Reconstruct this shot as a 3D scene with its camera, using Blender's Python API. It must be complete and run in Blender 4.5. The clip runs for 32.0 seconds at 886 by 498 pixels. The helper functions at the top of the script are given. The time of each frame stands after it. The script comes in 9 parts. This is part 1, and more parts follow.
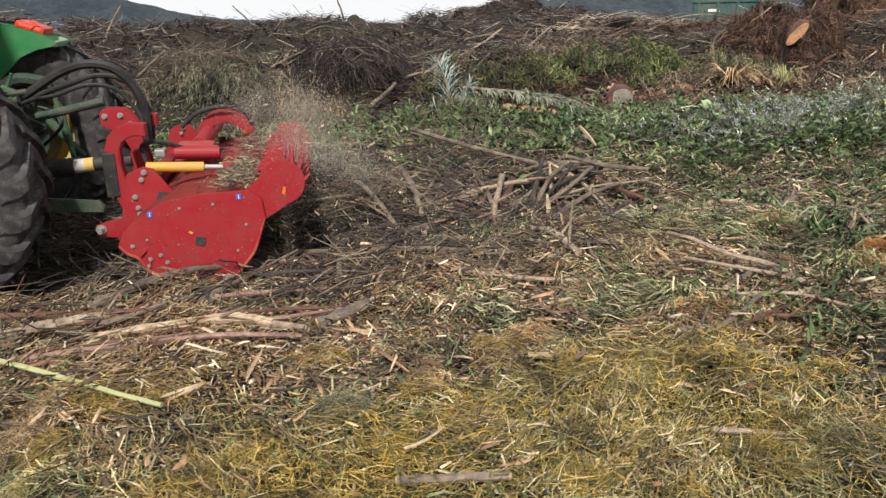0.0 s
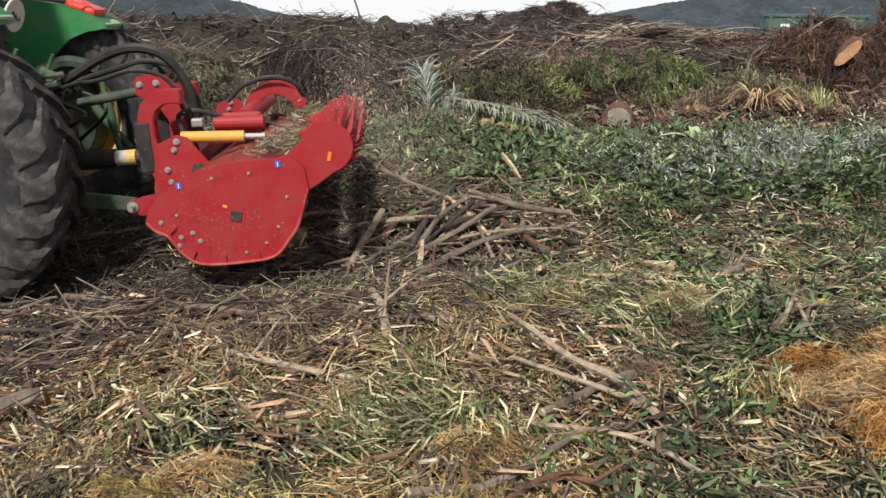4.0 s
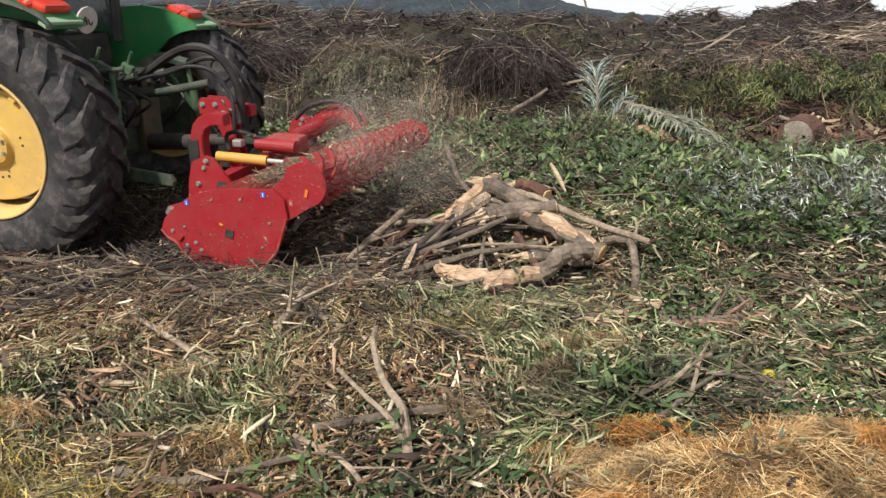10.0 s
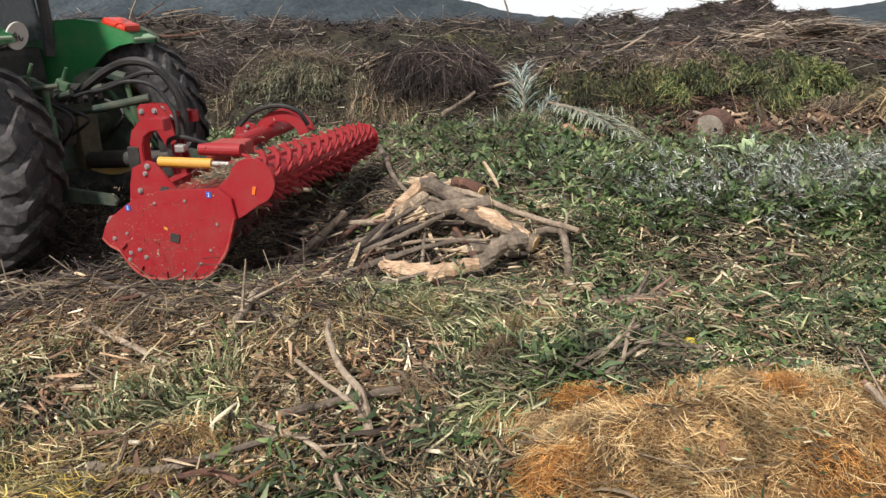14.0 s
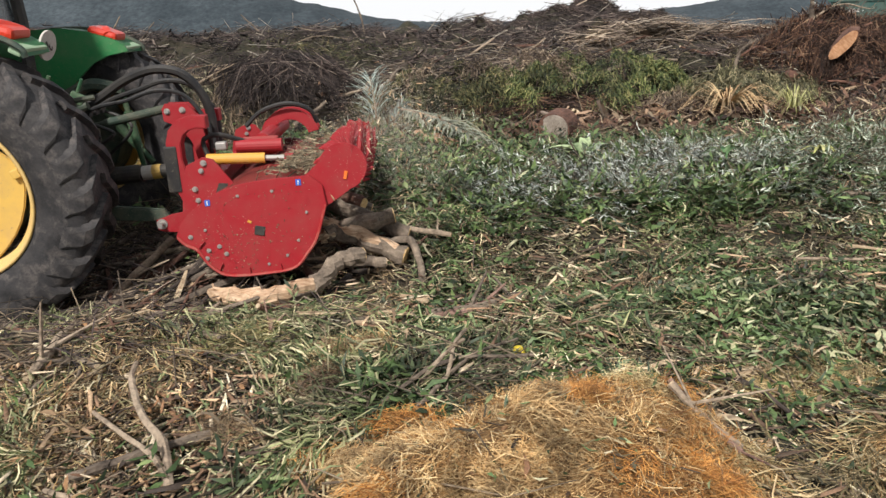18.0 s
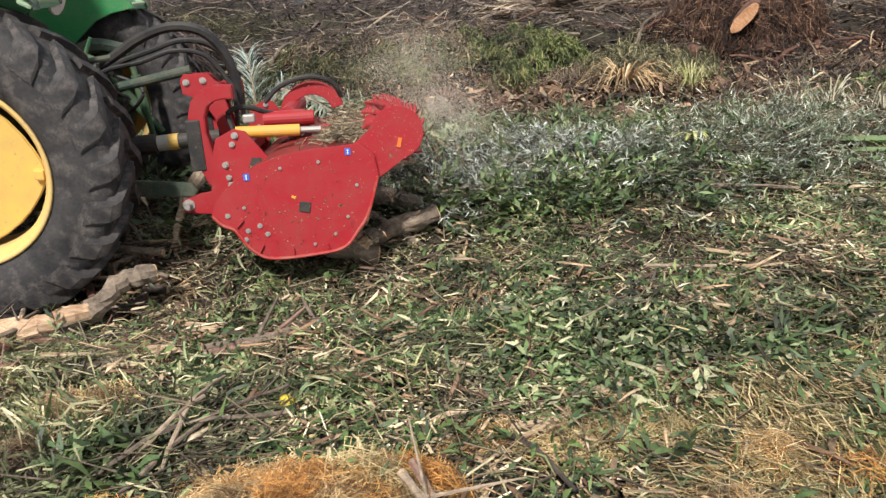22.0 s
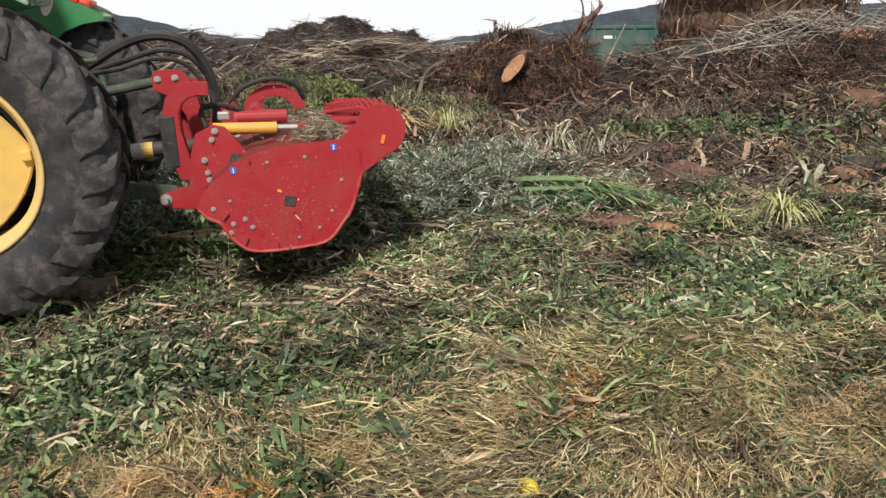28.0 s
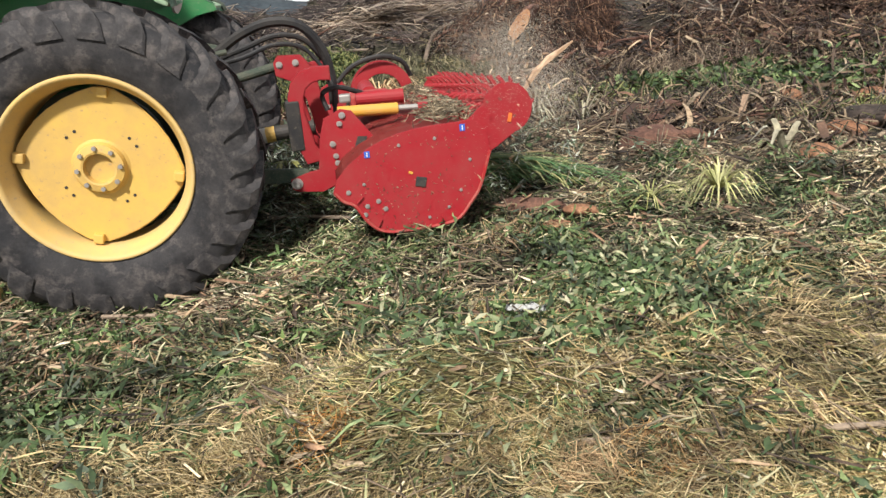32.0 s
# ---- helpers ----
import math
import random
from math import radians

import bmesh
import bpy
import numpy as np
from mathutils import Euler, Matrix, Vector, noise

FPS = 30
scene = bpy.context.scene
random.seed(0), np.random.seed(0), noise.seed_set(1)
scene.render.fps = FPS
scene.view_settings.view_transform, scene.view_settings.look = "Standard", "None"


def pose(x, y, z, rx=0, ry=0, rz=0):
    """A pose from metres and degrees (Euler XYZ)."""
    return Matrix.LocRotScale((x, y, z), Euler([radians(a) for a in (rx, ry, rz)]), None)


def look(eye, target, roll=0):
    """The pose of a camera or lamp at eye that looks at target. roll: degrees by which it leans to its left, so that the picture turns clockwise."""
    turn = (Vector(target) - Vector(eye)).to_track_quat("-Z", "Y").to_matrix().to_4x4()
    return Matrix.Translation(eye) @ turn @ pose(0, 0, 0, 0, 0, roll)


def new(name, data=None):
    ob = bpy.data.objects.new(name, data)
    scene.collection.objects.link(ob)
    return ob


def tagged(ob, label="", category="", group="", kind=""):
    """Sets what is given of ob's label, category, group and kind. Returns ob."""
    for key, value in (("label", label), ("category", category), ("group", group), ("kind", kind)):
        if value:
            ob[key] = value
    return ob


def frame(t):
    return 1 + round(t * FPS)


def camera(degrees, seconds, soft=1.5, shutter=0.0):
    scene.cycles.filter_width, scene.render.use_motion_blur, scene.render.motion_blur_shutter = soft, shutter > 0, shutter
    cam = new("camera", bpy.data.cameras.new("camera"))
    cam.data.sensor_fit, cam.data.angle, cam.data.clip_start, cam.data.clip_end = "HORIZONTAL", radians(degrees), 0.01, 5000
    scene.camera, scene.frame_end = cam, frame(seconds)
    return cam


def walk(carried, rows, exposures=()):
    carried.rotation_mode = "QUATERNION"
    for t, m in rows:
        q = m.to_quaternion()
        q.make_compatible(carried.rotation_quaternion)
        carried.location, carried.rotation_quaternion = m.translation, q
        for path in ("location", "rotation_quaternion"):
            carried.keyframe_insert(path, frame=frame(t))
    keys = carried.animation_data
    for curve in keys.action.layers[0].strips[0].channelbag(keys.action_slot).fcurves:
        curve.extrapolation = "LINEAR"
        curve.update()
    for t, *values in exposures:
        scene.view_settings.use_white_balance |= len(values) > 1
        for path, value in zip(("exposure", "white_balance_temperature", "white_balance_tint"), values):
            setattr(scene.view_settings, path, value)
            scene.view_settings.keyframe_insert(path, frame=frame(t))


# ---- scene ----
# ------------------------------------------------------------- camera
cam = camera(62.1, 32.0, soft=1.45, shutter=0.2)
PATH = [
    (0, (-4.000, -3.930, 1.488), (-3.506, -2.101, 0.847), -1.4),
    (0.5, (-3.710, -3.855, 1.487), (-3.248, -2.019, 0.843), -1.5),
    (1, (-3.551, -3.687, 1.476), (-3.133, -1.848, 0.811), -1.9),
    (1.5, (-3.342, -3.514, 1.484), (-2.970, -1.656, 0.843), -1.4),
    (2, (-3.016, -3.456, 1.460), (-2.679, -1.583, 0.844), -0.5),
    (2.5, (-2.794, -3.414, 1.433), (-2.498, -1.541, 0.798), -0.5),
    (3, (-2.632, -3.272, 1.407), (-2.329, -1.404, 0.761), -0.1),
    (3.5, (-2.513, -3.195, 1.401), (-2.204, -1.319, 0.782), 0.4),
    (5.5, (-1.633, -2.795, 1.446), (-1.393, -0.933, 0.756), -0.7),
    (6, (-1.356, -2.806, 1.459), (-1.228, -0.937, 0.758), -0.4),
    (6.5, (-1.155, -2.723, 1.45), (-1.047, -0.853, 0.747), -0.1),
    (7, (-0.92, -2.759, 1.479), (-0.917, -0.863, 0.846), 0.5),
    (7.5, (-0.764, -2.818, 1.504), (-0.893, -0.899, 0.958), -0.9),
    (8, (-0.677, -2.928, 1.462), (-0.858, -1.016, 0.905), -0.9),
    (8.5, (-0.591, -2.862, 1.445), (-0.868, -0.983, 0.82), -1.1),
    (9, (-0.535, -2.837, 1.457), (-0.873, -0.967, 0.833), -0.5),
    (9.5, (-0.565, -2.864, 1.445), (-0.958, -1.008, 0.811), -0.5),
    (10, (-0.636, -2.953, 1.468), (-1.086, -1.114, 0.825), 0.0),
    (10.5, (-0.659, -3.051, 1.464), (-1.156, -1.221, 0.827), 0.0),
    (11, (-0.641, -3.129, 1.47), (-1.205, -1.318, 0.837), -0.4),
    (11.5, (-0.69, -3.192, 1.485), (-1.264, -1.387, 0.843), -1.7),
    (12, (-0.729, -3.229, 1.491), (-1.087, -1.361, 0.871), -1.9),
    (12.5, (-0.712, -3.217, 1.49), (-1.016, -1.331, 0.897), -0.7),
    (13, (-0.66, -3.185, 1.479), (-0.94, -1.299, 0.873), -0.1),
    (13.5, (-0.652, -3.183, 1.481), (-0.945, -1.304, 0.86), -0.8),
    (14, (-0.641, -3.173, 1.479), (-0.916, -1.295, 0.849), -1.0),
    (14.5, (-0.62, -3.162, 1.478), (-0.816, -1.272, 0.855), -0.9),
    (16.5, (-0.606, -3.129, 1.485), (-0.73, -1.236, 0.853), -1.7),
    (17, (-0.592, -3.129, 1.486), (-0.684, -1.231, 0.862), -1.6),
    (17.5, (-0.512, -3.102, 1.48), (-0.541, -1.198, 0.868), -1.3),
    (18, (-0.369, -3.007, 1.488), (-0.33, -1.108, 0.862), -2.2),
    (18.5, (-0.283, -2.85, 1.457), (-0.195, -0.967, 0.789), -2.8),
    (19, (-0.142, -2.77, 1.473), (-0.016, -0.901, 0.774), -2.1),
    (19.5, (0.055, -2.735, 1.494), (0.144, -0.857, 0.813), -1.7),
    (20, (0.167, -2.721, 1.501), (0.233, -0.838, 0.83), -2.2),
    (20.5, (0.185, -2.614, 1.491), (0.282, -0.741, 0.796), -2.5),
    (21, (0.202, -2.523, 1.497), (0.373, -0.65, 0.816), -1.4),
    (21.5, (0.253, -2.482, 1.488), (0.416, -0.613, 0.795), -1.5),
    (22, (0.378, -2.458, 1.483), (0.554, -0.594, 0.78), -2.1),
    (22.5, (0.473, -2.464, 1.501), (0.665, -0.607, 0.783), -3.3),
    (23, (0.526, -2.47, 1.504), (0.71, -0.602, 0.814), -4.1),
    (23.5, (0.597, -2.475, 1.508), (0.866, -0.605, 0.851), -3.1),
    (24, (0.699, -2.5, 1.519), (1.031, -0.629, 0.895), -2.3),
    (24.5, (0.892, -2.495, 1.478), (1.34, -0.65, 0.85), -2.3),
    (25, (1.146, -2.522, 1.505), (1.729, -0.727, 0.842), -0.5),
    (25.5, (1.44, -2.588, 1.486), (2.019, -0.801, 0.8), 1.5),
    (27.5, (1.742, -2.837, 1.449), (2.186, -0.974, 0.872), 0.3),
    (28, (1.922, -2.713, 1.398), (2.373, -0.855, 0.81), -0.5),
    (28.5, (2.031, -2.604, 1.444), (2.433, -0.735, 0.855), -1.5),
    (29, (2.23, -2.604, 1.454), (2.517, -0.717, 0.856), -2.8),
    (29.5, (2.44, -2.624, 1.466), (2.55, -0.736, 0.816), -3.2),
    (30, (2.562, -2.572, 1.472), (2.719, -0.688, 0.82), -3.8),
    (30.5, (2.69, -2.471, 1.47), (2.896, -0.588, 0.83), -2.9),
    (31, (2.827, -2.486, 1.459), (3.034, -0.605, 0.812), -2.7),
    (31.5, (3.032, -2.562, 1.461), (3.212, -0.68, 0.81), -3.0),
    (32, (3.159, -2.576, 1.453), (3.33, -0.707, 0.764), -5.6),
]
# the clip's own exposure drifts a little: seconds, stops
STOPS = [(0, 0.04), (2, -0.02), (3.5, 0.00), (5.5, 0.32), (6, 0.38), (6.6, 0.20), (7, 0.10), (9, 0.08), (14, 0.10), (17, 0.08), (18, 0.08), (19, 0.26), (20, -0.04), (21, 0.22),
         (22, 0.30), (23, 0.20), (24, 0.12), (25, 0.05), (28, 0.07), (29, 0.05), (30, 0.26), (31, 0.06), (32, 0.30)]
walk(cam, [(t, look(e, g, r)) for t, e, g, r in PATH], STOPS)

# mulcher poses: seconds, x, y, z of the side-plate hole, yaw, pitch, roll (degrees)
MUL = [
    (0, -4.301, 0.464, 0.167, -5.84, 1.64, 1.20),
    (0.5, -4.087, 0.495, 0.196, -5.34, 0.96, 0.95),
    (1, -3.893, 0.516, 0.255, -4.51, 1.15, 0.70),
    (1.5, -3.696, 0.578, 0.198, -5.70, 1.04, 0.98),
    (2, -3.486, 0.626, 0.216, -5.96, 0.23, 1.08),
    (2.5, -3.327, 0.650, 0.236, -6.15, -0.36, 1.37),
    (3, -3.169, 0.683, 0.388, -5.93, -3.13, 1.36),
    (3.5, -3.002, 0.692, 0.360, -5.22, -2.40, 1.07),
    (5.5, -2.279, 0.832, 0.381, -3.11, -2.47, 0.30),
    (6, -2.090, 0.851, 0.389, -2.32, -2.59, 0.04),
    (6.5, -1.969, 0.854, 0.370, -1.91, -2.24, -0.42),
    (7, -1.928, 0.866, 0.380, -1.49, -1.71, -0.56),
    (7.5, -1.965, 0.877, 0.365, -1.32, -1.08, -0.70),
    (8, -2.161, 0.892, 0.284, -0.70, -0.49, 0.01),
    (8.5, -2.357, 0.885, 0.217, -1.06, 0.78, 0.17),
    (9, -2.526, 0.912, 0.223, -0.19, 0.48, 0.84),
    (9.5, -2.723, 0.882, 0.115, -0.31, 1.50, 1.08),
    (10, -2.900, 0.866, 0.123, 0.48, 1.11, 1.49),
    (10.5, -3.073, 0.776, 0.127, -0.29, 1.16, 1.59),
    (11, -3.234, 0.693, 0.159, -0.67, 1.41, 1.54),
    (11.5, -3.398, 0.655, 0.178, -0.74, 1.12, 1.45),
    (12, -3.479, 0.643, 0.187, -0.41, 1.22, 1.01),
    (12.5, -3.340, 0.633, 0.184, -0.58, 0.73, 1.31),
    (13, -3.158, 0.614, 0.225, -0.76, 0.10, 1.33),
    (13.5, -2.963, 0.618, 0.206, -1.26, 0.19, 0.97),
    (14, -2.769, 0.644, 0.220, -0.89, -0.17, 0.23),
    (14.5, -2.587, 0.650, 0.272, -1.11, -1.08, -0.15),
    (16.5, -1.871, 0.957, 0.318, 1.56, -0.44, -0.63),
    (17, -1.669, 0.964, 0.314, 2.39, -0.38, -0.87),
    (17.5, -1.488, 0.967, 0.334, 2.73, -0.64, -0.85),
    (18, -1.314, 0.996, 0.327, 2.63, -0.23, -0.94),
    (18.5, -1.135, 1.036, 0.272, 2.59, 0.11, -1.04),
    (19, -0.967, 1.076, 0.304, 2.70, -0.11, -1.27),
    (19.5, -0.793, 1.102, 0.371, 2.74, -0.94, -1.82),
    (20, -0.636, 1.110, 0.346, 2.92, -0.29, -2.01),
    (20.5, -0.474, 1.127, 0.413, 2.40, -1.20, -2.54),
    (21, -0.309, 1.151, 0.470, 2.13, -2.32, -3.02),
    (21.5, -0.145, 1.159, 0.399, 1.55, -1.38, -3.26),
    (22, 0.027, 1.158, 0.399, 0.96, -0.98, -3.16),
    (22.5, 0.231, 1.186, 0.440, 0.78, -1.33, -2.84),
    (23, 0.404, 1.183, 0.398, 0.92, -0.73, -2.17),
    (23.5, 0.567, 1.156, 0.397, 0.72, -0.68, -1.69),
    (24, 0.754, 1.136, 0.448, 0.52, -0.92, -1.03),
    (24.5, 0.937, 1.110, 0.376, -0.03, 0.05, -0.77),
    (25, 1.119, 1.081, 0.376, -0.71, 0.22, -0.62),
    (25.5, 1.311, 1.076, 0.323, -1.15, 0.19, -0.58),
    (27.5, 1.811, 1.045, 0.362, -0.80, 2.26, -0.61),
    (28, 2.033, 1.084, 0.525, -0.38, -0.86, -0.72),
    (28.5, 2.195, 1.104, 0.439, 0.15, 0.84, -0.75),
    (29, 2.394, 1.143, 0.500, 0.74, 0.30, -0.82),
    (29.5, 2.577, 1.156, 0.579, 1.42, -1.15, -0.81),
    (30, 2.742, 1.167, 0.579, 1.79, -1.33, -0.88),
    (30.5, 2.911, 1.169, 0.515, 1.96, 0.01, -0.99),
    (31, 3.065, 1.175, 0.496, 1.87, 0.15, -0.94),
    (31.5, 3.246, 1.184, 0.478, 2.00, 0.77, -0.77),
    (32, 3.423, 1.194, 0.456, 2.20, 0.88, -0.62),
]

# ------------------------------------------------------------- light
world = bpy.data.worlds.new("world")
scene.world = world
world.use_nodes = True
wt = world.node_tree
wt.nodes.clear()
w_out = wt.nodes.new("ShaderNodeOutputWorld")
w_bg = wt.nodes.new("ShaderNodeBackground")
w_sky = wt.nodes.new("ShaderNodeTexSky")
w_sky.sky_type = "NISHITA"
w_sky.sun_disc = False
SUN_EL, SUN_ROT = radians(48), radians(200)
w_sky.sun_elevation, w_sky.sun_rotation = SUN_EL, SUN_ROT
w_sky.air_density, w_sky.dust_density = 1.0, 4.0
w_mix = wt.nodes.new("ShaderNodeMix")
w_mix.data_type = "RGBA"
w_mix.inputs["Factor"].default_value = 0.72
# bright haze above the horizon, greyer cloud overhead
w_tc = wt.nodes.new("ShaderNodeTexCoord")
w_sep = wt.nodes.new("ShaderNodeSeparateXYZ")
w_map = wt.nodes.new("ShaderNodeMapRange")
w_deck = wt.nodes.new("ShaderNodeMix")
w_deck.data_type = "RGBA"
w_map.inputs["From Min"].default_value, w_map.inputs["From Max"].default_value = 0.02, 0.45
w_deck.inputs["A"].default_value, w_deck.inputs["B"].default_value = (19.0, 19.2, 19.5, 1), (8.4, 8.7, 9.2, 1)
wt.links.new(w_tc.outputs["Generated"], w_sep.inputs[0])
wt.links.new(w_sep.outputs["Z"], w_map.inputs["Value"])
wt.links.new(w_map.outputs[0], w_deck.inputs["Factor"])
wt.links.new(w_deck.outputs["Result"], w_mix.inputs["B"])
wt.links.new(w_sky.outputs[0], w_mix.inputs["A"])
wt.links.new(w_mix.outputs["Result"], w_bg.inputs[0])
w_bg.inputs[1].default_value = 0.067
wt.links.new(w_bg.outputs[0], w_out.inputs[0])

sun = new("sun", bpy.data.lights.new("sun", "SUN"))
sun.data.energy, sun.data.angle, sun.data.color = 5.0, radians(4), (1.0, 0.965, 0.92)
sun_dir = Vector((math.sin(SUN_ROT) * math.cos(SUN_EL), math.cos(SUN_ROT) * math.cos(SUN_EL), math.sin(SUN_EL)))
sun.matrix_world = look(sun_dir * 50, (0, 0, 0))


# ------------------------------------------------------------- materials
def shader(name, rough=0.6, metal=0.0):
    m = bpy.data.materials.new(name)
    m.use_nodes = True
    nt = m.node_tree
    b = nt.nodes["Principled BSDF"]
    b.inputs["Roughness"].default_value = rough
    b.inputs["Metallic"].default_value = metal
    return m, nt, b


def node(nt, kind, **values):
    n = nt.nodes.new(kind)
    for k, v in values.items():
        n.inputs[k.replace("_", " ")].default_value = v
    return n


def ramp(nt, source, stops):
    r = nt.nodes.new("ShaderNodeValToRGB")
    e = r.color_ramp.elements
    while len(e) < len(stops):
        e.new(0.5)
    for s, (p, c) in zip(e, stops):
        s.position, s.color = p, (*c, 1)
    nt.links.new(source, r.inputs[0])
    return r.outputs[0]


def blend(nt, fac, a, b, mode="MIX"):
    m = nt.nodes.new("ShaderNodeMix")
    m.data_type, m.blend_type = "RGBA", mode
    for key, v in (("Factor", fac), ("A", a), ("B", b)):
        if isinstance(v, (int, float)):
            m.inputs[key].default_value = v
        elif isinstance(v, tuple):
            m.inputs[key].default_value = (*v, 1)
        else:
            nt.links.new(v, m.inputs[key])
    return m.outputs["Result"]


def coords(nt):
    return nt.nodes.new("ShaderNodeTexCoord").outputs["Object"]


def noise_of(nt, scale, detail=4.0, rough=0.6, vec=None):
    n = node(nt, "ShaderNodeTexNoise", Scale=scale, Detail=detail, Roughness=rough)
    nt.links.new(vec or coords(nt), n.inputs["Vector"])
    return n.outputs["Fac"]


def bump(nt, b, height, strength=0.4, dist=0.01):
    n = node(nt, "ShaderNodeBump", Strength=strength, Distance=dist)
    nt.links.new(height, n.inputs["Height"])
    nt.links.new(n.outputs[0], b.inputs["Normal"])


def painted(name, colour, dust=(0.30, 0.24, 0.17), amount=0.35, rough=0.4, metal=0.0, scale=6.0):
    """Paint or metal with dust, scuffs and a slight unevenness."""
    m, nt, b = shader(name, rough, metal)
    n1, n2 = noise_of(nt, scale, 6, 0.7), noise_of(nt, scale * 9, 3, 0.6)
    f1 = ramp(nt, n1, [(0.38, (0, 0, 0)), (0.78, (amount, amount, amount))])
    f2 = ramp(nt, n2, [(0.62, (0, 0, 0)), (0.72, (amount * 1.2,) * 3)])
    c = blend(nt, f1, colour, dust)
    c = blend(nt, f2, c, dust)
    nt.links.new(c, b.inputs["Base Color"])
    r = nt.nodes.new("ShaderNodeMapRange")
    r.inputs["To Min"].default_value, r.inputs["To Max"].default_value = rough, min(1.0, rough + 0.35)
    nt.links.new(n1, r.inputs["Value"])
    nt.links.new(r.outputs[0], b.inputs["Roughness"])
    bump(nt, b, n2, 0.08, 0.004)
    return m


def litter(name, stops, rough=0.75, grain=60.0, each=True, patch=3.2):
    """Loose pieces: every piece takes its own tint, with streaks along it."""
    m, nt, b = shader(name, rough)
    if each:
        src = nt.nodes.new("ShaderNodeNewGeometry").outputs["Random Per Island"]
    else:
        src = nt.nodes.new("ShaderNodeObjectInfo").outputs["Random"]
    c = ramp(nt, src, stops)
    n = noise_of(nt, grain, 4, 0.7)
    v = ramp(nt, n, [(0.3, (0.55, 0.55, 0.55)), (0.7, (1.15, 1.15, 1.15))])
    c = blend(nt, 1.0, c, v, "MULTIPLY")
    # broad noise patches, darker and brighter at random
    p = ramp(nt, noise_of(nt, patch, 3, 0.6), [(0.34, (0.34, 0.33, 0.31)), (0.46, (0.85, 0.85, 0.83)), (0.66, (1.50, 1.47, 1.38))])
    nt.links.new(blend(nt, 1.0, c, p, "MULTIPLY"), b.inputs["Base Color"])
    bump(nt, b, n, 0.3, 0.003)
    return m


M_RED = painted("red paint", (0.295, 0.004, 0.011), (0.21, 0.085, 0.065), amount=0.30, rough=0.46, scale=7)
M_REDW = painted("worn red paint", (0.33, 0.012, 0.014), amount=0.45, rough=0.5, scale=14)
M_HOSE = painted("black hose rubber", (0.008, 0.008, 0.009), amount=0.10, rough=0.45)
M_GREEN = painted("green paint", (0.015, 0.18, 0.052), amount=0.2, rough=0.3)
# fender green made far darker, with the shade under the tractor put into it
M_GREENM = painted("dusty shaded green paint", (0.014, 0.034, 0.022), amount=0.32, rough=0.55, scale=9)
M_YEL = painted("yellow paint", (0.62, 0.39, 0.085), (0.34, 0.23, 0.12), amount=0.6, rough=0.45, scale=4)
M_GREENW = painted("worn green paint", (0.018, 0.085, 0.035), amount=0.4, rough=0.5, scale=12)
M_BLACK = painted("black plastic", (0.012, 0.012, 0.013), amount=0.2, rough=0.5)


def tyre_material():
    """Rubber with dried mud smeared on it in patches and worn, paler ribs."""
    m, nt, b = shader("tyre rubber", 0.8)
    n1, n2, n3 = noise_of(nt, 3.2, 5, 0.65), noise_of(nt, 11.0, 5, 0.7), noise_of(nt, 70.0, 4, 0.7)
    c = ramp(nt, n1, [(0.36, (0.012, 0.012, 0.014)), (0.55, (0.034, 0.031, 0.031)), (0.72, (0.075, 0.067, 0.064))])
    f = ramp(nt, n2, [(0.50, (0, 0, 0)), (0.60, (0.45, 0.45, 0.45)), (0.74, (0.85, 0.85, 0.85))])
    c = blend(nt, f, c, (0.115, 0.098, 0.088))
    d = ramp(nt, noise_of(nt, 5.0, 4, 0.6), [(0.34, (0.28, 0.28, 0.30)), (0.48, (1.0, 1.0, 1.0))])
    c = blend(nt, 1.0, c, d, "MULTIPLY")
    v = ramp(nt, n3, [(0.3, (0.7, 0.7, 0.7)), (0.7, (1.2, 1.2, 1.2))])
    nt.links.new(blend(nt, 1.0, c, v, "MULTIPLY"), b.inputs["Base Color"])
    bump(nt, b, n2, 0.5, 0.012)
    return m


M_TYRE = tyre_material()
M_STEEL = painted("steel", (0.42, 0.40, 0.38), amount=0.45, rough=0.4, metal=0.8, scale=20)
M_CYL = painted("yellow cylinder", (0.60, 0.30, 0.035), amount=0.3, rough=0.4)
M_BLUE = painted("blue sticker", (0.03, 0.10, 0.45), amount=0.1, rough=0.4)
M_WHITE = painted("white sticker", (0.75, 0.75, 0.72), amount=0.3, rough=0.5)
M_DULLW = painted("dirty white plastic", (0.50, 0.49, 0.45), amount=0.6, rough=0.55, scale=18)
M_LAMP = painted("red lens", (0.55, 0.03, 0.01), amount=0.1, rough=0.15)
M_LAMPO = painted("orange lens", (0.75, 0.16, 0.02), amount=0.1, rough=0.2)
M_FADE = painted("faded green plastic", (0.26, 0.38, 0.24), amount=0.3, rough=0.5)
M_ROTOR = painted("worn rotor", (0.11, 0.010, 0.012), (0.05, 0.04, 0.03), amount=0.7, rough=0.6, scale=12)
M_OLIVE = painted("stained olive metal", (0.045, 0.036, 0.015), amount=0.3, rough=0.6, scale=9)
M_GLASS = painted("cab glass", (0.02, 0.03, 0.035), amount=0.15, rough=0.08)
M_BIN = painted("bin paint", (0.018, 0.075, 0.068), amount=0.35, rough=0.55, scale=1.5)


# ------------------------------------------------------------- mesh helpers
def mesh_object(name, bm, material, smooth=False):
    me = bpy.data.meshes.new(name)
    bm.to_mesh(me)
    bm.free()
    me.materials.append(material)
    if smooth:
        for p in me.polygons:
            p.use_smooth = True
    return new(name, me)


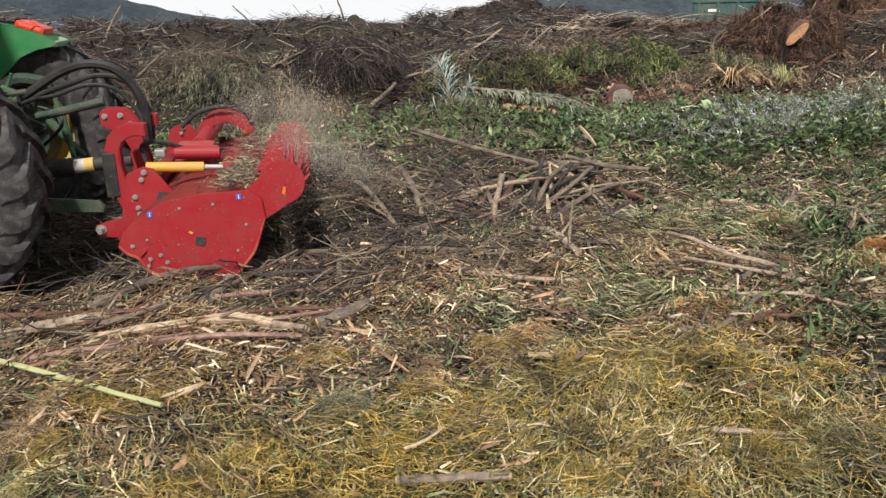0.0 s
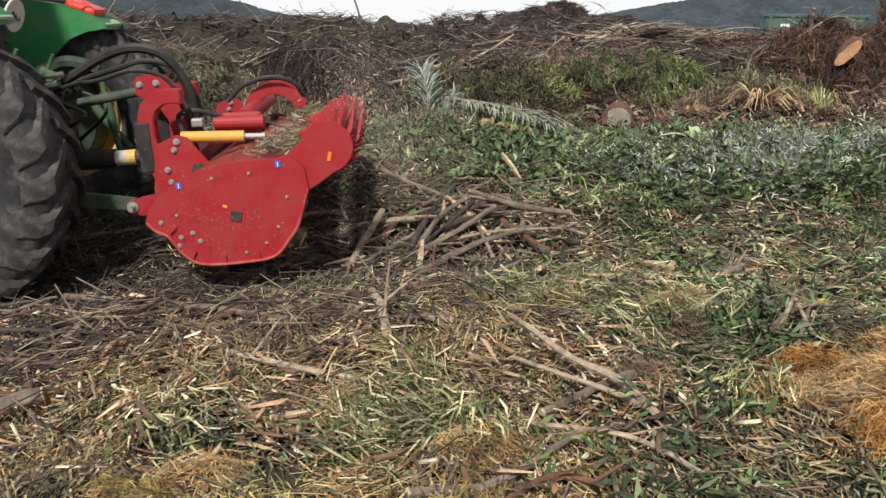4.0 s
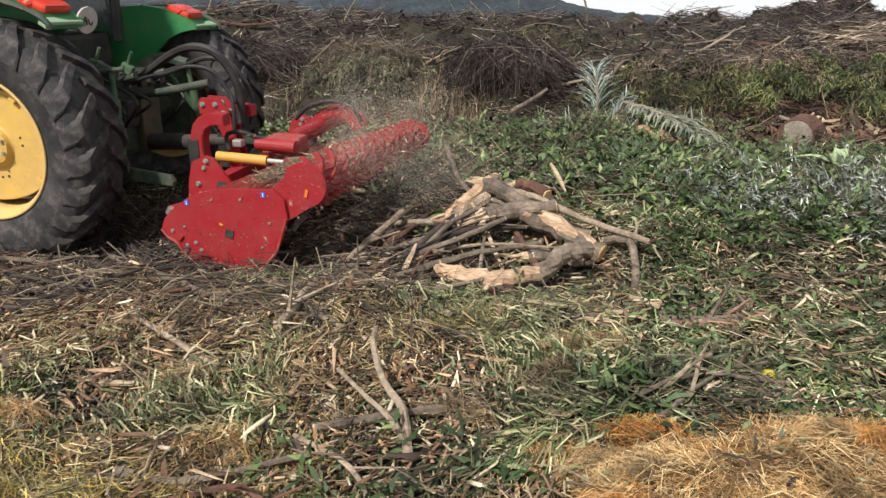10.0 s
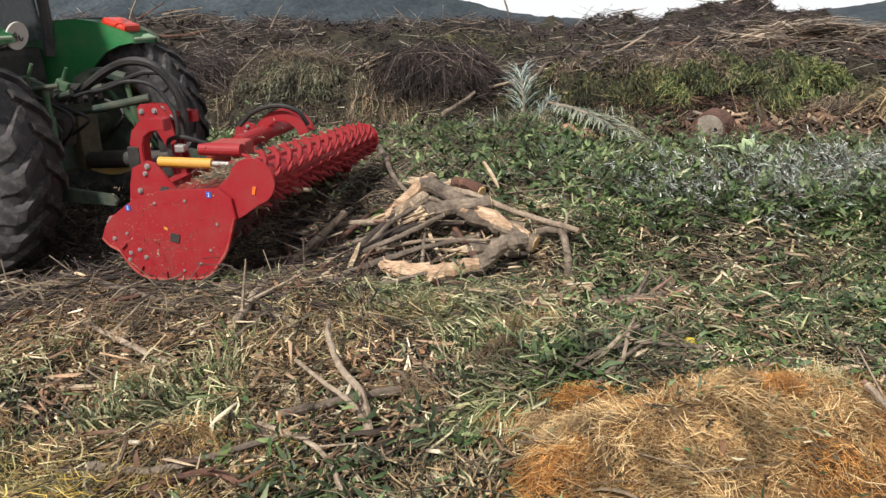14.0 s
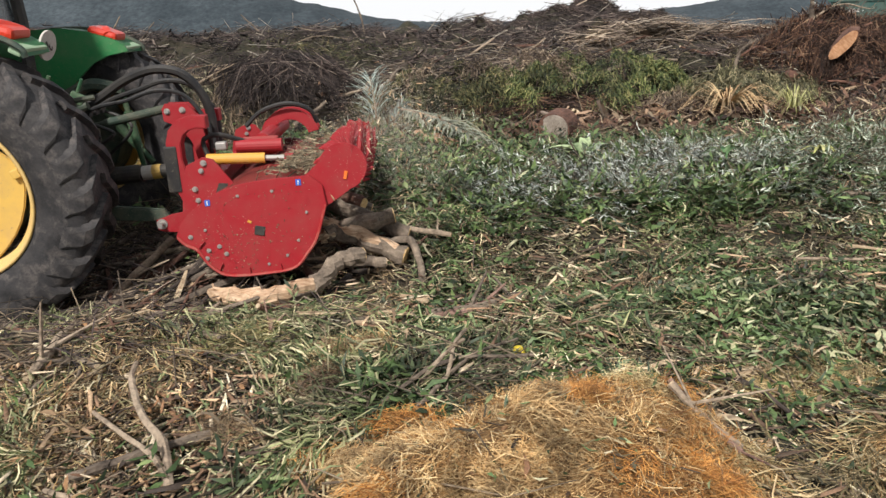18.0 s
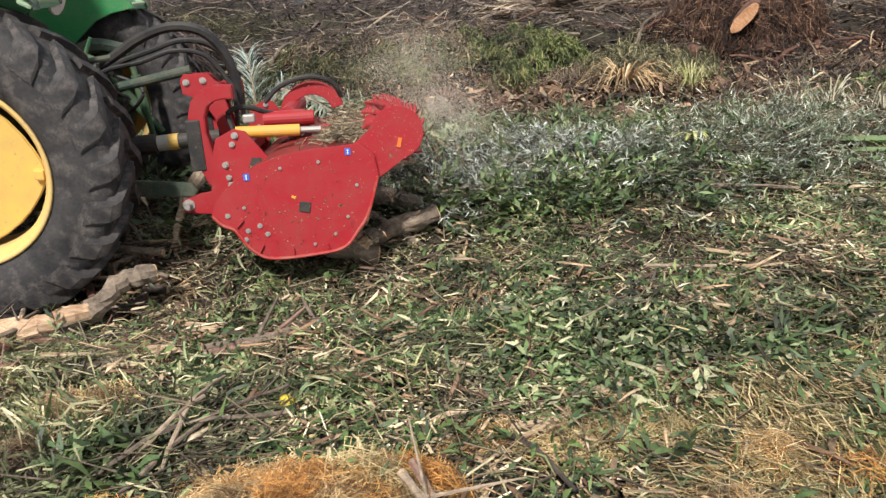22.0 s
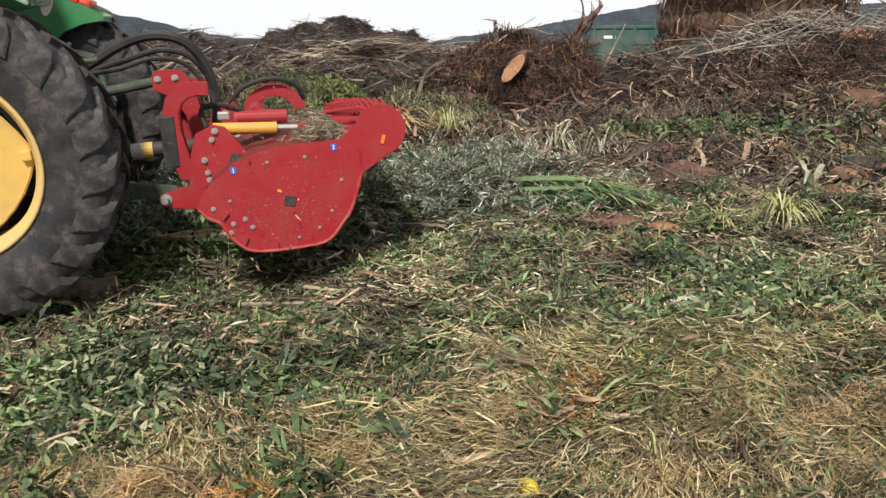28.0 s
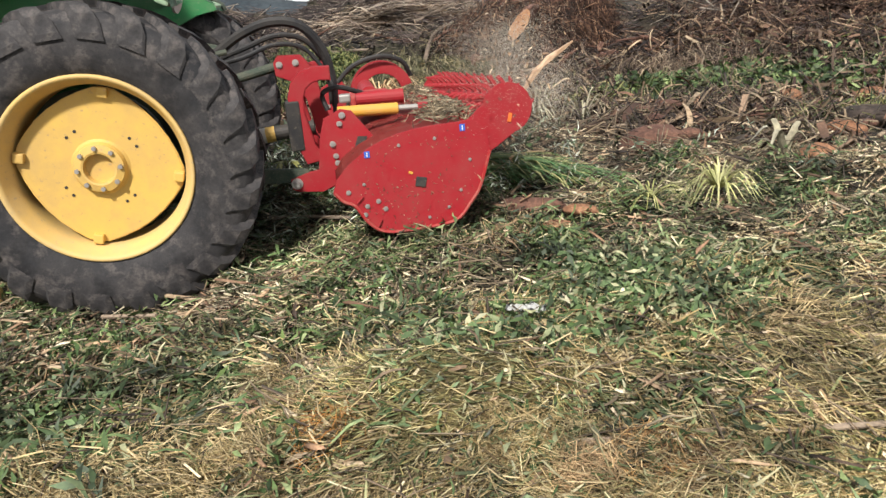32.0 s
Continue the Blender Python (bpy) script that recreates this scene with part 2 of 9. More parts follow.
def part(name, bm, material, parent, label="", smooth=False):
    ob = mesh_object(name, bm, material, smooth)
    ob.parent = parent
    if label:
        tagged(ob, label)
    return ob


def share(name, source, parent, m):
    """Another part on the same mesh."""
    ob = new(name, source.data)
    ob.parent = parent
    ob.matrix_basis = m
    return ob


def sheet(name, verts, faces, material):
    me = bpy.data.meshes.new(name)
    v = np.asarray(verts, dtype=np.float32).reshape(-1, 3)
    fc = np.asarray(faces, dtype=np.int32)
    k = fc.shape[1]
    me.vertices.add(len(v))
    me.vertices.foreach_set("co", v.ravel())
    me.loops.add(fc.size)
    me.loops.foreach_set("vertex_index", fc.ravel())
    me.polygons.add(len(fc))
    me.polygons.foreach_set("loop_start", np.arange(0, fc.size, k, dtype=np.int32))
    me.materials.append(material)
    me.update(calc_edges=True)
    me.validate()
    return new(name, me)


def box(bm, centre, size, turn=None, bevel=0.0):
    m = Matrix.Translation(centre)
    if turn:
        m = m @ Euler([radians(a) for a in turn]).to_matrix().to_4x4()
    made = bmesh.ops.create_cube(bm, size=1.0, matrix=m @ Matrix.Diagonal((*size, 1)))["verts"]
    if bevel:
        es = list({e for v in made for e in v.link_edges})
        bmesh.ops.bevel(bm, geom=es, offset=bevel, segments=2, affect="EDGES", profile=0.6)


def rod(bm, a, b, r, r2=None, seg=12):
    a, b = Vector(a), Vector(b)
    d = b - a
    m = Matrix.Translation((a + b) / 2) @ d.to_track_quat("Z", "Y").to_matrix().to_4x4()
    bmesh.ops.create_cone(bm, cap_ends=True, segments=seg, radius1=r, radius2=r if r2 is None else r2, depth=d.length, matrix=m)


def tube(bm, pts, r, seg=8, rough=0.0, rng=None, caps=True):
    """A bent round bar through pts; r is a radius or one radius a point."""
    pts = [Vector(p) for p in pts]
    rr = r if isinstance(r, (list, tuple)) else [r] * len(pts)
    rings, up = [], Vector((0.12, 0.31, 0.94))
    for i, p in enumerate(pts):
        d = (pts[min(i + 1, len(pts) - 1)] - pts[max(i - 1, 0)]).normalized()
        u = (up - d * up.dot(d))
        u = u.normalized() if u.length > 1e-3 else d.orthogonal().normalized()
        w = d.cross(u)
        ring = []
        for k in range(seg):
            a = 2 * math.pi * k / seg
            q = rr[i] * (1 + (rng.uniform(-rough, rough) if rng else 0))
            ring.append(bm.verts.new(p + (u * math.cos(a) + w * math.sin(a)) * q))
        rings.append(ring)
    for a, b in zip(rings, rings[1:]):
        for k in range(seg):
            bm.faces.new((a[k], a[(k + 1) % seg], b[(k + 1) % seg], b[k]))
    if caps:
        bm.faces.new(rings[0][::-1])
        bm.faces.new(rings[-1])


def smooth_line(pts, n=6):
    """Catmull-Rom through pts."""
    p = [Vector(q) for q in pts]
    p = [p[0] * 2 - p[1]] + p + [p[-1] * 2 - p[-2]]
    out = []
    for i in range(1, len(p) - 2):
        for k in range(n):
            t = k / n
            out.append(0.5 * ((2 * p[i]) + (p[i + 1] - p[i - 1]) * t + (2 * p[i - 1] - 5 * p[i] + 4 * p[i + 1] - p[i + 2]) * t * t
                              + (3 * p[i] - p[i - 1] - 3 * p[i + 1] + p[i + 2]) * t ** 3))
    out.append(p[-2])
    return out


def slab(bm, outline, y0, y1, bevel=0.0):
    """A plate in the x-z plane from y0 to y1."""
    a = [bm.verts.new((x, y0, z)) for x, z in outline]
    b = [bm.verts.new((x, y1, z)) for x, z in outline]
    n = len(outline)
    f1, f2 = bm.faces.new(a), bm.faces.new(b[::-1])
    for i in range(n):
        bm.faces.new((a[i], b[i], b[(i + 1) % n], a[(i + 1) % n]))
    bm.normal_update()
    if bevel:
        bmesh.ops.bevel(bm, geom=list(f1.edges) + list(f2.edges), offset=bevel, segments=2, affect="EDGES")


def empty(name, m=None):
    ob = new(name)
    ob.empty_display_size = 0.2
    if m is not None:
        ob.matrix_basis = m
    return ob


# ------------------------------------------------------------- ground
def fbm(x, y, s, seed=0.0):
    return noise.fractal(Vector((x * s + seed, y * s - seed, seed * 0.37)), 1.0, 2.0, 4)


def step(a, b, v):
    t = min(1.0, max(0.0, (v - a) / (b - a)))
    return t * t * (3 - 2 * t)


def hump(x, y, cx, cy, rx, ry, h):
    d = ((x - cx) / rx) ** 2 + ((y - cy) / ry) ** 2
    return h * math.exp(-d * 1.2)


def height(x, y):
    """Height of the ground with its heaps."""
    z = 0.023 * min(30, max(-12, x)) * (1 - step(9, 15, y))
    z -= 0.034 * max(0.0, y - 15)      # the yard falls away behind the heaps
    # shallow trough between the lane and the bank
    a, b = np.interp(x, (3, 5), (3.6, 1.6)), np.interp(x, (3, 5), (5.4, 3.2))
    z -= float(np.interp(x, (3, 5, 8), (0.09, 0.11, 0.16))) * step(a, b, y)
    far = (1 - 0.28 * step(12, 30, y)) * (1 - step(30, 60, y))
    # the long bank of brushwood behind the lane, steep and ragged in front
    yy = y + 0.55 * fbm(x, 3.0, 0.35, 4.0) + 0.22 * fbm(x, 9.0, 1.5, 6.0)
    bank = 0.58 * step(6.9, 7.7, yy) + 0.42 * step(8.5, 11.5, yy)
    top = 0.90 - (0.026 if x > 0 else 0.012) * x + 0.10 * fbm(x, y, 0.35, 7.0)
    top *= 1 - 0.88 * step(5.6, 7.2, x)
    z += bank * top * far
    # tangled heap at the end of the lane
    d = y - float(np.interp(x, (4.8, 5.4, 6.2, 7, 8, 10, 12), (6.6, 6.2, 5.5, 5.0, 4.8, 3.9, 3.0)))
    rise = float(np.interp(x, (4.8, 6, 7, 8, 10), (0, 0.14, 0.42, 0.70, 0.92)))
    heap = step(0, 3.3, d) * (1 - 0.7 * step(8.6, 11.0, y)) * (1 - step(12, 16, x))
    z += rise * heap
    for h in HEAPS:
        z += hump(x, y, *h)
    z -= 0.11 * math.exp(-((y - 1.0) / 0.46) ** 4) * (1 - step(1.9, 2.5, x))     # wheel rut
    rough = 0.034 + 0.04 * step(1.8, 3.0, y) + 0.15 * step(6.8, 7.8, y) + 0.06 * step(0.2, 1.2, d) * step(4.2, 5.2, x)
    z += rough * fbm(x, y, 1.3, 1.0) + 0.6 * rough * fbm(x, y, 4.0, 2.0)
    z += 0.30 * bank * fbm(x, y, 0.8, 12.0) * far
    return z


# centre, half-widths and height of each heap
HEAPS = [
    (2.0, 2.7, 2.0, 0.75, 0.07),      # grey-green leafy prunings
    (3.9, 3.1, 1.0, 0.7, 0.18),
    (-0.18, -1.12, 0.54, 0.40, 0.22), # hay mound
    (0.28, -0.95, 0.36, 0.34, 0.13),
    (3.30, -0.45, 0.52, 0.28, 0.24),  # straw hump
    (2.1, 7.8, 1.15, 0.6, 0.30),      # green brush
    (0.0, 7.9, 0.85, 0.55, 0.22),
    (-4.4, 8.0, 0.9, 0.6, 0.22),
    (-2.3, 8.0, 0.8, 0.5, 0.24),
    (5.6, 8.3, 1.15, 0.8, 0.42),      # root ball heap
    (4.3, 17.2, 2.3, 1.5, 0.72),      # dark mound
    (13.0, 11.0, 2.2, 1.6, 0.35),     # brash heap
    (-0.50, -1.24, 0.20, 0.14, 0.09), # clumps on the hay mound
    (0.00, -1.06, 0.20, 0.11, 0.09),
    (0.28, -1.32, 0.17, 0.11, 0.08),
    (0.34, -0.80, 0.18, 0.10, 0.07),
    (-9.0, 11.0, 3.0, 2.0, 0.3),
]


def ground_material():
    m, nt, b = shader("littered soil", 0.9)
    n1, n2, n3 = noise_of(nt, 0.6, 5), noise_of(nt, 7.0, 6, 0.7), noise_of(nt, 45.0, 5, 0.75)
    c1 = ramp(nt, n1, [(0.40, (0.030, 0.022, 0.015)), (0.62, (0.024, 0.030, 0.013))])
    c2 = ramp(nt, n2, [(0.35, (0.012, 0.010, 0.007)), (0.65, (0.075, 0.058, 0.034))])
    c = blend(nt, 0.55, c1, c2)
    v = ramp(nt, n3, [(0.35, (0.35, 0.35, 0.35)), (0.7, (1.4, 1.35, 1.2))])
    nt.links.new(blend(nt, 1.0, c, v, "MULTIPLY"), b.inputs["Base Color"])
    bump(nt, b, n3, 0.8, 0.02)
    return m


def axis(parts):
    out = []
    for a, b, s in parts:
        out += list(np.arange(a, b, s))
    return out + [parts[-1][1]]


GX, GY, GS = -14.0, -4.5, 0.1
GRID = np.array([[height(GX + i * GS, GY + j * GS) for i in range(321)] for j in range(226)])


def ground_z(x, y):
    """Heights under arrays of places."""
    u = np.clip((np.asarray(x, float) - GX) / GS, 0, 319.999)
    v = np.clip((np.asarray(y, float) - GY) / GS, 0, 224.999)
    i, j = u.astype(int), v.astype(int)
    a, b = u - i, v - j
    return (GRID[j, i] * (1 - a) + GRID[j, i + 1] * a) * (1 - b) + (GRID[j + 1, i] * (1 - a) + GRID[j + 1, i + 1] * a) * b


def gz(x, y):
    return float(ground_z(x, y))


def ground():
    xs = axis([(-400, -40, 40), (-40, -14, 2), (-14, -6, 0.25), (-6, 7, 0.10), (7, 18, 0.25), (18, 40, 2), (40, 400, 40)])
    ys = axis([(-60, -8, 8), (-8, -3, 0.5), (-3, 4.5, 0.10), (4.5, 18, 0.2), (18, 40, 2), (40, 600, 40)])
    inside = lambda x, y: -14 <= x <= 18 and -4.5 <= y <= 18
    v = [(x, y, gz(x, y) if inside(x, y) else height(x, y)) for y in ys for x in xs]
    n = len(xs)
    fc = [(j * n + i, j * n + i + 1, (j + 1) * n + i + 1, (j + 1) * n + i) for j in range(len(ys) - 1) for i in range(n - 1)]
    ob = sheet("ground", v, fc, ground_material())
    ob.data.shade_smooth()
    tagged(ob, "soil yard buried under chipped wood, leaves and straw", "ground", kind="structure")


ground()


def hills():
    m, nt, b = shader("far hills", 1.0)
    n, n2 = noise_of(nt, 0.05, 6, 0.7), noise_of(nt, 0.5, 5, 0.7)
    c = ramp(nt, n, [(0.35, (0.018, 0.027, 0.034)), (0.7, (0.050, 0.064, 0.074))])
    v = ramp(nt, n2, [(0.35, (0.55, 0.58, 0.62)), (0.65, (1.3, 1.28, 1.22))])
    nt.links.new(blend(nt, 1.0, c, v, "MULTIPLY"), b.inputs["Base Color"])

    def ridge(x):
        z = float(np.interp(x, (-420, -300, -212, -150, -78, -55, -35, -15, 60, 110, 140, 163, 195, 260, 420), (9, 12, 10, 12, 10, 7.6, 2.8, -2.5, -7, -1, 3.5, 7.5, 11, 9, 7)))
        z += 0.7 * fbm(x, 0, 0.04, 3) + 0.5 * fbm(x, 0, 0.12, 5) + 0.35 * fbm(x, 0, 0.5, 6)
        return z
    xs = np.arange(-420, 421, 1.5)
    v, fc = [], []
    for x in xs:
        r = ridge(x)
        for k, (f_, d) in enumerate(((-0.2, 250), (0.35, 270), (0.8, 290), (1.0, 300), (0.5, 340), (-0.5, 380))):
            j = 0.0 if k in (0, 5) else 0.5 * fbm(x, d, 0.06, 9)
            v.append((x, d, (r + 16) * f_ - 16 + j - (3 if k in (0, 5) else 0)))
    for i in range(len(xs) - 1):
        for k in range(5):
            a = i * 6 + k
            fc.append((a, a + 6, a + 7, a + 1))
    ob = sheet("hills", v, fc, m)
    tagged(ob, "distant blue-grey wooded hills on the skyline", "hill", kind="structure")


hills()


# ------------------------------------------------------------- mulcher
M_STRAW = litter("caught debris", [(0.0, (0.05, 0.040, 0.022)), (0.5, (0.16, 0.12, 0.07)), (1.0, (0.42, 0.35, 0.24))], patch=14.0)


def disc_outline(cx, cz, r, a0, a1, n):
    return [(cx + r * math.cos(radians(a0 + (a1 - a0) * i / n)), cz + r * math.sin(radians(a0 + (a1 - a0) * i / n))) for i in range(n + 1)]


PLATE = [(-0.464, -0.01), (-0.435, 0.06), (-0.385, 0.115), (-0.324, 0.16), (-0.26, 0.205), (-0.185, 0.238), (-0.10, 0.265), (-0.007, 0.281),
         (0.12, 0.290), (0.218, 0.293), (0.30, 0.30), (0.37, 0.24), (0.385, 0.13), (0.335, -0.022), (0.305, -0.09), (0.258, -0.15), (0.215, -0.205),
         (0.165, -0.238), (0.08, -0.252), (-0.10, -0.262), (-0.205, -0.255), (-0.26, -0.23), (-0.31, -0.18), (-0.345, -0.12), (-0.371, -0.085), (-0.42, -0.06)]


def bolt(bm, x, y, z, r=0.013, h=0.012):
    rod(bm, (x, y, z), (x, y - h, z), r, seg=6)
    rod(bm, (x, y, z), (x, y - h * 0.35, z), r * 1.5, seg=12)


def make_mulcher():
    mul = empty("forestry_mulcher")
    tagged(mul, "dusty red forestry mulcher with toothed roller, behind a tractor", "mulcher")
    W = 2.48
    for y in (0.0, W - 0.02):
        bm = bmesh.new()
        slab(bm, PLATE, y, y + 0.022, 0.003)
        plate = part("side_plate", bm, M_RED, mul)
        plate.location.z = -0.06 * y
        # raised rim along the lower edge
        bm = bmesh.new()
        low = PLATE[12:] + PLATE[:1]
        off = -0.008 if y == 0.0 else 0.030
        tube(bm, smooth_line([(x * 0.985, y + off, z * 0.985) for x, z in low], 3), 0.009, 6)
        part("skid_rim", bm, M_REDW, plate)
        if y == 0.0:
            front = plate
    # hole, bolts, weld tabs and stickers on the near plate
    # black box, slightly proud, stands for the dark inside of the hole
    bm = bmesh.new()
    box(bm, (0.0, -0.001, 0.0), (0.056, 0.012, 0.052), (0, 12, 0), 0.003)
    part("hole_dark_box", bm, M_BLACK, front)
    for x, z in ((-0.385, -0.015), (-0.234, -0.079), (-0.295, -0.10), (-0.31, -0.145), (-0.20, -0.125), (0.139, -0.155), (0.21, -0.07),
                 (0.03, -0.20), (-0.10, 0.205), (0.09, 0.222), (-0.30, 0.02), (0.27, 0.09)):
        bm = bmesh.new()
        big = x < -0.1 and z < 0
        bolt(bm, x, -0.001, z, 0.009 if big else 0.006, 0.008)
        part("bolt", bm, M_STEEL, front)
    for x, z, a in ((-0.24, -0.20, 30), (-0.08, -0.235, 0), (0.10, -0.225, -12), (-0.33, -0.06, 45)):
        bm = bmesh.new()
        box(bm, (x, -0.006, z), (0.006, 0.016, 0.05), (0, a, 0), 0.002)
        part("weld_rib", bm, M_RED, front)
    for x, z in ((-0.268, 0.175), (0.24, 0.263)):
        bm = bmesh.new()
        box(bm, (x, -0.002, z), (0.029, 0.004, 0.034))
        st = part("sticker", bm, M_BLUE, front, "small blue safety sticker")
        bm = bmesh.new()
        rod(bm, (x, -0.0045, z + 0.007), (x, -0.006, z + 0.007), 0.004, seg=10)
        box(bm, (x, -0.005, z - 0.006), (0.005, 0.003, 0.012))
        part("pictogram", bm, M_WHITE, st)
    bm = bmesh.new()
    box(bm, (-0.05, -0.003, 0.055), (0.022, 0.005, 0.012), (0, 25, 0))
    part("chipped_paint", bm, M_CYL, front)

    # crumbs and splinters stuck to the near plate
    rng = random.Random(15)
    bm = bmesh.new()
    for i in range(230):
        x, z = rng.uniform(-0.38, 0.32), rng.choice((rng.uniform(-0.24, 0.26), rng.uniform(-0.24, 0.0)))
        d = Vector((rng.uniform(-1, 1), 0, rng.uniform(-1, 1))).normalized() * rng.uniform(0.0015, 0.007)
        tube(bm, [Vector((x, -0.0025, z)) - d, Vector((x, -0.0025, z)) + d], rng.uniform(0.0008, 0.002), 4)
    tagged(part("stuck_crumbs", bm, M_STRAW, front), "pale crumbs and splinters stuck to the paint", kind="stuff")

    # roller arms with round ends, and the toothed roller between them
    for y in (0.026, W - 0.05):
        bm = bmesh.new()
        out = disc_outline(0.492, 0.335, 0.134, -75, 165, 26) + [(0.30, 0.315), (0.24, 0.27), (0.28, 0.14), (0.36, 0.10), (0.43, 0.14)]
        slab(bm, out, y, y + 0.016, 0.003)
        arm = part("roller_arm", bm, M_RED, mul)
        arm.location.z = -0.078 * y
        if y < 1:
            bm = bmesh.new()
            box(bm, (0.502, y - 0.004, 0.287), (0.018, 0.006, 0.046), (0, 14, 0))
            part("reflector", bm, M_LAMPO, arm, "small orange reflector")
    roller = empty("feed_roller_axis")
    roller.parent = mul
    roller.matrix_basis = pose(0.492, 0.0, 0.335, -4.5)
    tagged(roller, "red roller set with rows of teeth")
    bm = bmesh.new()
    rod(bm, (0, 0.05, 0), (0, W - 0.06, 0), 0.085, seg=20)
    for k in range(4):
        a = k * math.pi / 2
        box(bm, (0.09 * math.cos(a), W / 2, 0.09 * math.sin(a)), (0.03, W - 0.2, 0.02), (0, -math.degrees(a), 0))
    part("drum", bm, M_RED, roller, smooth=False)
    bm = bmesh.new()
    rod(bm, (0, W - 0.06, 0), (0, W + 0.03, 0), 0.10, seg=24)
    part("end_cap", bm, M_RED, roller)
    src = None
    for i in range(34):
        for j in range(4):
            a = (i * 29 + j * 90) % 360
            y = 0.10 + i * (W - 0.24) / 33
            if src is None:
                bm = bmesh.new()
                pts = [(0.075, 0, -0.012), (0.115, 0, -0.006), (0.145, 0, 0.012), (0.163, 0, 0.036)]
                tube(bm, pts, [0.018, 0.017, 0.013, 0.006], 5)
                src = part("tooth", bm, M_RED, roller)
                src.matrix_basis = pose(0, y, 0, 0, a, 0)
            else:
                share("tooth", src, roller, pose(0, y, 0, 0, a, 0))

    # hood, rear gate and the rotor inside
    slope = -0.05       # the hood falls a little towards its far end
    bm = bmesh.new()
    line = [(-0.44, 0.03), (-0.40, 0.10), (-0.30, 0.17), (-0.18, 0.225), (0.0, 0.262), (0.2, 0.272), (0.29, 0.26), (0.33, 0.20)]
    a = [(bm.verts.new((x, 0.024, z)), bm.verts.new((x, W - 0.024, z + slope * W))) for x, z in line]
    for p, q in zip(a, a[1:]):
        bm.faces.new((p[0], q[0], q[1], p[1]))
    bmesh.ops.solidify(bm, geom=bm.faces[:], thickness=0.012)
    part("hood", bm, M_REDW, mul)
    bm = bmesh.new()
    rod(bm, (-0.02, 0.03, -0.03), (-0.02, W - 0.03, -0.03), 0.17, seg=20)
    rotor = part("rotor", bm, M_ROTOR, mul, "worn dark red rotor")
    src2 = None
    for i in range(24):
        for j in range(3):
            m = pose(-0.02, 0.10 + i * (W - 0.2) / 23, -0.03, 0, (i * 47 + j * 120) % 360, 0)
            if src2 is None:
                bm = bmesh.new()
                box(bm, (0.19, 0, 0), (0.07, 0.05, 0.06), (0, 20, 0), 0.006)
                src2 = part("hammer", bm, M_ROTOR, rotor)
                src2.matrix_basis = m
            else:
                share("hammer", src2, rotor, m)
    bm = bmesh.new()
    line = [(-0.44, 0.03), (-0.40, -0.06), (-0.33, -0.12)]
    a = [(bm.verts.new((x, 0.024, z)), bm.verts.new((x, W - 0.024, z))) for x, z in line]
    for p, q in zip(a, a[1:]):
        bm.faces.new((p[0], q[0], q[1], p[1]))
    bmesh.ops.solidify(bm, geom=bm.faces[:], thickness=0.01)
    part("front_apron", bm, M_RED, mul)

    # hitch plates with their bolts and pins
    HITCH = [(-0.695, -0.01), (-0.69, -0.07), (-0.655, -0.085), (-0.52, -0.10), (-0.42, -0.06), (-0.36, 0.10), (-0.20, 0.19), (-0.225, 0.225),
             (-0.31, 0.345), (-0.37, 0.36), (-0.47, 0.315), (-0.505, 0.20), (-0.53, 0.03), (-0.60, 0.02)]
    for y in (0.42, 1.98):
        bm = bmesh.new()
        slab(bm, HITCH, y, y + 0.025, 0.003)
        hp = part("hitch_plate", bm, M_RED, mul)
        for x, z, r in ((-0.662, -0.035, 0.022), (-0.365, 0.326, 0.013), (-0.385, 0.28, 0.011), (-0.435, 0.17, 0.012), (-0.425, 0.10, 0.011), (-0.42, 0.06, 0.011)):
            bm = bmesh.new()
            bolt(bm, x, y - 0.001, z, r, 0.016)
            part("bolt", bm, M_STEEL, hp)
        # black slab laid on the plate for the dark seen through a cut-out
        bm = bmesh.new()
        slab(bm, [(-0.33, 0.10), (-0.29, 0.20), (-0.235, 0.195), (-0.26, 0.12)], y - 0.003, y + 0.004)
        part("cutout_dark_slab", bm, M_BLACK, hp, "black slab for the dark of a cut-out in the plate")
        bm = bmesh.new()
        rod(bm, (-0.662, y - 0.05, -0.035), (-0.662, y + 0.12, -0.035), 0.016)
        part("link_pin", bm, M_STEEL, hp)
    bm = bmesh.new()
    box(bm, (-0.45, W / 2, 0.10), (0.09, 1.62, 0.09), None, 0.008)
    part("cross_beam", bm, M_RED, mul)

    # curved headstock arms and the top-link bracket
    for y in (0.74, 1.14):
        bm = bmesh.new()
        outer = [(-0.40, 0.57), (-0.50, 0.575), (-0.585, 0.55), (-0.64, 0.49), (-0.665, 0.41), (-0.665, 0.30), (-0.64, 0.10), (-0.60, 0.0)]
        inner = [(-0.48, 0.02), (-0.54, 0.12), (-0.575, 0.30), (-0.572, 0.40), (-0.55, 0.455), (-0.51, 0.485), (-0.46, 0.495), (-0.40, 0.49)]
        slab(bm, outer + inner, y, y + 0.10, 0.006)
        ha = part("headstock_arm", bm, M_RED, mul)
        bm = bmesh.new()
        box(bm, (-0.645, y + 0.05, 0.24), (0.085, 0.115, 0.30), None, 0.01)
        part("rubber_guard", bm, M_BLACK, ha, "black rubber guard")
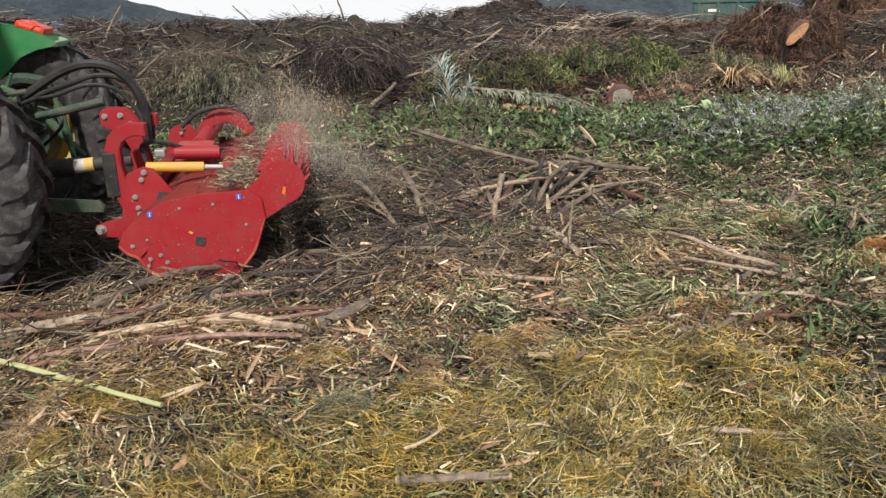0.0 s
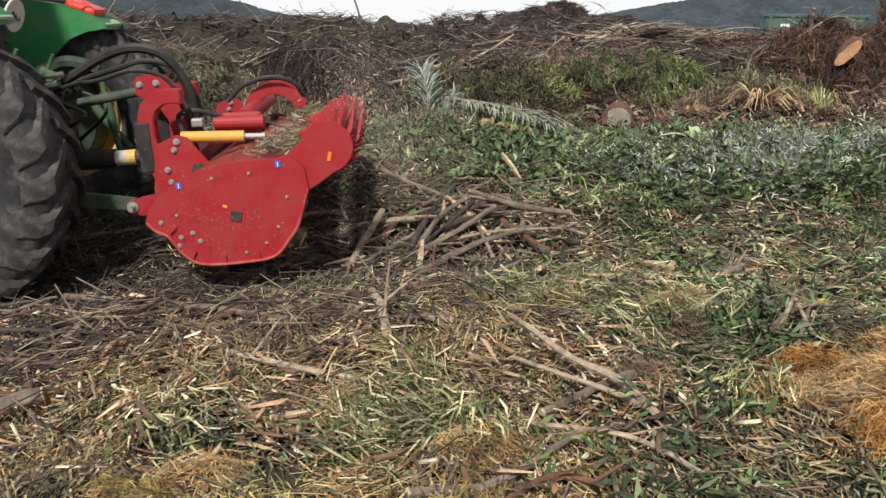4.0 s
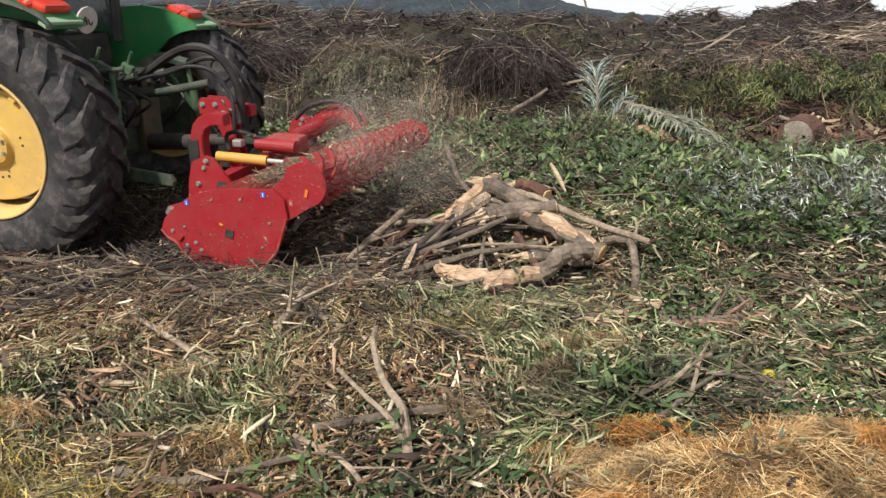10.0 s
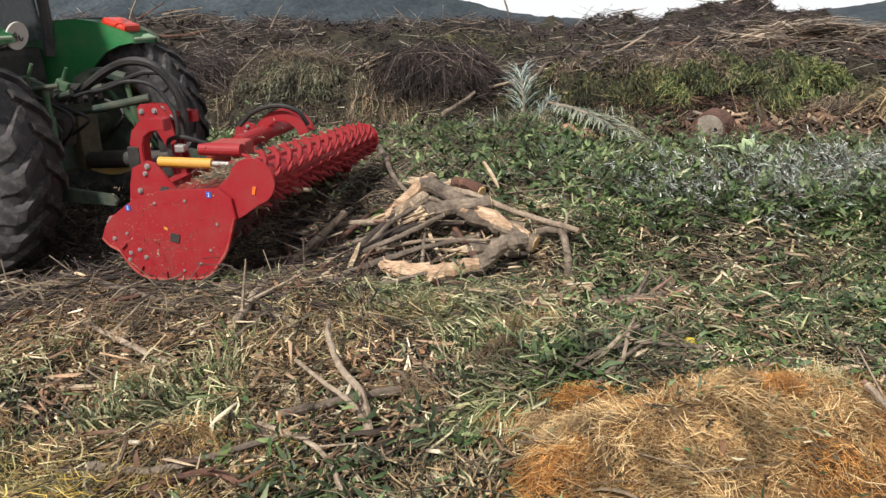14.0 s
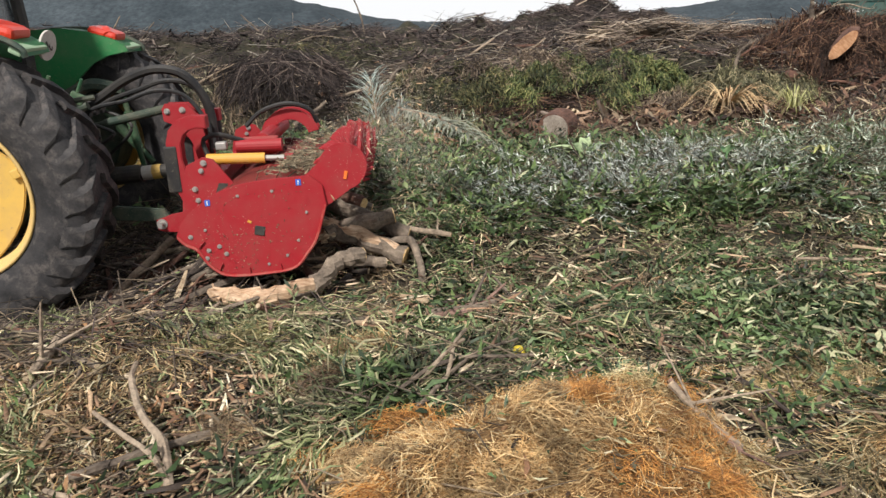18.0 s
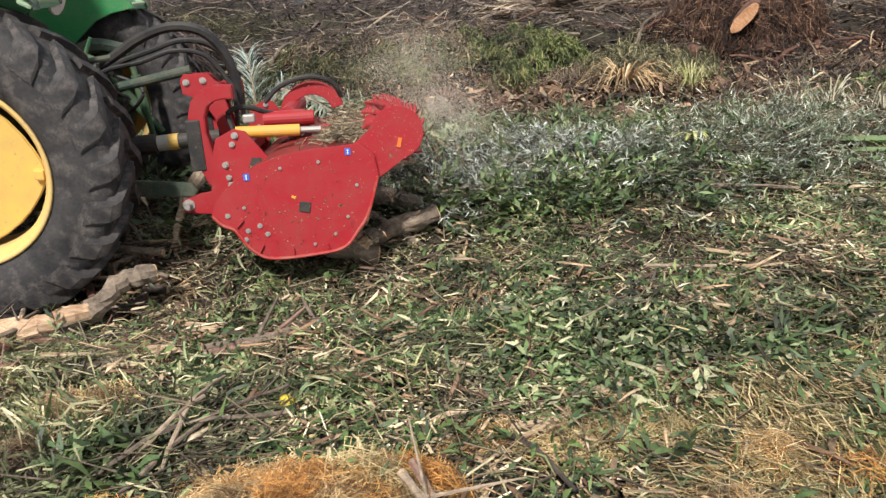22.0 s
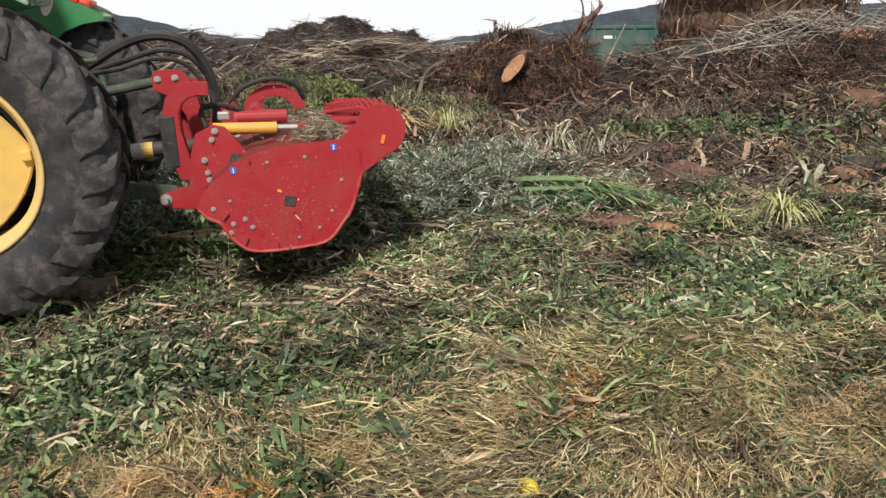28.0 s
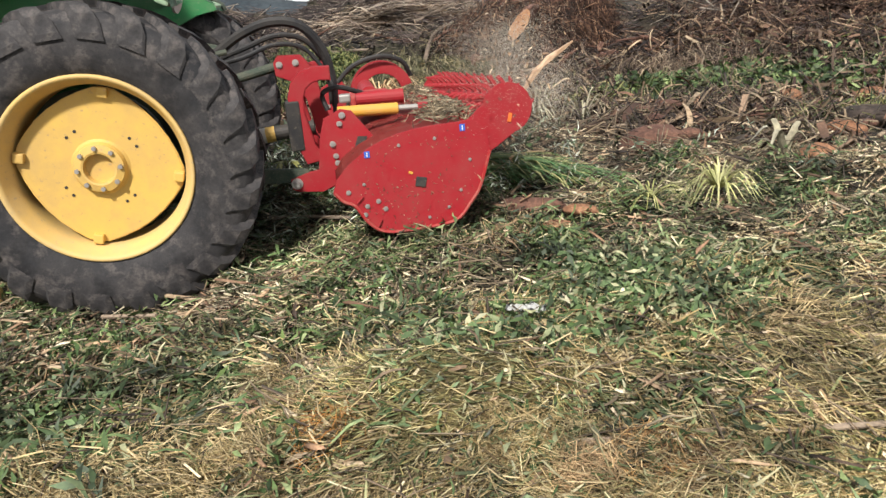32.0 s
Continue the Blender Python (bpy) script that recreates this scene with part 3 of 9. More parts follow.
    for y in (1.00, 1.10):
        bm = bmesh.new()
        slab(bm, [(-0.73, 0.52), (-0.735, 0.60), (-0.71, 0.635), (-0.57, 0.63), (-0.50, 0.55), (-0.45, 0.30), (-0.42, 0.14), (-0.52, 0.14), (-0.56, 0.36), (-0.62, 0.47)], y, y + 0.02, 0.003)
        br = part("top_link_bracket", bm, M_RED, mul)
        for x, z in ((-0.70, 0.585), (-0.60, 0.59), (-0.54, 0.53)):
            bm = bmesh.new()
            bolt(bm, x, y - 0.001, z, 0.014, 0.014)
            part("bolt", bm, M_STEEL, br)
    # hydraulic cylinder
    bm = bmesh.new()
    rod(bm, (-0.385, 0.60, 0.318), (-0.03, 0.62, 0.305), 0.034, seg=18)
    cyl = part("hydraulic_cylinder", bm, M_CYL, mul, "yellow hydraulic cylinder", smooth=False)
    bm = bmesh.new()
    rod(bm, (-0.03, 0.62, 0.305), (0.11, 0.625, 0.30), 0.018, seg=12)
    part("piston_rod", bm, M_STEEL, cyl)
    bm = bmesh.new()
    box(bm, (0.12, 0.625, 0.30), (0.06, 0.05, 0.05), None, 0.008)
    part("rod_eye", bm, M_RED, cyl)
    # gearbox, drive tube and the far arch
    bm = bmesh.new()
    box(bm, (-0.16, 1.18, 0.29), (0.26, 0.26, 0.12), None, 0.02)
    box(bm, (-0.10, 1.02, 0.32), (0.24, 0.12, 0.08), None, 0.02)
    gb = part("gearbox", bm, M_REDW, mul)
    bm = bmesh.new()
    rod(bm, (-0.26, 0.93, 0.34), (0.04, 0.93, 0.335), 0.045, seg=16)
    part("motor", bm, M_RED, gb, "red hydraulic motor")
    bm = bmesh.new()
    rod(bm, (-0.15, 1.30, 0.31), (-0.15, W - 0.1, 0.29), 0.06, seg=16)
    part("drive_tube", bm, M_RED, mul)
    for y in (1.84, 1.98):
        bm = bmesh.new()
        arch = disc_outline(-0.02, 0.24, 0.235, 15, 170, 16) + disc_outline(-0.02, 0.24, 0.15, 170, 15, 12)
        slab(bm, arch, y, y + 0.03, 0.004)
        part("arch_plate", bm, M_RED, mul)
    bm = bmesh.new()
    tube(bm, smooth_line([(-0.35, 1.80, 0.36), (-0.22, 1.80, 0.47), (-0.02, 1.80, 0.52), (0.14, 1.82, 0.47), (0.20, 1.86, 0.36)], 5), 0.018, 8)
    part("hose", bm, M_HOSE, mul, "black hydraulic hose")
    bm = bmesh.new()
    tube(bm, smooth_line([(-0.44, 0.86, 0.30), (-0.46, 0.88, 0.40), (-0.36, 0.88, 0.43), (-0.25, 0.92, 0.39), (-0.18, 0.95, 0.36)], 5), 0.016, 8)
    part("hose", bm, M_HOSE, mul, "black hydraulic hose")
    bm = bmesh.new()
    box(bm, (-0.33, 0.80, 0.37), (0.07, 0.06, 0.05), None, 0.01)
    part("hose_fitting", bm, M_STEEL, mul)
    # straw and twigs caught on the hood
    rng = random.Random(5)
    bm = bmesh.new()
    for i in range(700):
        x, y = rng.gauss(0.22, 0.09), rng.choice((rng.uniform(0.1, 0.9), rng.uniform(0.1, 2.3)))
        z = 0.285 - 0.05 * y + max(0, 0.11 - abs(x - 0.22) * 0.5) * rng.random()
        d = Vector((rng.uniform(-1, 1), rng.uniform(-1, 1), rng.uniform(-0.25, 0.35))).normalized() * rng.uniform(0.015, 0.06)
        c = Vector((x, y, z))
        tube(bm, [c - d, c + d], rng.uniform(0.0015, 0.004), 3)
    straw = part("caught_straw", bm, M_STRAW, mul)
    tagged(straw, "straw and twigs caught on the hood", kind="stuff")
    return mul, roller


MULCHER, ROLLER = make_mulcher()


# ------------------------------------------------------------- tractor
def spin(bm, profile, n, mat_y=True):
    """Turns a profile of (radius, y) round the y axis."""
    rings = []
    for i in range(n):
        a = 2 * math.pi * i / n
        rings.append([bm.verts.new((r * math.cos(a), y, r * math.sin(a))) for r, y in profile])
    for i in range(n):
        p, q = rings[i], rings[(i + 1) % n]
        for k in range(len(profile) - 1):
            bm.faces.new((p[k], p[k + 1], q[k + 1], q[k]))


R_TYRE = 0.785
M_YELR = painted("weathered yellow paint", (0.62, 0.41, 0.13), (0.36, 0.28, 0.18), amount=0.6, rough=0.5, scale=5)


def make_wheel(tractor, side):
    """side -1: outer face towards -y."""
    w = empty("rear_wheel")
    w.parent = tractor
    s = side
    tagged(w, "muddy tractor wheel with a yellow rim")
    R = R_TYRE - 0.035
    bm = bmesh.new()
    prof = [(0.445, -0.17), (0.49, -0.205), (0.56, -0.222), (0.64, -0.224), (0.70, -0.212), (R - 0.012, -0.185), (R, -0.14), (R + 0.004, 0.0),
            (R, 0.14), (R - 0.012, 0.185), (0.70, 0.212), (0.64, 0.224), (0.56, 0.222), (0.49, 0.205), (0.445, 0.17), (0.43, 0.0)]
    spin(bm, prof, 64)
    bmesh.ops.recalc_face_normals(bm, faces=bm.faces)
    tyre = part("tyre", bm, M_TYRE, w, "black tyre grey with dried mud", smooth=True)
    # lugs in two staggered rows
    src = {}
    for k in range(22):
        for h in (-1, 1):
            a = 360 / 22 * (k + (0.5 if h > 0 else 0))
            if h not in src:
                bm = bmesh.new()
                steps = [(0.0, 0.0), (0.07, 0.045), (0.14, 0.105), (0.19, 0.16), (0.218, 0.19), (0.236, 0.215)]
                lo, hi = [], []
                for i, (yy, sh) in enumerate(steps):
                    rr = (R_TYRE, R_TYRE, R_TYRE, R_TYRE - 0.012, R_TYRE - 0.05, R_TYRE - 0.13)[i]
                    ri = min(R - 0.03, rr - 0.03)
                    hw = 0.030 + 0.006 * i
                    ang = -sh / R
                    row = []
                    for (da, rad) in ((-hw * 1.25, ri), (-hw * 0.8, rr), (hw * 0.8, rr), (hw * 1.25, ri)):
                        t = ang + da / R
                        row.append(bm.verts.new((rad * math.cos(t), h * yy, rad * math.sin(t))))
                    lo.append(row)
                for p, q in zip(lo, lo[1:]):
                    for i in range(3):
                        bm.faces.new((p[i], p[i + 1], q[i + 1], q[i]))
                bm.faces.new(lo[0])
                bm.faces.new(lo[-1][::-1])
                bmesh.ops.recalc_face_normals(bm, faces=bm.faces)
                src[h] = part("lug", bm, M_TYRE, tyre)
                src[h].matrix_basis = pose(0, 0, 0, 0, a, 0)
            else:
                share("lug", src[h], tyre, pose(0, 0, 0, 0, a, 0))
    # rim
    bm = bmesh.new()
    prof = [(0.452, -0.180), (0.464, -0.190), (0.458, -0.200), (0.444, -0.196), (0.434, -0.180), (0.428, -0.155), (0.410, -0.13), (0.402, -0.06), (0.40, 0.10), (0.45, 0.17)]
    spin(bm, [(r, y if s < 0 else -y) for r, y in prof], 64)
    bmesh.ops.recalc_face_normals(bm, faces=bm.faces)
    rim = part("rim", bm, M_YELR, w, "scuffed yellow steel rim", smooth=True)
    # dished four-cornered centre disc
    y0 = s * 0.085
    bm = bmesh.new()
    pts = []
    for k in range(4):
        a = 90 * k + 6
        for da, rr in ((-7, 0.392), (0, 0.395), (7, 0.392), (18, 0.374), (31, 0.362), (45, 0.358), (59, 0.362), (72, 0.374)):
            t = radians(a + da)
            pts.append((rr * math.cos(t), rr * math.sin(t)))
    slab(bm, pts, min(y0, y0 + 0.018), max(y0, y0 + 0.018), 0.006)
    disc = part("wheel_disc", bm, M_YEL, rim, "yellow wheel disc")
    bm = bmesh.new()
    spin(bm, [(0.0, y0 + s * 0.004), (0.070, y0 + s * 0.006), (0.074, y0 + s * 0.045), (0.084, y0 + s * 0.048), (0.118, y0 + s * 0.04), (0.128, y0 + s * 0.01), (0.14, y0 + s * 0.0)], 40)
    bmesh.ops.recalc_face_normals(bm, faces=bm.faces)
    part("hub", bm, M_YEL, rim, smooth=False)
    for k in range(8):
        a = radians(45 * k + 20)
        bm = bmesh.new()
        c = Vector((0.102 * math.cos(a), y0 + s * 0.038, 0.102 * math.sin(a)))
        rod(bm, c, c + Vector((0, s * 0.020, 0)), 0.012, seg=6)
        part("wheel_nut", bm, M_STEEL, rim)
    for k in range(4):
        # flat black studs painted in for the dark inside of holes
        for da in (-7, 7):
            a = radians(90 * k + 51 + da)
            bm = bmesh.new()
            c = Vector((0.205 * math.cos(a), y0 + s * 0.0, 0.205 * math.sin(a)))
            rod(bm, c, c + Vector((0, s * 0.003, 0)), 0.008, seg=8)
            part("hole_dark_stud", bm, M_BLACK, rim)
        a = radians(90 * k + 6)
        bm = bmesh.new()
        c = Vector((0.372 * math.cos(a), y0 + s * 0.012, 0.372 * math.sin(a)))
        box(bm, c, (0.05, 0.04, 0.05), (0, -math.degrees(a), 0), 0.008)
        part("rim_lug", bm, M_YEL, rim)
    return w


def make_tractor():
    """Origin on the ground under the rear axle; +x is the rear end."""
    tr = empty("tractor")
    tagged(tr, "green farm tractor with yellow wheel rims, reversing with a mulcher", "tractor")
    wheels = []
    for s in (-1, 1):
        w = make_wheel(tr, s)
        w.matrix_basis = pose(0, s * 0.98, 0.73)
        wheels.append(w)
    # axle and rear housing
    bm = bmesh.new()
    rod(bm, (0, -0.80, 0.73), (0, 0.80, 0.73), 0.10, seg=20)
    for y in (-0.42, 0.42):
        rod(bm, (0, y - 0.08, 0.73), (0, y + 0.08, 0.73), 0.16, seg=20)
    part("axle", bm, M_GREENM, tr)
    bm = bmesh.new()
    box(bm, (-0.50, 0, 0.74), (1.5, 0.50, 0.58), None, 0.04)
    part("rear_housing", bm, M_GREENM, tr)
    # dark discs added in place of the shade on the inner rims
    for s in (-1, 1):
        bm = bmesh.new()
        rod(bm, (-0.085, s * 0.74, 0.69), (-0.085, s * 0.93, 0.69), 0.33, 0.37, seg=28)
        part("inner_rim_shade", bm, M_GREENM, tr, "dark green disc added to shade the inner rim")
    bm = bmesh.new()
    box(bm, (0.20, 0, 1.02), (0.22, 0.5, 0.10), None, 0.02)
    for y in (-0.18, -0.06, 0.06, 0.18):
        box(bm, (0.33, y, 1.0), (0.08, 0.07, 0.09), None, 0.01)
    part("valve_block", bm, M_BLACK, tr)
    # lift arms, lift rods and lower links
    for s in (-1, 1):
        y = s * 0.40
        bm = bmesh.new()
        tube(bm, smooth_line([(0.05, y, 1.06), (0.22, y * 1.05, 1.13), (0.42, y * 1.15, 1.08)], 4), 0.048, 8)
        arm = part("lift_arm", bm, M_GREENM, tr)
        bm = bmesh.new()
        rod(bm, (0.41, y * 1.18, 1.08), (0.47, y * 1.35, 0.42), 0.020, seg=10)
        rod(bm, (0.425, y * 1.22, 0.92), (0.45, y * 1.29, 0.66), 0.032, seg=10)
        part("lift_rod", bm, M_GREENW, arm)
        # side stay and hanging chain plate
        bm = bmesh.new()
        rod(bm, (0.18, s * 0.58, 0.98), (0.50, s * 0.66, 0.50), 0.022, seg=10)
        rod(bm, (0.30, s * 0.61, 0.80), (0.42, s * 0.64, 0.62), 0.034, seg=10)
        part("side_stay", bm, M_GREENW, arm, "muddy green stay rod")
        bm = bmesh.new()
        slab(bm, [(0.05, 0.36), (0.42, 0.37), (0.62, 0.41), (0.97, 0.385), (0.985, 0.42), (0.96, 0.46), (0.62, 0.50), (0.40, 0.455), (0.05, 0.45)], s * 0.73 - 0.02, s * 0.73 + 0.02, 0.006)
        part("lower_link", bm, M_GREENM, tr, "dusty lower link bar in darkened green")
    # top link and power shaft
    bm = bmesh.new()
    rod(bm, (0.30, -0.06, 0.88), (0.62, -0.05, 0.94), 0.022, seg=12)
    rod(bm, (0.45, -0.055, 0.91), (0.90, -0.04, 0.995), 0.030, seg=12)
    part("top_link", bm, M_GREENM, tr)
    bm = bmesh.new()
    rod(bm, (0.34, 0, 0.53), (0.62, -0.01, 0.545), 0.065, seg=16)
    rod(bm, (0.60, -0.01, 0.545), (1.02, -0.02, 0.575), 0.048, seg=16)
    shaft = part("power_shaft", bm, M_BLACK, tr, "black power shaft guard")
    bm = bmesh.new()
    rod(bm, (0.70, -0.012, 0.552), (0.76, -0.013, 0.556), 0.0515, seg=16)
    part("warning_band", bm, M_YEL, shaft, "yellow warning band")
    bm = bmesh.new()
    rod(bm, (0.63, -0.011, 0.547), (0.70, -0.012, 0.552), 0.0505, seg=16)
    part("label_band", bm, M_DULLW, shaft, "white label band")
    # long arching hoses
    for k, (dy, lift, rr) in enumerate(((-0.12, 0.0, 0.031), (0.06, -0.09, 0.018), (-0.20, -0.13, 0.014))):
        bm = bmesh.new()
        q = [(0.30, 1.00), (0.46, 1.085), (0.66, 1.20), (0.85, 1.255), (1.02, 1.22), (1.13, 1.08), (1.17, 0.90), (1.165, 0.72)]
        tube(bm, smooth_line([(x, dy + 0.02 * math.sin(i * 1.3 + k), z + lift * (1 if 1 < i < 6 else 0.4)) for i, (x, z) in enumerate(q)], 5), rr, 8)
        part("hydraulic_hose", bm, M_HOSE, tr, "black hydraulic hose")
    # ribbed cover, couplings and the yellow drawbar plate
    bm = bmesh.new()
    box(bm, (0.28, 0.06, 0.66), (0.08, 0.24, 0.40), None, 0.015)
    part("drawbar_frame", bm, M_OLIVE, tr, "mud-stained olive drawbar frame")
    for y in (-0.22, -0.10, 0.16):
        bm = bmesh.new()
        rod(bm, (0.30, y, 1.02), (0.42, y, 1.05), 0.028, seg=10)
        part("coupling", bm, M_GREENM, tr)
    # black box added to darken the hitch; hanging hoses and small fittings between the wheels
    bm = bmesh.new()
    box(bm, (0.34, -0.30, 0.80), (0.16, 0.14, 0.20), (0, 8, 0), 0.02)
    part("hitch_dark_box", bm, M_BLACK, tr, "black box added to darken the hitch")
    for k, (y, z0, z1, sag) in enumerate(((-0.34, 1.02, 0.62, 0.10), (-0.26, 1.00, 0.70, 0.16), (-0.44, 0.96, 0.58, 0.07), (0.22, 1.0, 0.6, 0.12))):
        bm = bmesh.new()
        tube(bm, smooth_line([(0.26, y, z0), (0.38 + sag, y - 0.03, z0 - 0.10), (0.40 + sag, y - 0.05, (z0 + z1) / 2), (0.28, y, z1)], 5), 0.012, 7)
        part("hydraulic_hose", bm, M_HOSE, tr, "black hydraulic hose")
    for k, (x, y, z) in enumerate(((0.30, -0.52, 1.06), (0.24, -0.40, 1.14), (0.36, -0.22, 1.10))):
        bm = bmesh.new()
        box(bm, (x, y, z), (0.09, 0.06, 0.07), (0, 15 * k, 10), 0.012)
        rod(bm, (x, y, z + 0.02), (x + 0.05, y, z + 0.12), 0.012, seg=8)
        part("lever_bracket", bm, M_GREENW, tr, "green lever bracket")
    bm = bmesh.new()
    rod(bm, (0.28, -0.70, 1.10), (0.62, -0.62, 1.14), 0.016, seg=8)
    part("grab_rail", bm, M_GREENM, tr)
    # fenders with lamps
    for s in (-1, 1):
        y_in, y_out = s * 0.66, s * 1.00
        line = [(0.425, 1.375), (0.41, 1.42), (0.32, 1.475), (0.15, 1.53), (-0.05, 1.562), (-0.35, 1.545), (-0.62, 1.45), (-0.85, 1.22)]
        bm = bmesh.new()
        a = [(bm.verts.new((x, y_in, z)), bm.verts.new((x, y_out, z - 0.012))) for x, z in line]
        for p, q in zip(a, a[1:]):
            bm.faces.new((p[0], q[0], q[1], p[1]))
        bmesh.ops.solidify(bm, geom=bm.faces[:], thickness=0.02)
        fe = part("fender", bm, M_GREEN, tr, "glossy green fender")
        bm = bmesh.new()
        out = line + [(-0.85, 1.0), (-0.35, 0.96), (-0.20, 0.955), (-0.12, 1.01), (0.0, 1.16), (0.16, 1.30), (0.28, 1.35)]
        slab(bm, out, min(y_in, y_in + s * 0.03), max(y_in, y_in + s * 0.03), 0.004)
        part("fender_side", bm, M_GREEN, fe)
        bm = bmesh.new()
        tube(bm, smooth_line([(x + 0.012, y_out, z - 0.012) for x, z in line], 3), 0.018, 6)
        part("fender_lip", bm, M_GREENM, fe)
        bm = bmesh.new()
        tube(bm, smooth_line([(0.30, s * 0.69, 1.478), (0.24, s * 0.80, 1.515), (0.22, s * 0.93, 1.50)], 4), [0.05] * 8 + [0.02], 10)
        box(bm, (0.25, s * 0.79, 1.505), (0.21, 0.24, 0.075), (0, 20, 0), 0.03)
        part("tail_lamp", bm, M_LAMP, fe, "red tail lamp lens")
        bm = bmesh.new()
        box(bm, (0.385, s * 0.83, 1.40), (0.07, 0.32, 0.05), (0, 28, 0), 0.012)
        part("lamp_trim", bm, M_FADE, fe, "faded pale green lamp trim")
    # round speed disc on the near fender
    bm = bmesh.new()
    rod(bm, (0.42, -0.66, 1.45), (0.432, -0.6615, 1.447), 0.086, seg=28)
    disc = part("speed_disc", bm, M_DULLW, tr, "round white speed disc")
    num = bpy.data.curves.new("numerals", "FONT")
    num.body, num.size, num.align_x, num.align_y, num.extrude = "40", 0.10, "CENTER", "CENTER", 0.001
    holder = bpy.data.objects.new("numerals", num)
    me = bpy.data.meshes.new_from_object(holder)
    bpy.data.objects.remove(holder)
    me.materials.clear()
    me.materials.append(M_BLACK)
    ob = new("numerals", me)
    ob.parent = disc
    ob.matrix_basis = Matrix(((0, 0, 1, 0.4345), (1, 0, 0, -0.661), (0, 1, 0, 1.447), (0, 0, 0, 1)))
    # cab: posts, glass and floor
    bm = bmesh.new()
    box(bm, (-0.55, 0, 1.18), (1.25, 1.10, 0.30), None, 0.05)
    part("cab_floor", bm, M_BLACK, tr)
    for s in (-1, 1):
        bm = bmesh.new()
        tube(bm, smooth_line([(0.12, s * 0.55, 1.25), (0.10, s * 0.60, 1.7), (0.02, s * 0.58, 2.35)], 4), 0.045, 8)
        part("cab_post", bm, M_BLACK, tr)
        bm = bmesh.new()
        box(bm, (-0.55, s * 0.60, 1.85), (1.15, 0.012, 0.95))
        part("side_window", bm, M_GLASS, tr, "dark cab side window")
    bm = bmesh.new()
    box(bm, (0.06, 0, 1.85), (0.012, 1.06, 0.95), (0, -6, 0))
    part("rear_window", bm, M_GLASS, tr, "dark cab rear window")
    bm = bmesh.new()
    box(bm, (-0.5, 0, 2.40), (1.5, 1.35, 0.14), None, 0.05)
    part("cab_roof", bm, M_GREEN, tr)
    for o in tr.children:
        if o.name.split(".")[0] in ("cab_floor", "cab_post", "cab_roof", "side_window", "rear_window"):
            o.location.x = -0.40
        elif o.name.split(".")[0] not in ("rear_wheel", "fender", "axle", "cab_floor", "cab_post", "cab_roof"):
            o.location.x, o.location.y = -0.065, 0.06
        elif o.name.split(".")[0] == "fender":
            o.location.x = -0.03
            o.location.z = 0.04 if o.name == "fender" else -0.03
        elif o.name.split(".")[0] == "axle":
            o.location.x, o.location.z = -0.085, -0.04
    return tr, wheels


TRACTOR, WHEELS = make_tractor()


# ------------------------------------------------------------- loose litter


def noise2(x, y, s, seed):
    """Cheap smooth noise for arrays, about -1 to 1."""
    r = np.random.default_rng(seed)
    out = np.zeros_like(x)
    for k in range(7):
        a, p, f = r.uniform(0, 2 * np.pi), r.uniform(0, 6.28), s * r.uniform(0.5, 1.9)
        out += np.sin((x * np.cos(a) + y * np.sin(a)) * f + p)
    return out / 3.2


def front(x):
    """How near to the camera's way the litter has to reach."""
    return np.interp(x, (-6, -2.0, -1.0, 0.6, 5), (-2.6, -2.6, -2.0, -1.4, -1.3))


def spread(n, x0, x1, y0, y1, weight=None, seed=0):
    """n places in a box, thinned by weight(x, y)."""
    r = np.random.default_rng(seed)
    xs, ys = [], []
    got = 0
    while got < n:
        x, y = r.uniform(x0, x1, n), r.uniform(y0, y1, n)
        keep = y > front(x) - r.exponential(0.14, n)
        keep &= (x > x0 + r.exponential(0.25, n)) & (x < x1 - r.exponential(0.25, n))
        if weight:
            keep &= r.uniform(0, 1, n) < weight(x, y)
        xs.append(x[keep])
        ys.append(y[keep])
        got += max(int(keep.sum()), 1)
    return np.concatenate(xs)[:n], np.concatenate(ys)[:n]


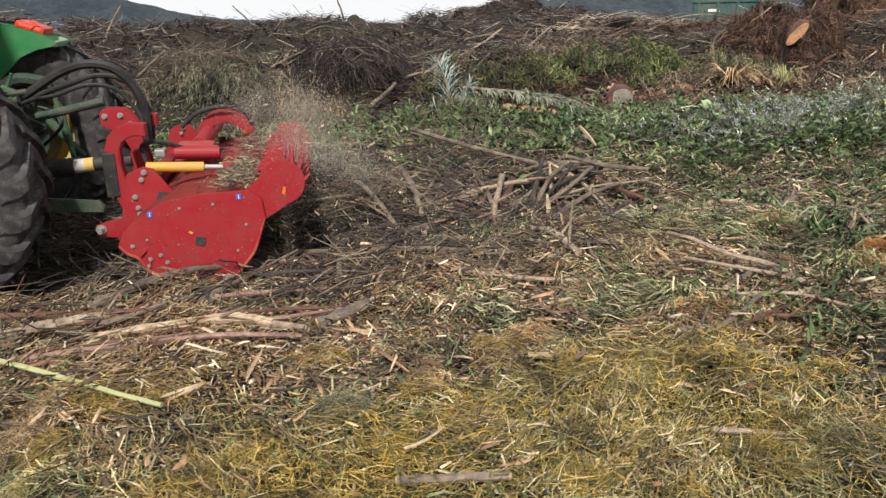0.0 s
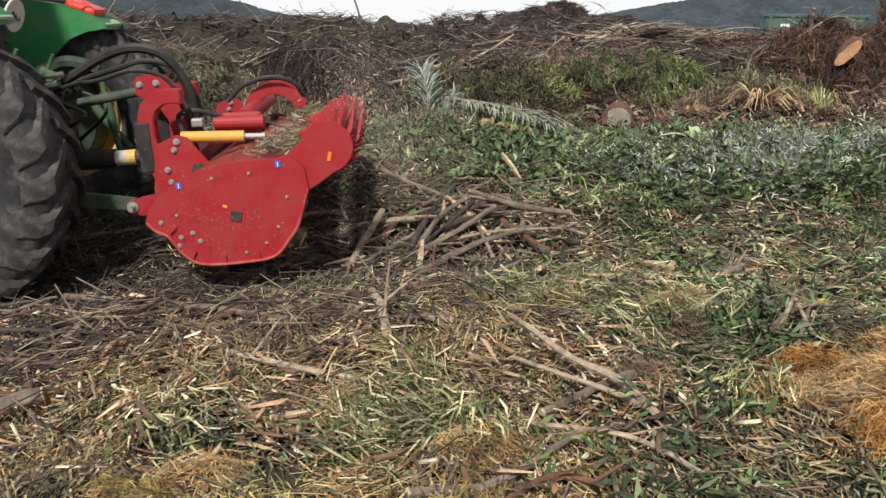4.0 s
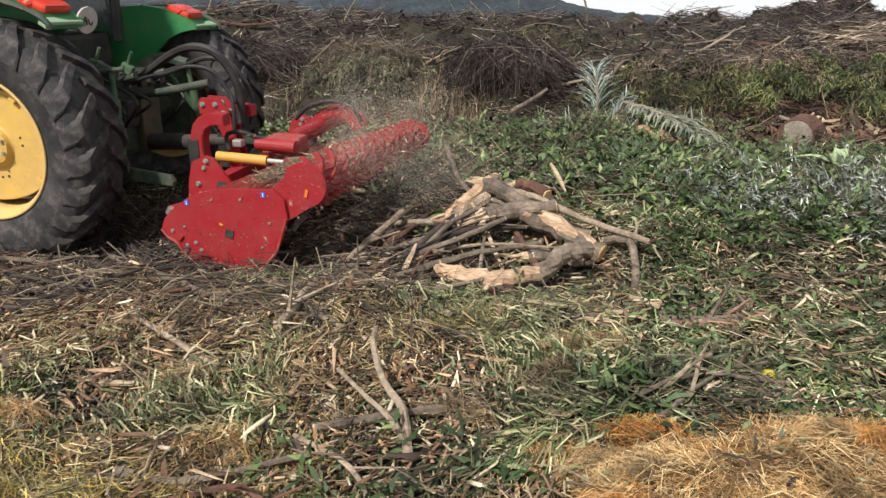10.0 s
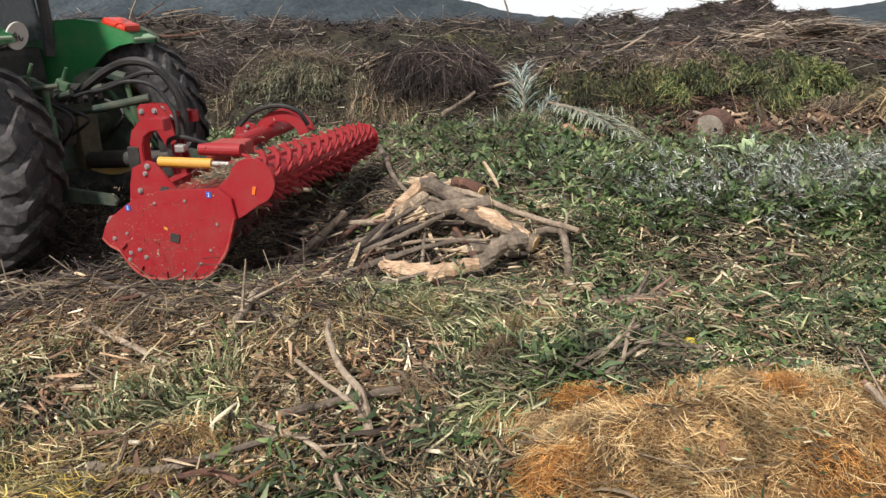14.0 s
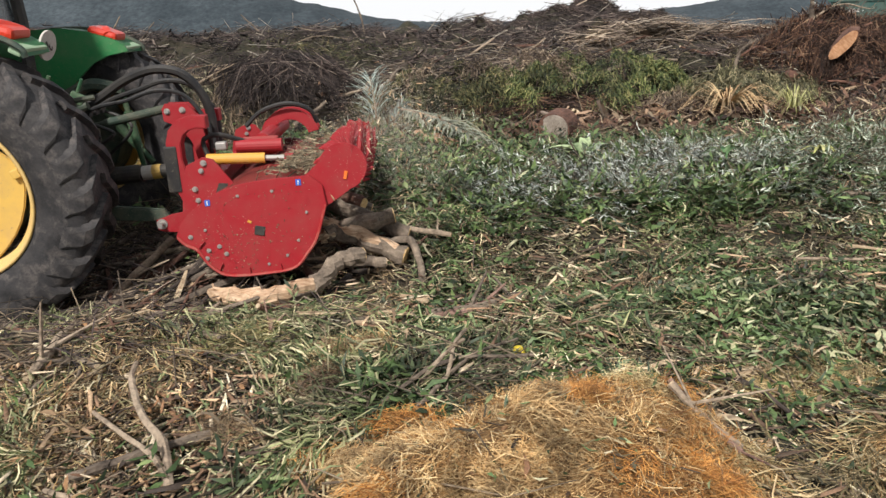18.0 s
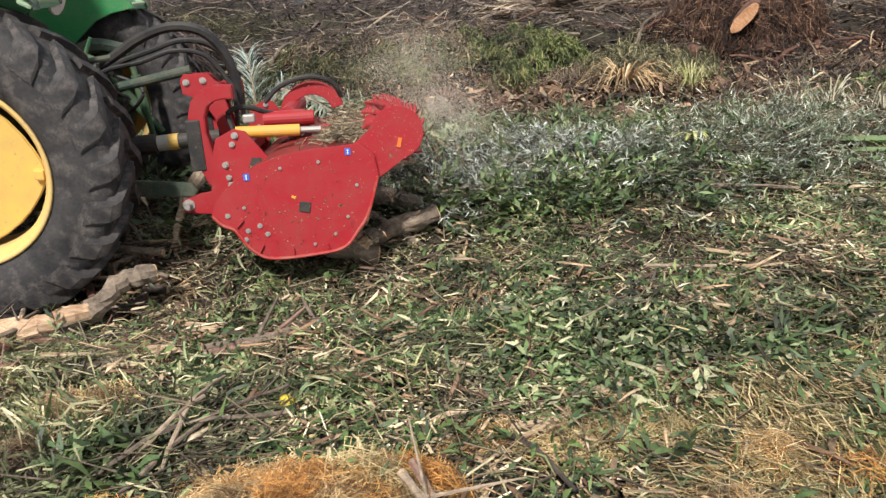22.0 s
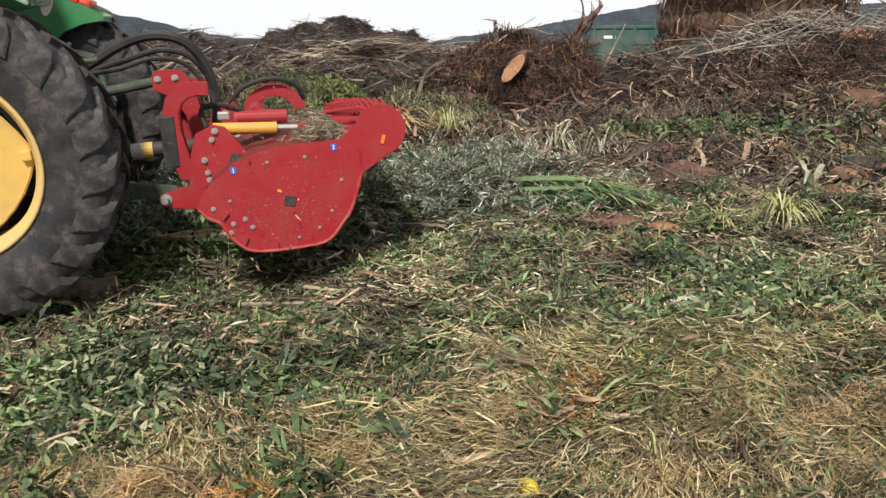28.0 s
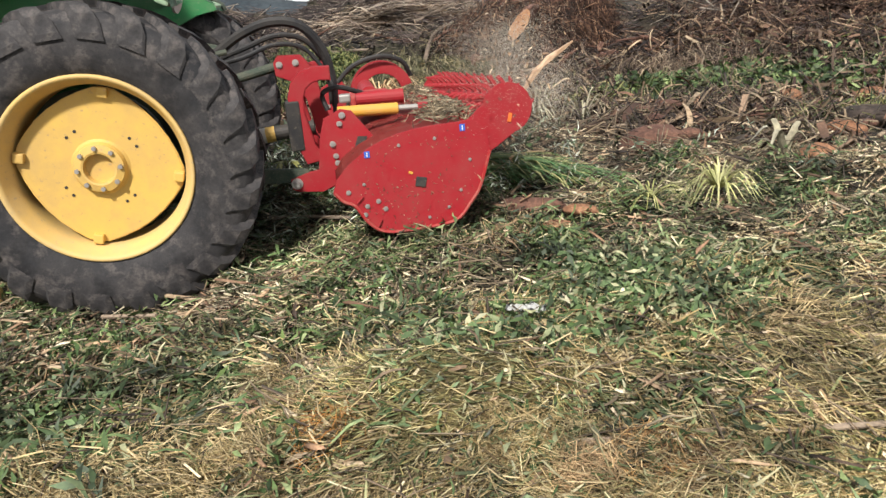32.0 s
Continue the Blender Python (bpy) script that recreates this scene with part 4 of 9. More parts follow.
FORMS = {
    # template of (along 0..1, across -1..1, up -1..1) and faces
    "blade": ([(0, -1, 0), (0, 1, 0), (0.5, -1, 0), (0.5, 1, 0), (1, -0.4, 0), (1, 0.4, 0)], [(0, 1, 3, 2), (2, 3, 5, 4)]),
    "leaf": ([(0, -0.12, 0), (0, 0.12, 0), (0.35, -1, 0.15), (0.35, 1, 0.15), (0.7, -0.75, 0.12), (0.7, 0.75, 0.12), (1, -0.05, 0), (1, 0.05, 0)],
             [(0, 1, 3, 2), (2, 3, 5, 4), (4, 5, 7, 6)]),
    "chip": ([(0, -0.25, -1), (0.18, 0.9, -1), (1, 0.15, -1), (0.72, -0.8, -1), (0.04, -0.2, 1), (0.2, 0.8, 1), (0.95, 0.12, 0.5), (0.7, -0.7, 0.8)],
             [(4, 5, 6, 7), (0, 1, 5, 4), (1, 2, 6, 5), (2, 3, 7, 6), (3, 0, 4, 7)]),
    "stick": ([(0, 0, 1), (0, 0.87, -0.5), (0, -0.87, -0.5), (1, 0, 0.4), (1, 0.35, -0.2), (1, -0.35, -0.2)], [(0, 1, 4, 3), (1, 2, 5, 4), (2, 0, 3, 5)]),
    "shard": ([(0, 0.1, 0.9), (0.12, 1, -1), (0.05, -0.9, -1), (0.92, 0, 0.5), (1, 0.4, -1), (0.8, -0.75, -1)], [(0, 1, 4, 3), (1, 2, 5, 4), (2, 0, 3, 5)]),
    "leaflet": ([(0, -0.12, 0), (0, 0.12, 0), (0.45, -1, 0.15), (0.45, 1, 0.15), (1, -0.05, 0), (1, 0.05, 0)], [(0, 1, 3, 2), (2, 3, 5, 4)]),
    "fleck": ([(0, -1, 0), (0, 1, 0), (1, 1, 0), (1, -1, 0)], [(0, 1, 2, 3)]),
    "curl": ([(0, -1, 0), (0, 1, 0), (0.25, -1, 0), (0.25, 1, 0), (0.5, -1, 0), (0.5, 1, 0), (0.75, -0.8, 0), (0.75, 0.8, 0), (1, -0.4, 0), (1, 0.4, 0)],
             [(0, 1, 3, 2), (2, 3, 5, 4), (4, 5, 7, 6), (6, 7, 9, 8)]),
    "twig": ([(0, 0, 1), (0, 0.87, -0.5), (0, -0.87, -0.5), (0.5, 0, 0.85), (0.5, 0.74, -0.42), (0.5, -0.74, -0.42), (1, 0, 0.4), (1, 0.35, -0.2), (1, -0.35, -0.2)],
             [(0, 1, 4, 3), (1, 2, 5, 4), (2, 0, 3, 5), (3, 4, 7, 6), (4, 5, 8, 7), (5, 3, 6, 8)]),
}


def pieces(name, form, x, y, material, length, width, thick=None, lift=0.02, tilt=14.0, bend=0.12, seed=0, up=0.0, z=None, yaw=None, pitch=None, flow=0.0, arc=None):
    """Many small pieces as one mesh. length, width, thick: (least, most) in metres; lift: how far they lie over the ground."""
    r = np.random.default_rng(seed + 100)
    n = len(x)
    tv, tf = FORMS[form]
    tv = np.array(tv, float)
    L, W = r.uniform(*length, n), r.uniform(*width, n) / 2
    Tk = r.uniform(*thick, n) / 2 if thick else W
    ang = r.uniform(0, 2 * np.pi, n) if yaw is None else yaw + r.normal(0, 0.35, n)
    if flow:
        ang = 1.3 * noise2(x, y, 2.4, 77) + 0.9 * noise2(x, y, 6.0, 78) + r.normal(0, flow, n)
    pit = np.radians(r.normal(up, tilt, n)) if pitch is None else pitch
    rol = np.radians(r.normal(0, tilt * 1.6, n))
    bd = r.normal(0, bend if arc is None else arc, n)
    kink = r.normal(0, bend * 0.7, n)
    if z is None:
        z = ground_z(x, y) + r.uniform(0.1, 1, n) * hummock(x, y) + np.abs(r.normal(0, lift, n)) + 0.25 * L * np.abs(np.sin(pit))
    u = tv[:, 0][None, :] - 0.5
    lx = u * L[:, None]
    ly = tv[:, 1][None, :] * W[:, None] + (kink * L)[:, None] * (1 - 4 * u ** 2)
    lz = tv[:, 2][None, :] * Tk[:, None] + (bd * L)[:, None] * (1 - 4 * u ** 2)
    # roll, pitch, yaw
    c, s = np.cos(rol)[:, None], np.sin(rol)[:, None]
    ly, lz = ly * c - lz * s, ly * s + lz * c
    c, s = np.cos(pit)[:, None], np.sin(pit)[:, None]
    lx, lz = lx * c - lz * s, lx * s + lz * c
    c, s = np.cos(ang)[:, None], np.sin(ang)[:, None]
    wx, wy = lx * c - ly * s, lx * s + ly * c
    v = np.stack([wx + x[:, None], wy + y[:, None], lz + np.asarray(z)[:, None]], -1).reshape(-1, 3)
    f = (np.array(tf)[None, :, :] + (np.arange(n) * len(tv))[:, None, None]).reshape(-1, 4)
    return sheet(name, v, f, material)


def hummock(x, y):
    """Clumps in which the loose litter lies."""
    n = noise2(x, y, 7.0, 61) + 0.6 * noise2(x, y, 15.0, 62)
    n = n + 0.8 * noise2(x, y, 3.6, 63)
    return 0.060 * np.clip(n + 0.15, 0, 1.9) * np.clip((3.2 - y) / 1.0, 0, 1)


def top(x, y):
    """Height of the litter's upper side."""
    return gz(x, y) + 0.9 * float(hummock(np.array([x]), np.array([y]))[0])


def stuff(ob, label, category):
    return tagged(ob, label, category, kind="stuff")


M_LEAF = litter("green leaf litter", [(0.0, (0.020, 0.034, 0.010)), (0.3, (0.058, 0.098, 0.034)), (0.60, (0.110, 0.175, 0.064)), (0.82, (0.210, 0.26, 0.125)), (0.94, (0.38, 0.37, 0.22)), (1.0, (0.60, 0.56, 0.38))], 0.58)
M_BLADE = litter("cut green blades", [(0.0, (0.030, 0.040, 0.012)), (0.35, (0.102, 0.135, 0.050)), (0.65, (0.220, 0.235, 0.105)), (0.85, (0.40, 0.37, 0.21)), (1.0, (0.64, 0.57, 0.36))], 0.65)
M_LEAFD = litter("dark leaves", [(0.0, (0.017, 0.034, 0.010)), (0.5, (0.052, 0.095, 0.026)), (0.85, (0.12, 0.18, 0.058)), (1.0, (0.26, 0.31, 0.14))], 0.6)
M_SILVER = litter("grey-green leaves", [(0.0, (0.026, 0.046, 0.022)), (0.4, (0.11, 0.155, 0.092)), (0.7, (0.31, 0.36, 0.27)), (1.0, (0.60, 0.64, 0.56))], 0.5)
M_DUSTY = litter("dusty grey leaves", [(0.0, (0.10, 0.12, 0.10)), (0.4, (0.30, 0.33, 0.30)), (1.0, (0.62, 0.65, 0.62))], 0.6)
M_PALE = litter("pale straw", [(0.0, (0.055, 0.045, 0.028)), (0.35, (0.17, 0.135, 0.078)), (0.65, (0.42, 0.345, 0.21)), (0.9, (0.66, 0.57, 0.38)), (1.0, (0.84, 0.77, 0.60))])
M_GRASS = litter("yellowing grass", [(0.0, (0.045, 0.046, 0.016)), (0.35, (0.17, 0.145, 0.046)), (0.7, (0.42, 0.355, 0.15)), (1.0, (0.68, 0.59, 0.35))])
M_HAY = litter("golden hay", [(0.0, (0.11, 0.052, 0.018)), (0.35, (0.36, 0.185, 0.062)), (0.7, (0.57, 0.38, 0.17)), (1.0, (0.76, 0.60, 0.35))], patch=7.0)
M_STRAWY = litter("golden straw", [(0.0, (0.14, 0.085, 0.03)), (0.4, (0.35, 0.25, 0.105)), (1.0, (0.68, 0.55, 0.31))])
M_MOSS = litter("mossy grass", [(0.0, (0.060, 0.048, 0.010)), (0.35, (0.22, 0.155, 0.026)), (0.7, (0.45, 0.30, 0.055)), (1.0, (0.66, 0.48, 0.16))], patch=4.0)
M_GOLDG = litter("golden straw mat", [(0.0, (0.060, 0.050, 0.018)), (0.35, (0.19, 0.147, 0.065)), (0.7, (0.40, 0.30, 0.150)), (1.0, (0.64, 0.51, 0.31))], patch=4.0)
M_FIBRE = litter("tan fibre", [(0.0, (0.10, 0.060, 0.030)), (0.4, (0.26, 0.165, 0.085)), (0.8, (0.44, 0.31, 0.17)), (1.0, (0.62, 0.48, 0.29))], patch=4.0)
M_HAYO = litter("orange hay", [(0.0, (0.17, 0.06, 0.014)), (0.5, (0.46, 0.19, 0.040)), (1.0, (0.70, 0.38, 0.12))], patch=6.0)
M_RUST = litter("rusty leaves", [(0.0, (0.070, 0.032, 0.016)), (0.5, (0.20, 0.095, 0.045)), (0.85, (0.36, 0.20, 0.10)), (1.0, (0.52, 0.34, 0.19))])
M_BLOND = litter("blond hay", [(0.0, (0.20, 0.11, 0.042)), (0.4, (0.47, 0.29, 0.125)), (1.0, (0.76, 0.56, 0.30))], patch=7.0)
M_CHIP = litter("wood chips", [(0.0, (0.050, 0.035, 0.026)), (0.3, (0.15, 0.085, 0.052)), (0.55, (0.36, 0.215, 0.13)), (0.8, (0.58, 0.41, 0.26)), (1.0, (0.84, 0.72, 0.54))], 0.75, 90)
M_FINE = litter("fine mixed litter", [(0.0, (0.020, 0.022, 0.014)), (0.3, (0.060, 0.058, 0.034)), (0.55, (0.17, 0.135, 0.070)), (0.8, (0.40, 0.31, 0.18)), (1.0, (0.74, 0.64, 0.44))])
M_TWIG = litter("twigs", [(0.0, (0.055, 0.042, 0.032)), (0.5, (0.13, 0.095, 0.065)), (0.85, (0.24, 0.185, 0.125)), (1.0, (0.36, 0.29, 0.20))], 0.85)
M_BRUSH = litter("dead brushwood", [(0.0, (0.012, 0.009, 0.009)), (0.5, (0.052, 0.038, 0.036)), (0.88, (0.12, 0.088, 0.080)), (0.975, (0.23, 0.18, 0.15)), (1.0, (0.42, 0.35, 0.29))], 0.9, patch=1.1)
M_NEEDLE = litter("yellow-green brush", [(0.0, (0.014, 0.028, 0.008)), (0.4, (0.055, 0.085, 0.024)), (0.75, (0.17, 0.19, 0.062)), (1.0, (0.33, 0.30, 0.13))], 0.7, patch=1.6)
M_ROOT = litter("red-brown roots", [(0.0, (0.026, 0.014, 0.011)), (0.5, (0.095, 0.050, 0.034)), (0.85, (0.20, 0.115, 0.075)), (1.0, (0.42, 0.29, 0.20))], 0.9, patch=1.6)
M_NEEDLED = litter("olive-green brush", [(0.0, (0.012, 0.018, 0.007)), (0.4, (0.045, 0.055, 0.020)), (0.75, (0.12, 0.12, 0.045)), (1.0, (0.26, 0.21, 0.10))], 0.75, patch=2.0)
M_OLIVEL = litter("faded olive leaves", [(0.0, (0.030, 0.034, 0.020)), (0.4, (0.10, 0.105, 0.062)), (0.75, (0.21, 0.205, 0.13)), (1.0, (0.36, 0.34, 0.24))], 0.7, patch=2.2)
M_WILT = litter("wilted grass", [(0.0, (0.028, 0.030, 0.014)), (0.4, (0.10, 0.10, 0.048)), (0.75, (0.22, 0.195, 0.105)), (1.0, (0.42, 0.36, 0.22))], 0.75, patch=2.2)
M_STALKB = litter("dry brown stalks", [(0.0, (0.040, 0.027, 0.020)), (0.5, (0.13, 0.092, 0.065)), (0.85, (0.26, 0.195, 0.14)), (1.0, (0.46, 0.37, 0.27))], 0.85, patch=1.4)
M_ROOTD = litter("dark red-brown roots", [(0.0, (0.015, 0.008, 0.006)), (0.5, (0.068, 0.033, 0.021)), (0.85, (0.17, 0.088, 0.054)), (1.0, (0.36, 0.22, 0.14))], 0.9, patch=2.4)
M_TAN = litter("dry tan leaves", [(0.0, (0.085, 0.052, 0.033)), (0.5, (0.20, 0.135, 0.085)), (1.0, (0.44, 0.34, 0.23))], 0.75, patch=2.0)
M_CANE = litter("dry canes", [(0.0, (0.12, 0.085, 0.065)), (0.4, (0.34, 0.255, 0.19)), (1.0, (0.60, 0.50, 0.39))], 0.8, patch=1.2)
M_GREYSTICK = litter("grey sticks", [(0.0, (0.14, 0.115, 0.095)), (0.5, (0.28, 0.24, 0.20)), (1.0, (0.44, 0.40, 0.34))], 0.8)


def box_w(x, y, x0, x1, y0, y1, soft=0.5):
    sx = np.clip((x - x0) / soft, 0, 1) * np.clip((x1 - x) / soft, 0, 1)
    sy = np.clip((y - y0) / soft, 0, 1) * np.clip((y1 - y) / soft, 0, 1)
    return sx * sy


def w_leaf(x, y):
    w = 0.09 + 0.07 * noise2(x, y, 2.2, 1)
    w += 0.72 * box_w(x, y, -0.6, 9, -0.45, 1.1, 0.5) + 0.30 * box_w(x, y, -0.6, 9, 0.8, 2.2, 0.4)
    w += 0.34 * box_w(x, y, -1.1, 0.5, -1.2, 0.4, 0.4)
    w += 0.35 * box_w(x, y, 0.8, 9, -2, -0.3, 0.5)
    w += 0.5 * box_w(x, y, -2.0, 0.5, 1.2, 6.5, 1.5)
    w *= 1 - 0.75 * np.clip((x - 4.3) / 1.2, 0, 1) * np.clip((y - 0.9) / 0.8, 0, 1)
    return off_hay(x, y) * np.clip(w * (0.72 + 0.55 * noise2(x, y, 3.7, 2) + 0.6 * noise2(x, y, 9.0, 12)), 0.03, 1)


def w_grass(x, y):
    w = 1.0 * box_w(x, y, -9, -1.5, -3, -0.95, 0.6) * (0.75 + 0.6 * noise2(x, y, 2.0, 3))
    w += 0.35 * box_w(x, y, -2.4, -1.3, -0.9, 0.4, 0.5)
    w += box_w(x, y, 1.2, 9, -2, -0.1, 0.5) * (0.75 + 0.8 * noise2(x, y, 3.0, 41))
    return np.clip(w, 0.0, 1)


def w_hay(x, y):
    w = np.interp(x, (0.2, 1.6), (1.0, 0.75)) * box_w(x, y, 0.1, 9, -2, -0.6, 0.45) * (0.45 + 0.9 * noise2(x, y, 3.6, 4))
    w += 0.25 * box_w(x, y, -9, -1.2, -1.6, 0.2, 0.6) * (0.5 + noise2(x, y, 3.0, 5))
    return np.clip(w, 0, 1)


def w_chip(x, y):
    w = 0.22 + 0.70 * box_w(x, y, -9, -0.9, -1.5, 0.9, 0.6) + 0.3 * box_w(x, y, -2.6, -0.6, 0.2, 2.2, 0.6) + 0.45 * box_w(x, y, -0.9, 3.2, 0.1, 1.4, 0.4)
    w = w * (1 - 0.55 * box_w(x, y, -9, -2.0, -3, -0.9, 0.5))
    return off_hay(x, y) * np.clip(w * (0.8 + 0.5 * noise2(x, y, 3.1, 6) + 0.45 * noise2(x, y, 9.0, 13)), 0.03, 1)


def off_hay(x, y):
    return np.where(((x + 0.06) / 0.70) ** 2 + ((y + 1.06) / 0.48) ** 2 < 1, 0.12, 1.0)


def w_any(x, y):
    return off_hay(x, y) * (1 - 0.7 * box_w(x, y, -9, -2.2, 0.3, 9, 0.8)) * (1 - 0.65 * box_w(x, y, -9, -1.7, -3, -0.85, 0.5)) * np.clip(0.62 + 0.35 * noise2(x, y, 2.7, 7) + 0.45 * noise2(x, y, 8.0, 14), 0.04, 1)


def tangle_foot(x):
    return np.interp(x, (3.8, 4.2, 4.9, 5.5, 6.2, 8, 12), (5.6, 5.0, 4.0, 2.6, 1.9, 0.8, -0.5))


def w_tangle(x, y):
    return np.clip((y - tangle_foot(x) + 0.4) / 0.8, 0, 1) * np.clip(0.6 + 0.6 * noise2(x, y, 2.2, 51), 0.05, 1)


def litter_carpet():
    x, y = spread(66000, -6.2, 6.6, -2.5, 2.4, w_leaf, 1)
    k = 36000
    stuff(pieces("leaf_litter", "leaflet", x[:k], y[:k], M_LEAF, (0.025, 0.075), (0.007, 0.021), lift=0.022, tilt=24, seed=1), "chopped green leaves strewn over the yard", "leaves")
    stuff(pieces("blade_litter", "blade", x[k:], y[k:], M_BLADE, (0.04, 0.15), (0.003, 0.010), lift=0.026, tilt=15, bend=0.10, seed=101, flow=0.8), "chopped green grass blades strewn over the yard", "leaves")
    x, y = spread(44000, -6.2, 6.6, -2.5, 2.8, w_any, 2)
    stuff(pieces("straw", "fleck", x, y, M_PALE, (0.025, 0.12), (0.002, 0.008), lift=0.022, tilt=13, bend=0.08, seed=2, flow=0.8), "pale dry straw and grass stalks", "straw")
    x, y = spread(42000, -5.5, 6.2, -2.2, 1.6, w_any, 103)
    stuff(pieces("fine_litter", "fleck", x, y, M_FINE, (0.012, 0.05), (0.003, 0.012), lift=0.02, tilt=20, bend=0.12, seed=103), "fine brown crumbs of leaf, bark and straw", "litter")
    x, y = spread(36000, -6.2, 6.4, -2.5, 0.6, w_grass, 3)
    stuff(pieces("cut_grass", "blade", x, y, M_GRASS, (0.04, 0.14), (0.0014, 0.0044), lift=0.028, tilt=14, bend=0.08, seed=3, flow=0.7, arc=0.05), "matted yellow-green cut grass", "grass")
    x, y = spread(20000, -5.5, 6.6, -2.2, 0.2, w_hay, 4)
    for near, mat, label in ((x < 1.7, M_HAY, "golden orange hay lying loose on the litter"), (x >= 1.7, M_STRAWY, "golden straw lying loose on the litter")):
        stuff(pieces("hay", "blade", x[near], y[near], mat, (0.04, 0.13), (0.0014, 0.0036), lift=0.026, tilt=13, bend=0.10, seed=4, flow=0.7, arc=0.06), label, "hay")
    x, y = spread(26000, -6.2, 6.6, -2.5, 2.6, w_chip, 5)
    stuff(pieces("wood_chips", "shard", x, y, M_CHIP, (0.02, 0.10), (0.005, 0.018), (0.002, 0.009), lift=0.022, tilt=16, seed=5, flow=1.0), "splintered wood chips of many sizes", "wood chips")
    x, y = spread(1500, -6.2, 6.6, -2.5, 2.6, w_chip, 55)
    stuff(pieces("splinters", "chip", x, y, M_CHIP, (0.08, 0.20), (0.010, 0.026), (0.004, 0.012), lift=0.04, tilt=14, bend=0.05, seed=55, flow=1.0), "long pale wood splinters", "wood chips")
    x, y = spread(6000, -6.2, 6.6, -2.5, 2.6, w_any, 6)
    stuff(pieces("twig_litter", "twig", x, y, M_TWIG, (0.10, 0.38), (0.004, 0.010), lift=0.03, tilt=12, bend=0.1, seed=6, flow=0.9), "thin brown twigs strewn about", "twigs")
    x, y = spread(10500, -6.5, -0.6, -0.25, 3.6, lambda x, y: np.clip(0.55 + 0.6 * noise2(x, y, 2.4, 166), 0.1, 1) * np.interp(x, (-2.6, -0.9), (1.0, 0.35)) * np.interp(y, (-0.1, 0.5), (0.5, 1.0)), 66)
    stuff(pieces("dark_twigs", "stick", x, y, M_BRUSH, (0.08, 0.45), (0.004, 0.012), lift=0.03, tilt=14, bend=0.14, seed=66, flow=0.9), "dark broken twigs trampled into the lane", "twigs")
    x, y = spread(3000, -5.6, -1.3, -0.2, 3.2, lambda x, y: np.clip(0.5 + 0.7 * noise2(x, y, 2.4, 167), 0.05, 1), 168)
    stuff(pieces("grey_twigs", "twig", x, y, M_TWIG, (0.10, 0.50), (0.004, 0.012), lift=0.04, tilt=14, bend=0.12, seed=168, flow=0.8), "grey-brown broken twigs over the lane", "twigs")
    x, y = spread(15000, -5.8, -0.9, -1.5, 0.75, lambda x, y: np.clip(0.4 + 0.8 * noise2(x, y, 3.0, 181), 0.02, 1) * np.clip((y + 1.5) / 0.7, 0.1, 1), 182)
    stuff(pieces("straw_mats", "fleck", x, y, M_FIBRE, (0.03, 0.13), (0.002, 0.007), lift=0.03, tilt=12, bend=0.08, seed=182, flow=0.6), "soft tan and yellow straw chopped over the lane", "straw")
    x, y = spread(9000, -3.0, -0.4, -1.0, 0.9, lambda x, y: off_hay(x, y) * np.clip(0.3 + 1.1 * noise2(x, y, 3.4, 195), 0, 1), 196)
    stuff(pieces("olive_blades", "blade", x, y, M_BLADE, (0.04, 0.14), (0.003, 0.010), lift=0.04, tilt=20, bend=0.28, seed=196, flow=0.3), "soft olive-green blades in the chopped litter", "grass")
    # darker leafy clumps and flattened tan mats
    x, y = spread(11000, -2.4, 6.0, -1.6, 2.2, lambda x, y: off_hay(x, y) * np.clip(1.6 * noise2(x, y, 4.2, 171) - 0.35, 0, 1) * np.interp(x, (-1.6, -0.2), (0.12, 1.0)), 172)
    stuff(pieces("leaf_clumps", "leaflet", x, y, M_LEAFD, (0.03, 0.08), (0.008, 0.022), lift=0.045, tilt=28, seed=172), "clumps of dark green pointed leaves in the litter", "leaves")
    x, y = spread(9000, -5.5, 5.6, -2.2, 1.4, lambda x, y: off_hay(x, y) * np.clip(1.8 * noise2(x, y, 5.0, 173) - 0.6, 0, 1), 174)
    stuff(pieces("fibre_mats", "blade", x, y, M_FIBRE, (0.04, 0.15), (0.002, 0.007), lift=0.03, tilt=14, bend=0.16, seed=174, flow=0.5, arc=0.06), "flattened tufts of tan fibre in the litter", "straw")
    x, y = spread(20000, -5.9, -1.4, -2.6, -0.8, lambda x, y: np.clip((0.4 + noise2(x, y, 2.6, 91)) * np.interp(x, (-3.2, -1.8), (1.0, 0.5)), 0, 1), 67)
    stuff(pieces("moss_grass", "blade", x, y, M_MOSS, (0.03, 0.11), (0.0016, 0.0042), lift=0.035, tilt=16, bend=0.2, seed=67, flow=0.8, arc=0.08), "bright yellow-green mossy cut grass", "grass")
    x, y = spread(2600, -5.8, 0.2, -2.5, 1.2, w_chip, 68)
    stuff(pieces("brown_leaves", "leaf", x, y, M_RUST, (0.03, 0.08), (0.008, 0.022), lift=0.03, tilt=20, seed=68), "rusty brown bark flakes and dead leaves", "leaves")
    x, y = spread(29000, 0.5, 5.0, -1.7, 0.0, lambda x, y: np.clip(0.30 - 0.35 * y + 1.1 * noise2(x, y, 2.8, 95), 0, 1) * box_w(x, y, 0.5, 5.2, -2, 0.0, 0.4), 69)
    stuff(pieces("matted_grass", "blade", x, y, M_GOLDG, (0.04, 0.15), (0.0018, 0.0048), lift=0.035, tilt=13, bend=0.08, seed=69, flow=0.6, arc=0.05), "golden-green matted grass in soft clumps", "grass")
    x, y = spread(1100, -5.5, 5.5, -2.2, 1.8, w_any, 70)
